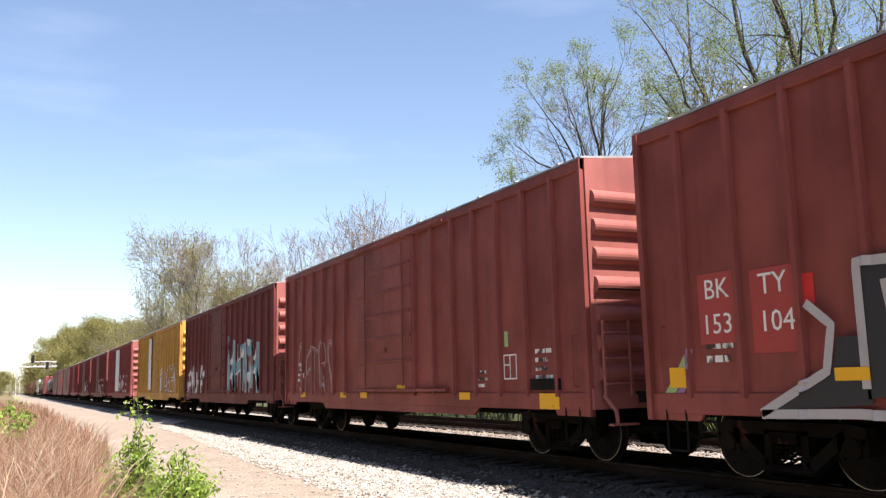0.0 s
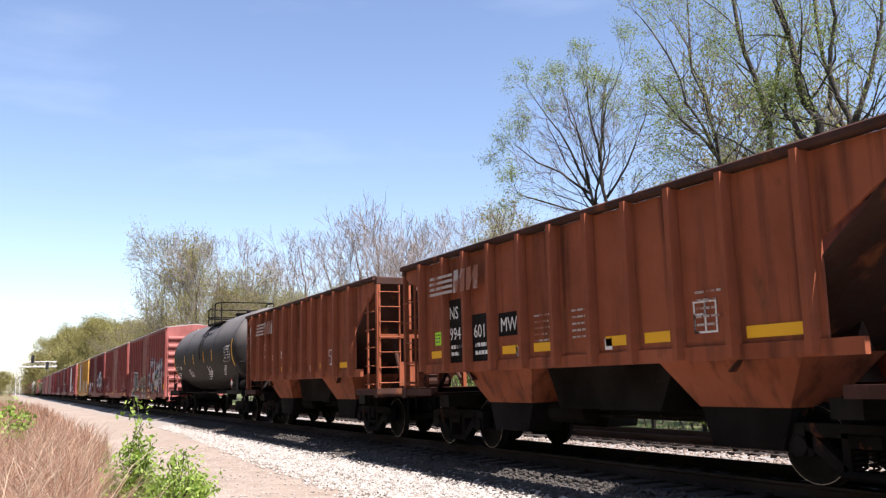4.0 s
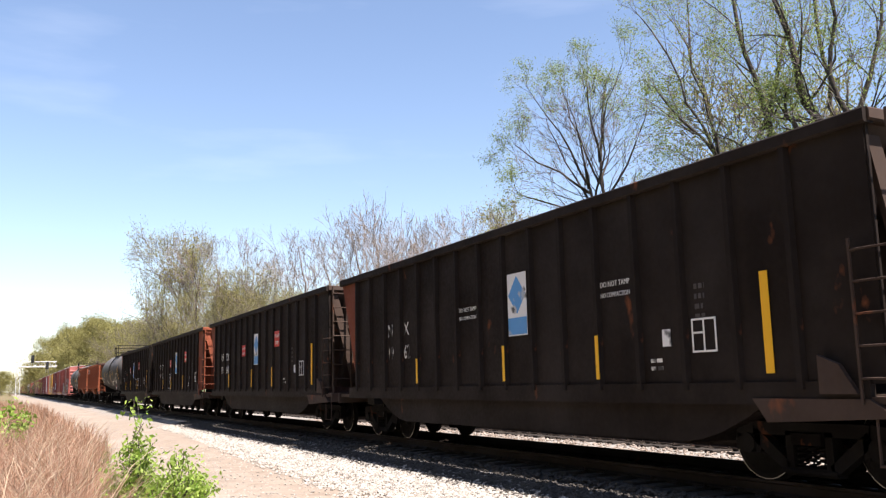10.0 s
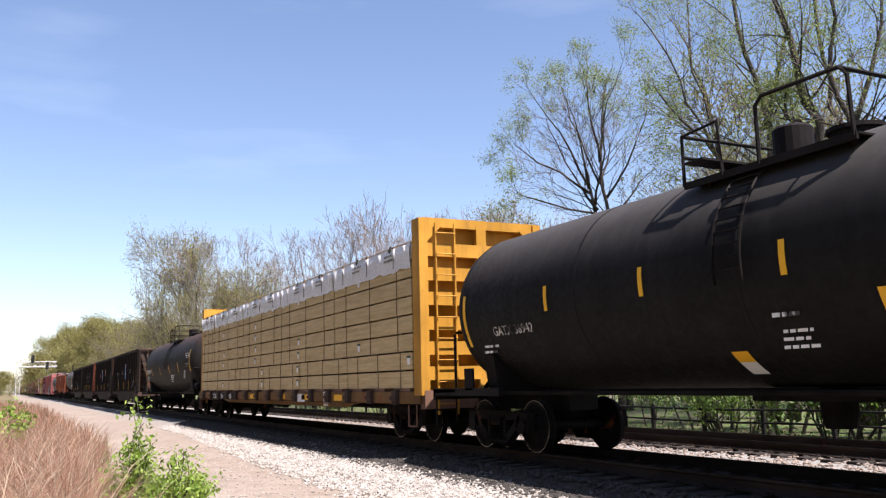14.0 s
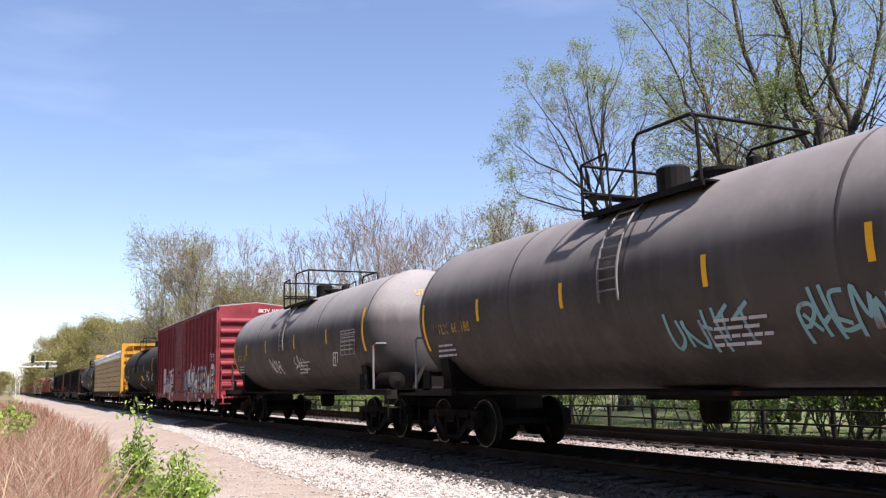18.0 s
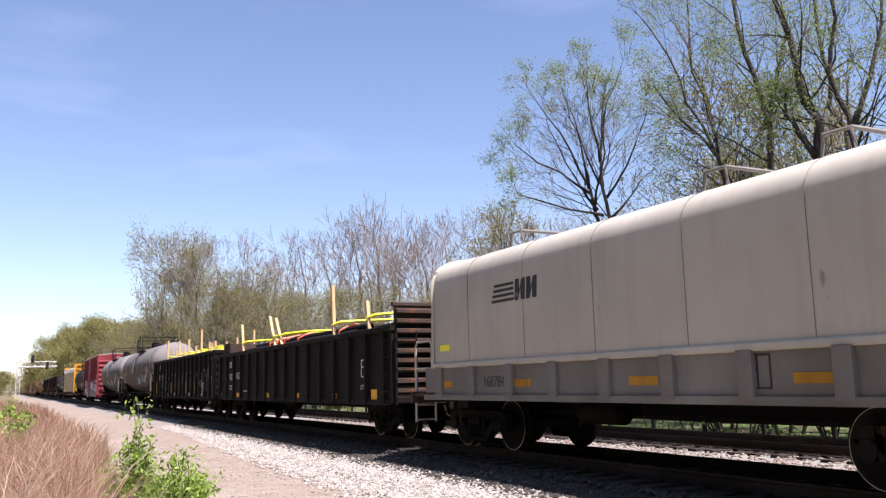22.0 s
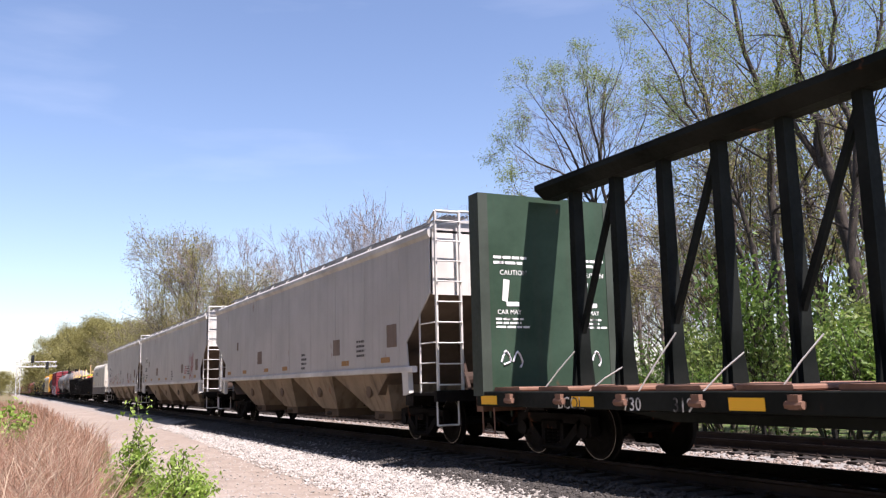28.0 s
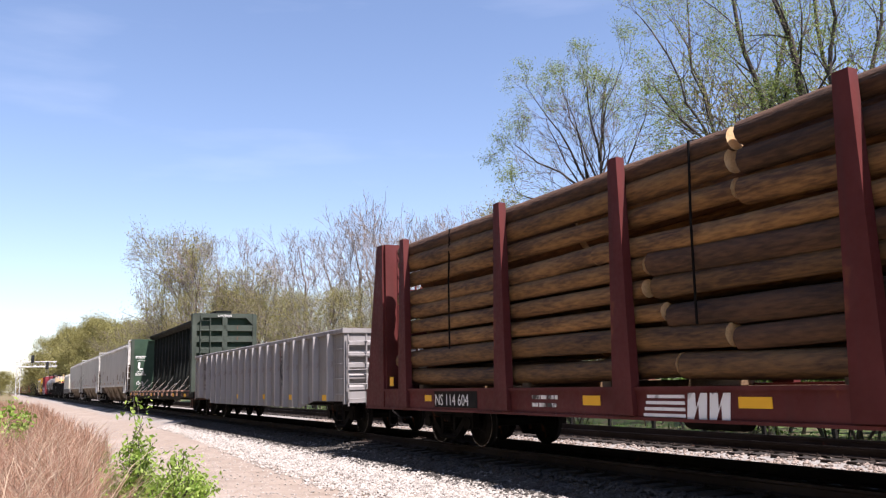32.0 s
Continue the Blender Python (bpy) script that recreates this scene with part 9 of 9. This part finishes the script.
                            part("print_mark", Mesh().prism([(yy - 0.33, z + 0.27), (yy - 0.24, z + 0.33), (yy - 0.33, z + 0.39), (yy - 0.42, z + 0.33)], "x", -x_out - 0.054, -x_out - 0.048).box(-x_out - 0.054, -x_out - 0.048, yy - 0.42, yy - 0.33, z + 0.37, z + 0.42), M["greengrey"], wr)
                        part("top_board", Mesh().box(-x_out - 0.012, -x_out + 0.10, y0, y1, z + hgt + 0.012, z + hgt + 0.035), M["stake"], bd, "golden board along the top edge")
                        for q in (0.04, 0.16, 0.30, 0.5, 0.66, 0.83, 0.95):
                            # gathered folds running down and outward from the top edge
                            for e in range(rng.randint(2, 4)):
                                ya, drop, lean = y1 - (y1 - y0) * q + rng.uniform(-0.04, 0.04), rng.uniform(0.15, 0.36), rng.uniform(-0.4, 0.4)
                                wd = rng.uniform(0.015, 0.045)
                                zt = z + hgt - rng.uniform(0.0, 0.08)
                                part("fold", Mesh().add([(-x_out - 0.02, ya - wd, zt), (-x_out - 0.075, ya + wd * 0.3, zt - 0.03), (-x_out - 0.02, ya + wd, zt - 0.02), (-x_out - 0.035, ya + lean * drop, zt - drop)],
                                                        [(0, 1, 3), (1, 2, 3), (0, 2, 1)]), M["wrap"], wr)
                        for q in (0.16, 0.5, 0.83):
                            yy = y1 - (y1 - y0) * q
                            part("strap", Mesh().box(-x_out - 0.058, -x_out - 0.05, yy - 0.012, yy + 0.012, z - 0.1, z + hgt), M["stick"], wr)
                            part("corner_guard", Mesh().box(-x_out - 0.055, -x_out + 0.05, yy - 0.04, yy + 0.04, z + hgt - 0.06, z + hgt + 0.03), M["stick"], wr)
                ride(bd, yc)
        z += hgt


def gondolas():
    # two black gondolas with stakes and straps over their loads
    f, r = -245.3, -261.8
    L, yc = f - r, (f + r) / 2
    car, surf, ys = gondola(L, "black", "black steel gondola with white graffiti and yellow strips", zt=2.80, zb=0.78, post=0.09, at_posts=[7.45 - 1.0 * k for k in range(16)])
    X = -1.505
    H = L / 2
    lettering(car, "201", 0.42, (X - 0.004, 6.34, 1.72), M["white"], squeeze=0.8); lettering(car, "031", 0.42, (X - 0.004, 5.34, 1.72), M["white"], squeeze=0.85)
    lettering(car, "NS", 0.40, (X - 0.004, 6.28, 2.28), M["white"], squeeze=0.8)
    bars(car, 6.0, 1.55, X, 0.4, 0.3, 2, M["whitewrn"]); bars(car, 5.25, 1.55, X, 0.4, 0.3, 2, M["whitewrn"])
    graffiti(car, "BSTOPVEHRNA", 4.2, 1.25, 10.9, 0.75, [(0.10, "tankgrey2", 0.005), (0.028, "silver", 0.009)], surf, gap=0.8, seed=70, jitter=0.22)
    graffiti(car, "AHN", 8.05, 1.0, 0.9, 0.9, [(0.03, "silver", 0.006)], surf, gap=0.05, seed=71, jitter=0.15)
    graffiti(car, "NSR", -6.95, 1.15, 0.9, 1.15, [(0.03, "silver", 0.006)], surf, gap=0.05, seed=72, jitter=0.2)
    for k, y in enumerate([H - 1.05, 4.65, 2.3, -0.05, -1.91, -4.1]):
        stripe(car, y, 1.3, X - 0.004, 0.11, 0.55)
    stripe(car, -6.5, 1.49, X - 0.004, 0.12, 0.95)
    for y in (5.55, 3.55, 1.45, -2.6, -5.6, -7.4):
        panel(car, y, 0.92, X, 0.22, 0.12, "sign_white", "inspection_label")
    stencil_box(car, -5.65, 1.10, X, 0.36)
    place(car, f, r)
    rng = random.Random(4)

    def stake(y, x, h, lean, yc, label="upright wooden stake tied with yellow strap"):
        st = thing("wooden_stake", label, "stake", "stakes over the gondola loads")
        c, s = math.cos(lean), math.sin(lean)
        m = Mesh().box(-0.045, 0.045, -0.05, 0.05, 0, h, 0.006)
        m.v = [(x + a, y + b * c + z * s, 1.9 + z * c - b * s) for a, b, z in m.v]
        part("post", m, M["stake"], st)
        return st
    for y, h in ((5.55, 2.0), (2.75, 1.35), (1.85, 1.8), (0.35, 1.35), (-0.77, 1.75), (-2.6, 1.35), (-3.92, 2.0), (-5.71, 1.35), (-6.95, 1.35)):
        for x in (-1.2, 1.2):
            ride(stake(y + (rng.uniform(-0.2, 0.2) if x > 0 else 0), x, h + (rng.uniform(-0.3, 0.2) if x > 0 else 0), rng.uniform(-0.03, 0.03), yc), yc)
        st = thing("strap", "bright yellow strap stretched over the load", "strap", "straps over the gondola loads")
        part("band", Mesh().tube([(-1.22, y + 0.05, 3.02), (-0.9, y - 0.5, 3.0), (0.4, y - 0.9, 2.98), (1.2, y - 1.1, 3.05)], 0.024, 5), M["strap"], st)
        ride(st, yc)
    ld = thing("scrap_load", "dark heaped steel load inside the gondola", "load")
    m = Mesh()
    for k in range(60):
        y, x = rng.uniform(-H + 0.9, H - 0.9), rng.uniform(-1.1, 1.1)
        m.box(x - 0.2, x + 0.2, y - 0.7, y + 0.7, 1.1, rng.uniform(2.3, 2.72))
    tagged(part("scrap", m, M["junk"], ld), kind="stuff")
    ride(ld, yc)
    # second one: bundled pipes
    f, r, D = -262.85, -280.5, -0.35
    L, yc = f - r, (f + r) / 2
    H = L / 2
    car, surf, ys = gondola(L, "black", "plain black steel gondola carrying bundled pipes", zt=2.55, zb=0.78, post=0.08, at_posts=[8.88 + D - 1.13 * k for k in range(16)])
    lettering(car, "NS", 0.34, (X - 0.004, 7.42 + D, 1.98), M["white"], squeeze=0.85)
    lettering(car, "192", 0.36, (X - 0.004, 7.45 + D, 1.52), M["white"], squeeze=0.9); lettering(car, "020", 0.36, (X - 0.004, 6.30 + D, 1.55), M["white"], squeeze=0.95)
    bars(car, 7.4 + D, 1.32, X, 0.62, 0.2, 2, M["whitewrn"]); bars(car, 5.15 + D, 1.14, X, 0.6, 0.1, 1, M["whitewrn"])
    lettering(car, "3 T2", 0.16, (X - 0.004, -6.5 + D, 1.13), M["whitewrn"])
    for y in (8.95, 6.05, 1.95, -1.35, -4.60):
        stripe(car, y + D, 0.97, X - 0.002, 0.36, 0.15)
    stripe(car, -7.37 + D, 1.0, X - 0.002, 0.35, 0.26)
    stencil_box(car, -6.55 + D, 1.42, X, 0.42)
    place(car, f, r)
    for k in range(5):
        for j in range(5):
            z = 2.02 + 0.19 * j
            if j == 4 and k in (0, 4):
                continue
            pp = thing("pipe", "long dark steel pipe in a strapped bundle", "pipe", "bundled pipes in the gondola")
            x = -1.1 + 0.55 * k + rng.uniform(-0.05, 0.05) + (0.1 if j % 2 else 0)
            a, b = -H + 3.1 + rng.uniform(0, 0.9), H - 2.2 - rng.uniform(0, 0.4)
            part("tube", Mesh().lathe([(a, 0.075), (a, 0.09), (b, 0.09), (b, 0.075), (a, 0.075)], "y", 10, (x, 0, z)), M["black"], pp, smooth=40)
            ride(pp, yc)
    for y, lean, tall in ((5.87, 0.30, 1.75), (1.37, 0.58, 2.0), (0.47, 0.68, 2.0), (-4.08, 0.08, 2.05), (-6.73, 0.2, 1.4)):
        y += D
        ride(stake(y, -1.3, tall, lean, yc, "leaning wooden stake tied with yellow strap"), yc)
        st = thing("strap", "bright yellow strap stretched over the load", "strap", "straps over the gondola loads")
        part("band", Mesh().tube([(-1.34, y + lean, 2.86), (-1.2, y + lean - 0.25, 2.92), (-0.6, y - 0.3, 2.96), (0.4, y - 0.7, 2.98), (1.2, y - 0.9, 2.9)], 0.035, 5), M["strap"], st)
        ride(st, yc)
    for y in (2.3, 1.75, 1.42, 0.61, -0.9, -4.6):
        st = thing("strap", "red-orange binding strap round the pipe bundle", "strap", "straps over the gondola loads")
        part("band", Mesh().tube([(-1.24, y, 2.35), (-1.24, y, 2.68), (-1.0, y, 2.80), (-0.7, y, 2.875)], 0.026, 5), M["redstrap"], st)
        ride(st, yc)
    # raised, rust-brown rear end of the same car
    er = Mesh().prism([(-H - 0.02, 0), (-H - 0.15, 0.04), (-H - 0.15, 0.11), (-H - 0.02, 0.15)], "x", -1.44, 1.44).data("end_rib", M["mudbrown"])
    for k in range(9):
        part("end_rib", er, None, car, at=(0, 0, 1.02 + 0.22 * k))
    part("end_extension", Mesh().box(-1.45, 1.45, -H - 0.02, -H + 0.04, 2.5, 3.02).box(-1.5, 1.5, -H - 0.05, -H + 0.07, 2.98, 3.06, 0.01), M["mudbrown"], car, "rust-brown raised end")
    # bulkhead board standing inside at the front
    bb = thing("end_board", "rusty steel board standing at the load's end", "board")
    part("sheet", Mesh().box(-1.35, 1.35, H - 0.30, H - 0.22, 1.1, 2.98).box(-1.4, -1.32, H - 1.25, H - 0.25, 2.3, 2.96), M["mudbrown"], bb)
    ride(bb, yc)
    # pale grey one
    f, r, D = -386.0, -405.4, -0.40
    L, yc = f - r, (f + r) / 2
    car, surf, ys = gondola(L, "crgrey", "pale grey weathered gondola with black graffiti", zt=2.68, zb=0.72, n=20, belly=0.10, belly_in=3.2, post=0.15, post_key="crpost", at_posts=[8.77 + D] + [7.29 + D - 0.96 * k for k in range(16)] + [-8.7])
    X = -1.505
    lettering(car, "CR", 0.38, (X - 0.004, 8.5 + D, 2.02), M["black_ink"], bold=0.016); lettering(car, "56", 0.36, (X - 0.004, 9.55 + D, 1.60), M["black_ink"], bold=0.016); lettering(car, "184", 0.40, (X - 0.004, 8.5 + D, 1.55), M["black_ink"], bold=0.016)
    bars(car, 9.5 + D, 1.45, X, 0.5, 0.3, 2, M["tankgrey"]); bars(car, 8.3 + D, 1.4, X, 0.4, 0.3, 2, M["tankgrey"])
    graffiti(car, "COY", 6.2 + D, 1.05, 2.75, 0.95, [(0.085, "gblack", 0.006)], surf, gap=0.35, seed=81, jitter=0.05)
    graffiti(car, "BEO", 7.1 + D, 1.6, 0.75, 0.4, [(0.05, "gblack", 0.006)], surf, gap=0.0, seed=82, jitter=0.1)
    m = Mesh()
    ring = [(-3.75 + D + 0.27 * math.cos(a), 1.75 + 0.27 * math.sin(a)) for a in [k * 0.4 for k in range(17)]]
    ribbon(m, ring, 0.14, lambda y, z: X, 0.004); ribbon(m, [(-3.9 + D, 1.6), (-4.1 + D, 1.42)], 0.12, lambda y, z: X, 0.005)
    ribbon(m, [(-3.62 + D, 1.68), (-3.75 + D, 1.8), (-3.9 + D, 1.7)], 0.05, lambda y, z: X, 0.005)
    part("emblem", m, M["black_ink"], car)
    bars(car, -3.45 + D, 2.18, X, 0.6, 0.1, 1, M["black_ink"])
    lettering(car, "QUALITY", 0.12, (X - 0.004, -3.47 + D, 1.28), M["black_ink"], squeeze=1.1)
    bars(car, -8.1 + D, 1.45, X, 0.3, 0.5, 3, M["black_ink"])
    for y in (9.2, 5.7, 2.0, -1.4, -4.7, -7.8):
        stripe(car, y + D, 0.92 if abs(y) < 8 else 1.08, X - 0.02, 0.5, 0.15)
    place(car, f, r)


def covered_hoppers():
    for i, (f, r) in enumerate(((-297.0, -316.5), (-318.0, -338.0), (-340.6, -360.3))):
        car, surf = covered_hopper(f - r, "light grey covered hopper car with tan-stained chutes")
        X, H = -1.577, (f - r) / 2
        if i < 2:
            panel(car, H - 1.66, 2.74, X, 1.08, 0.42, "hopwhite", "number_patch"); panel(car, H - 1.62, 2.22, X, 1.22, 0.42, "hopwhite", "number_patch")
            lettering(car, "HKRX", 0.34, (X - 0.006, H - 1.75, 2.82), M["black_ink"], squeeze=0.9)
            lettering(car, "600046" if i == 0 else "600067", 0.34, (X - 0.006, H - 1.7, 2.30), M["black_ink"], squeeze=0.9)
            bars(car, H - 1.95, 2.1, X, 0.7, 0.26, 2, M["tankgrey"])
        panel(car, H - 3.1, 2.58, X - 0.001, 0.22, 0.30, "tanpatch", "inspection_label"); panel(car, H - 6.1, 2.0, X - 0.001, 0.55, 0.42, "tanpatch", "repaint_patch")
        panel(car, -H + 5.9, 2.0, X - 0.001, 0.5, 0.4, "tanpatch", "repaint_patch"); panel(car, -H + 2.3, 2.05, X - 0.001, 0.55, 0.5, "tanpatch", "repaint_patch")
        for y in (H - 1.9, H - 4.3, H - 7.2, 0.5, -H + 5.0, -H + 2.4):
            stripe(car, y, 1.78, X, 0.52, 0.12, "fadestrip")
        bars(car, -1.2, 2.15, X, 0.5, 0.5, 4, M["tankgrey"]); bars(car, -H + 4.2, 2.3, X, 0.6, 0.45, 4, M["tankgrey"])
        if i == 0:
            graffiti(car, "DESCA".replace("D", "O"), H - 3.0, 1.7, 1.1, 0.5, [(0.03, "gred", 0.005)], surf, gap=0.05, seed=91, jitter=0.14)
            graffiti(car, "APHERS", H - 4.75, 1.68, 1.1, 0.6, [(0.035, "gred", 0.005)], surf, gap=0.02, seed=92, jitter=0.12)
            graffiti(car, "REAS", H - 7.3, 1.7, 1.2, 0.75, [(0.04, "gred", 0.005)], surf, gap=0.02, seed=93, jitter=0.14)
            graffiti(car, "ANRPSA", -3.9, 1.66, 2.1, 0.62, [(0.04, "gred", 0.005)], surf, gap=0.02, seed=94, jitter=0.1)
            m = Mesh()
            ribbon(m, [(0.2, 2.35), (0.3, 2.55), (0.1, 2.6), (0.05, 2.4)], 0.24, surf, 0.005); ribbon(m, [(0.15, 2.3), (0.15, 1.95)], 0.07, surf, 0.005)
            ribbon(m, [(0.3, 1.7), (0.25, 1.95), (0.05, 1.95), (0.0, 1.7)], 0.06, surf, 0.005)
            part("graffiti", m, M["gblack"], car)
        if i == 1:
            graffiti(car, "SEAP", -6.2, 1.75, 1.0, 0.9, [(0.07, "gred", 0.005)], surf, gap=0.02, seed=95, jitter=0.14)
            bars(car, -5.0, 2.3, X, 0.8, 0.4, 4, M["gred"])
        place(car, f, r)


def end_cars():
    f, r = -282.5, -293.9
    car = coil_car(f - r, "pale grey coil car with a rounded steel hood")
    H = (f - r) / 2
    logo_bars(car, 3.2, 2.60, -1.503, 1.5, 0.36, "black_ink")
    lettering(car, "168784", 0.28, (-1.506, 3.6, 1.16), M["black_ink"], squeeze=0.9)
    stripe(car, 5.1, 1.92, -1.503, 0.4, 0.12, "strap")
    for y in (5.1, 2.3, -0.8, -3.6):
        stripe(car, y, 1.22, -1.503, 0.6, 0.12, "ttxyellow")
    stencil_box(car, -2.6, 1.1, -1.503, 0.4, "black_ink")
    lettering(car, "NS 168575-168794", 0.15, (-0.55, -H + 0.11, 3.08), M["black_ink"], REAR)
    part("emblem", Mesh().box(-0.35, 0.10, -H + 0.108, -H + 0.115, 3.31, 3.34).box(-0.30, 0.10, -H + 0.108, -H + 0.115, 3.37, 3.40).box(-0.25, 0.10, -H + 0.108, -H + 0.115, 3.43, 3.46).box(0.13, 0.26, -H + 0.108, -H + 0.115, 3.31, 3.46).box(0.29, 0.42, -H + 0.108, -H + 0.115, 3.31, 3.46), M["black_ink"], car)
    place(car, f, r)
    f, r = -362.0, -385.3
    car, ys = centre_beam(f - r, "green", "dark green empty centre-beam flatcar with chained deck", "deckbrown", "greengrey", top=4.9)
    L, H = f - r, (f - r) / 2
    X = -1.515
    for s, y in (("BCOL", H - 2.6), ("730", H - 4.2), ("319", H - 5.2)):
        lettering(car, s, 0.26, (X - 0.004, y, 0.82), M["whitewrn"])
    for y in (11.2, 8.4, 5.2, 1.4, -2.6, -6.2, -9.5):
        stripe(car, y, 0.93, X, 0.55, 0.15)
    stencil_box(car, -1.0, 0.74, X, 0.34, "whitewrn"); bars(car, -4.0, 0.98, X, 0.9, 0.14, 1, M["whitewrn"])
    Yb = H - 0.12 - 0.1 - 0.032
    for x in (-1.22, 0.55):
        bars(car, Yb, 3.55, x, 0.75, 0.20, 2, M["white"], "rear")
        lettering(car, "CAUTION", 0.13, (x + 0.12, Yb - 0.004, 3.20), M["white"], REAR)
        part("warning_mark", Mesh().prism([(x + 0.16, 2.72), (x + 0.27, 2.70), (x + 0.33, 3.10), (x + 0.20, 3.12)], "y", Yb - 0.004, Yb).box(x + 0.25, x + 0.52, Yb - 0.004, Yb, 2.62, 2.70), M["white"], car)
        lettering(car, "CAR MAY", 0.12, (x + 0.05, Yb - 0.004, 2.47), M["white"], REAR)
        bars(car, Yb, 2.40, x + 0.02, 0.75, 0.22, 3, M["white"], "rear")
        m = Mesh()
        for pts in ([(x + 0.1, 1.6), (x + 0.2, 1.8), (x + 0.3, 1.62), (x + 0.15, 1.55)], [(x + 0.35, 1.6), (x + 0.45, 1.78), (x + 0.55, 1.6), (x + 0.5, 1.5)]):
            m.tube([(p.x, Yb - 0.004, p.y) for p in curve_pts([(*q, 0) for q in pts])], 0.02, 4)
        part("graffiti", m, M["gwhite"], car)
    lettering(car, "CAUTION", 0.15, (-0.35, -H + 0.535, 4.58), M["white"], REAR)
    place(car, f, r)
    f, r = -408.2, -429.0
    car, ysk = log_flat(f - r, "red bulkhead flatcar loaded with peeled logs")
    L, H, yc = f - r, (f - r) / 2, (f + r) / 2
    X = -1.533
    panel(car, H - 2.4, 0.78, X, 1.75, 0.32, "black", "number_patch")
    lettering(car, "NS 114 604", 0.30, (X - 0.006, H - 2.42, 0.82), M["white"], squeeze=0.98)
    logo_bars(car, H - 8.75, 0.74, X, 1.6, 0.32, "sign_white")
    for y, w, h in ((H - 2.1, 0.3, 0.12), (H - 4.9, 0.22, 0.14), (H - 7.6, 0.42, 0.14), (H - 10.7, 0.5, 0.13), (H - 0.25, 0.2, 0.2)):
        stripe(car, y, 0.95 if h < 0.2 else 1.3, X, w, h)
    bars(car, H - 6.0, 1.02, X, 0.75, 0.24, 2, M["whitewrn"])
    place(car, f, r)
    rng = random.Random(17)
    zrow = 1.40
    for row in range(9):
        for col in range(6):
            if col not in (0, 1) and row < 7 and col % 2:
                continue
            head = H - 0.25 - rng.uniform(0, 0.35)
            while head > -H + 2.5:
                ln = min(rng.choice((6.2, 7.0, 8.4, 9.6)) + rng.uniform(-0.5, 0.5), head + H - 0.5)
                ya, yb = head, head - ln
                head = yb - rng.uniform(0.03, 0.25)
                R0 = rng.uniform(0.13, 0.185)
                x = -1.27 + 0.50 * col + rng.uniform(-0.03, 0.03) + (0.12 if row % 2 and col else 0)
                a = ya
                b = yb
                z = zrow + 0.345 * row + rng.uniform(-0.05, 0.05)
                lg = thing("log", "peeled brown pine log stacked on the flatcar", "log", "logs on the flatcar")
                n, segs = 12, 7
                bow = rng.uniform(-0.09, 0.09)
                vs, fs = [], []
                for i in range(segs + 1):
                    t = i / segs
                    rr = R0 * (1.08 - 0.16 * t) * (1 + rng.uniform(-0.03, 0.03))
                    for k in range(n):
                        an = 2 * math.pi * k / n
                        q = rr * (1 + rng.uniform(-0.025, 0.025))
                        vs.append((x + q * math.cos(an), a + (b - a) * t, z + q * math.sin(an) + bow * math.sin(math.pi * t)))
                for i in range(segs):
                    fs += [(i * n + k, i * n + (k + 1) % n, (i + 1) * n + (k + 1) % n, (i + 1) * n + k) for k in range(n)]
                m = Mesh()
                m.v, m.f = vs, fs
                part("stem", m, M["logbark" if row == 8 or rng.random() < 0.3 else "log"], lg, smooth=True)
                part("cut_end", Mesh().add(vs[:n], [tuple(range(n))]).add(vs[-n:], [tuple(range(n))]), M["logend"], lg)
                ride(lg, yc)
    for y in (H - 3.0, H - 9.8, H - 16.0):
        ch = thing("chain", "rusty binding chain over the log stack", "chain")
        part("links", Mesh().tube([(-1.48, y, 1.9), (-1.47, y, 3.2), (-1.42, y, 4.26), (-1.1, y, 4.34)], 0.018, 5), M["truck"], ch)
        ride(ch, yc)
    sk = thing("dunnage", "timber bearers under the logs", "timber", "bearers")
    for y in (H - 1.5, H - 5.6, H - 7.8, H - 11.9, H - 14.0, H - 18.5):
        part("bearer", Mesh().box(-1.4, 1.4, y - 0.1, y + 0.1, 1.10, 1.22, 0.01), M["stick"], sk)
    ride(sk, yc)


def head_of_train():
    """The cars furthest ahead, of the same kinds as those that follow."""
    kinds = {"t": "tank_car.004", "g": "tank_car", "b": "boxcar.001", "o": "open_hopper", "h": "covered_hopper"}
    y = 181.0
    for k in "gtbtghobgtbobtgbhtb":
        src = bpy.data.objects[kinds[k]]
        ln = {"t": 17.0, "g": 15.4, "b": 15.4, "o": 11.9, "h": 19.5}[k]
        c = copy_thing(src, Matrix.Translation((XC, y + ln / 2, 0)))
        TRAIN.append((c, y + ln / 2))
        y += ln + 1.5


red_boxcars()
tanks()
orange_hoppers()
soot_hoppers()
lumber_car()
gondolas()
covered_hoppers()
end_cars()
head_of_train()


def motions():
    ts = [0, 4, 8, 12, 16, 20, 24, 28, 32]
    for car, y in TRAIN:
        walk(car, [(t, pose(XC, y + motion_distance(t), 0)) for t in ts])
    # wheels: one turn table for each axle place, shared by all that turn alike
    steps_n = int(SECONDS * FPS)
    table = {}
    for ob in [o for o in scene.objects if o.name.startswith("wheelset")]:
        y = BASE if ob.location.y > 0 else -BASE
        if y not in table:
            rows = [(k / FPS, pose(0, y, R_WHEEL, -math.degrees(motion_distance(k / FPS) / R_WHEEL) % 360)) for k in range(steps_n + 1)]
            walk(ob, rows)
            table[y] = ob.animation_data
        else:
            ob.rotation_mode = "QUATERNION"
            ad = ob.animation_data_create()
            ad.action = table[y].action
            ad.action_slot = table[y].action_slot


motions()
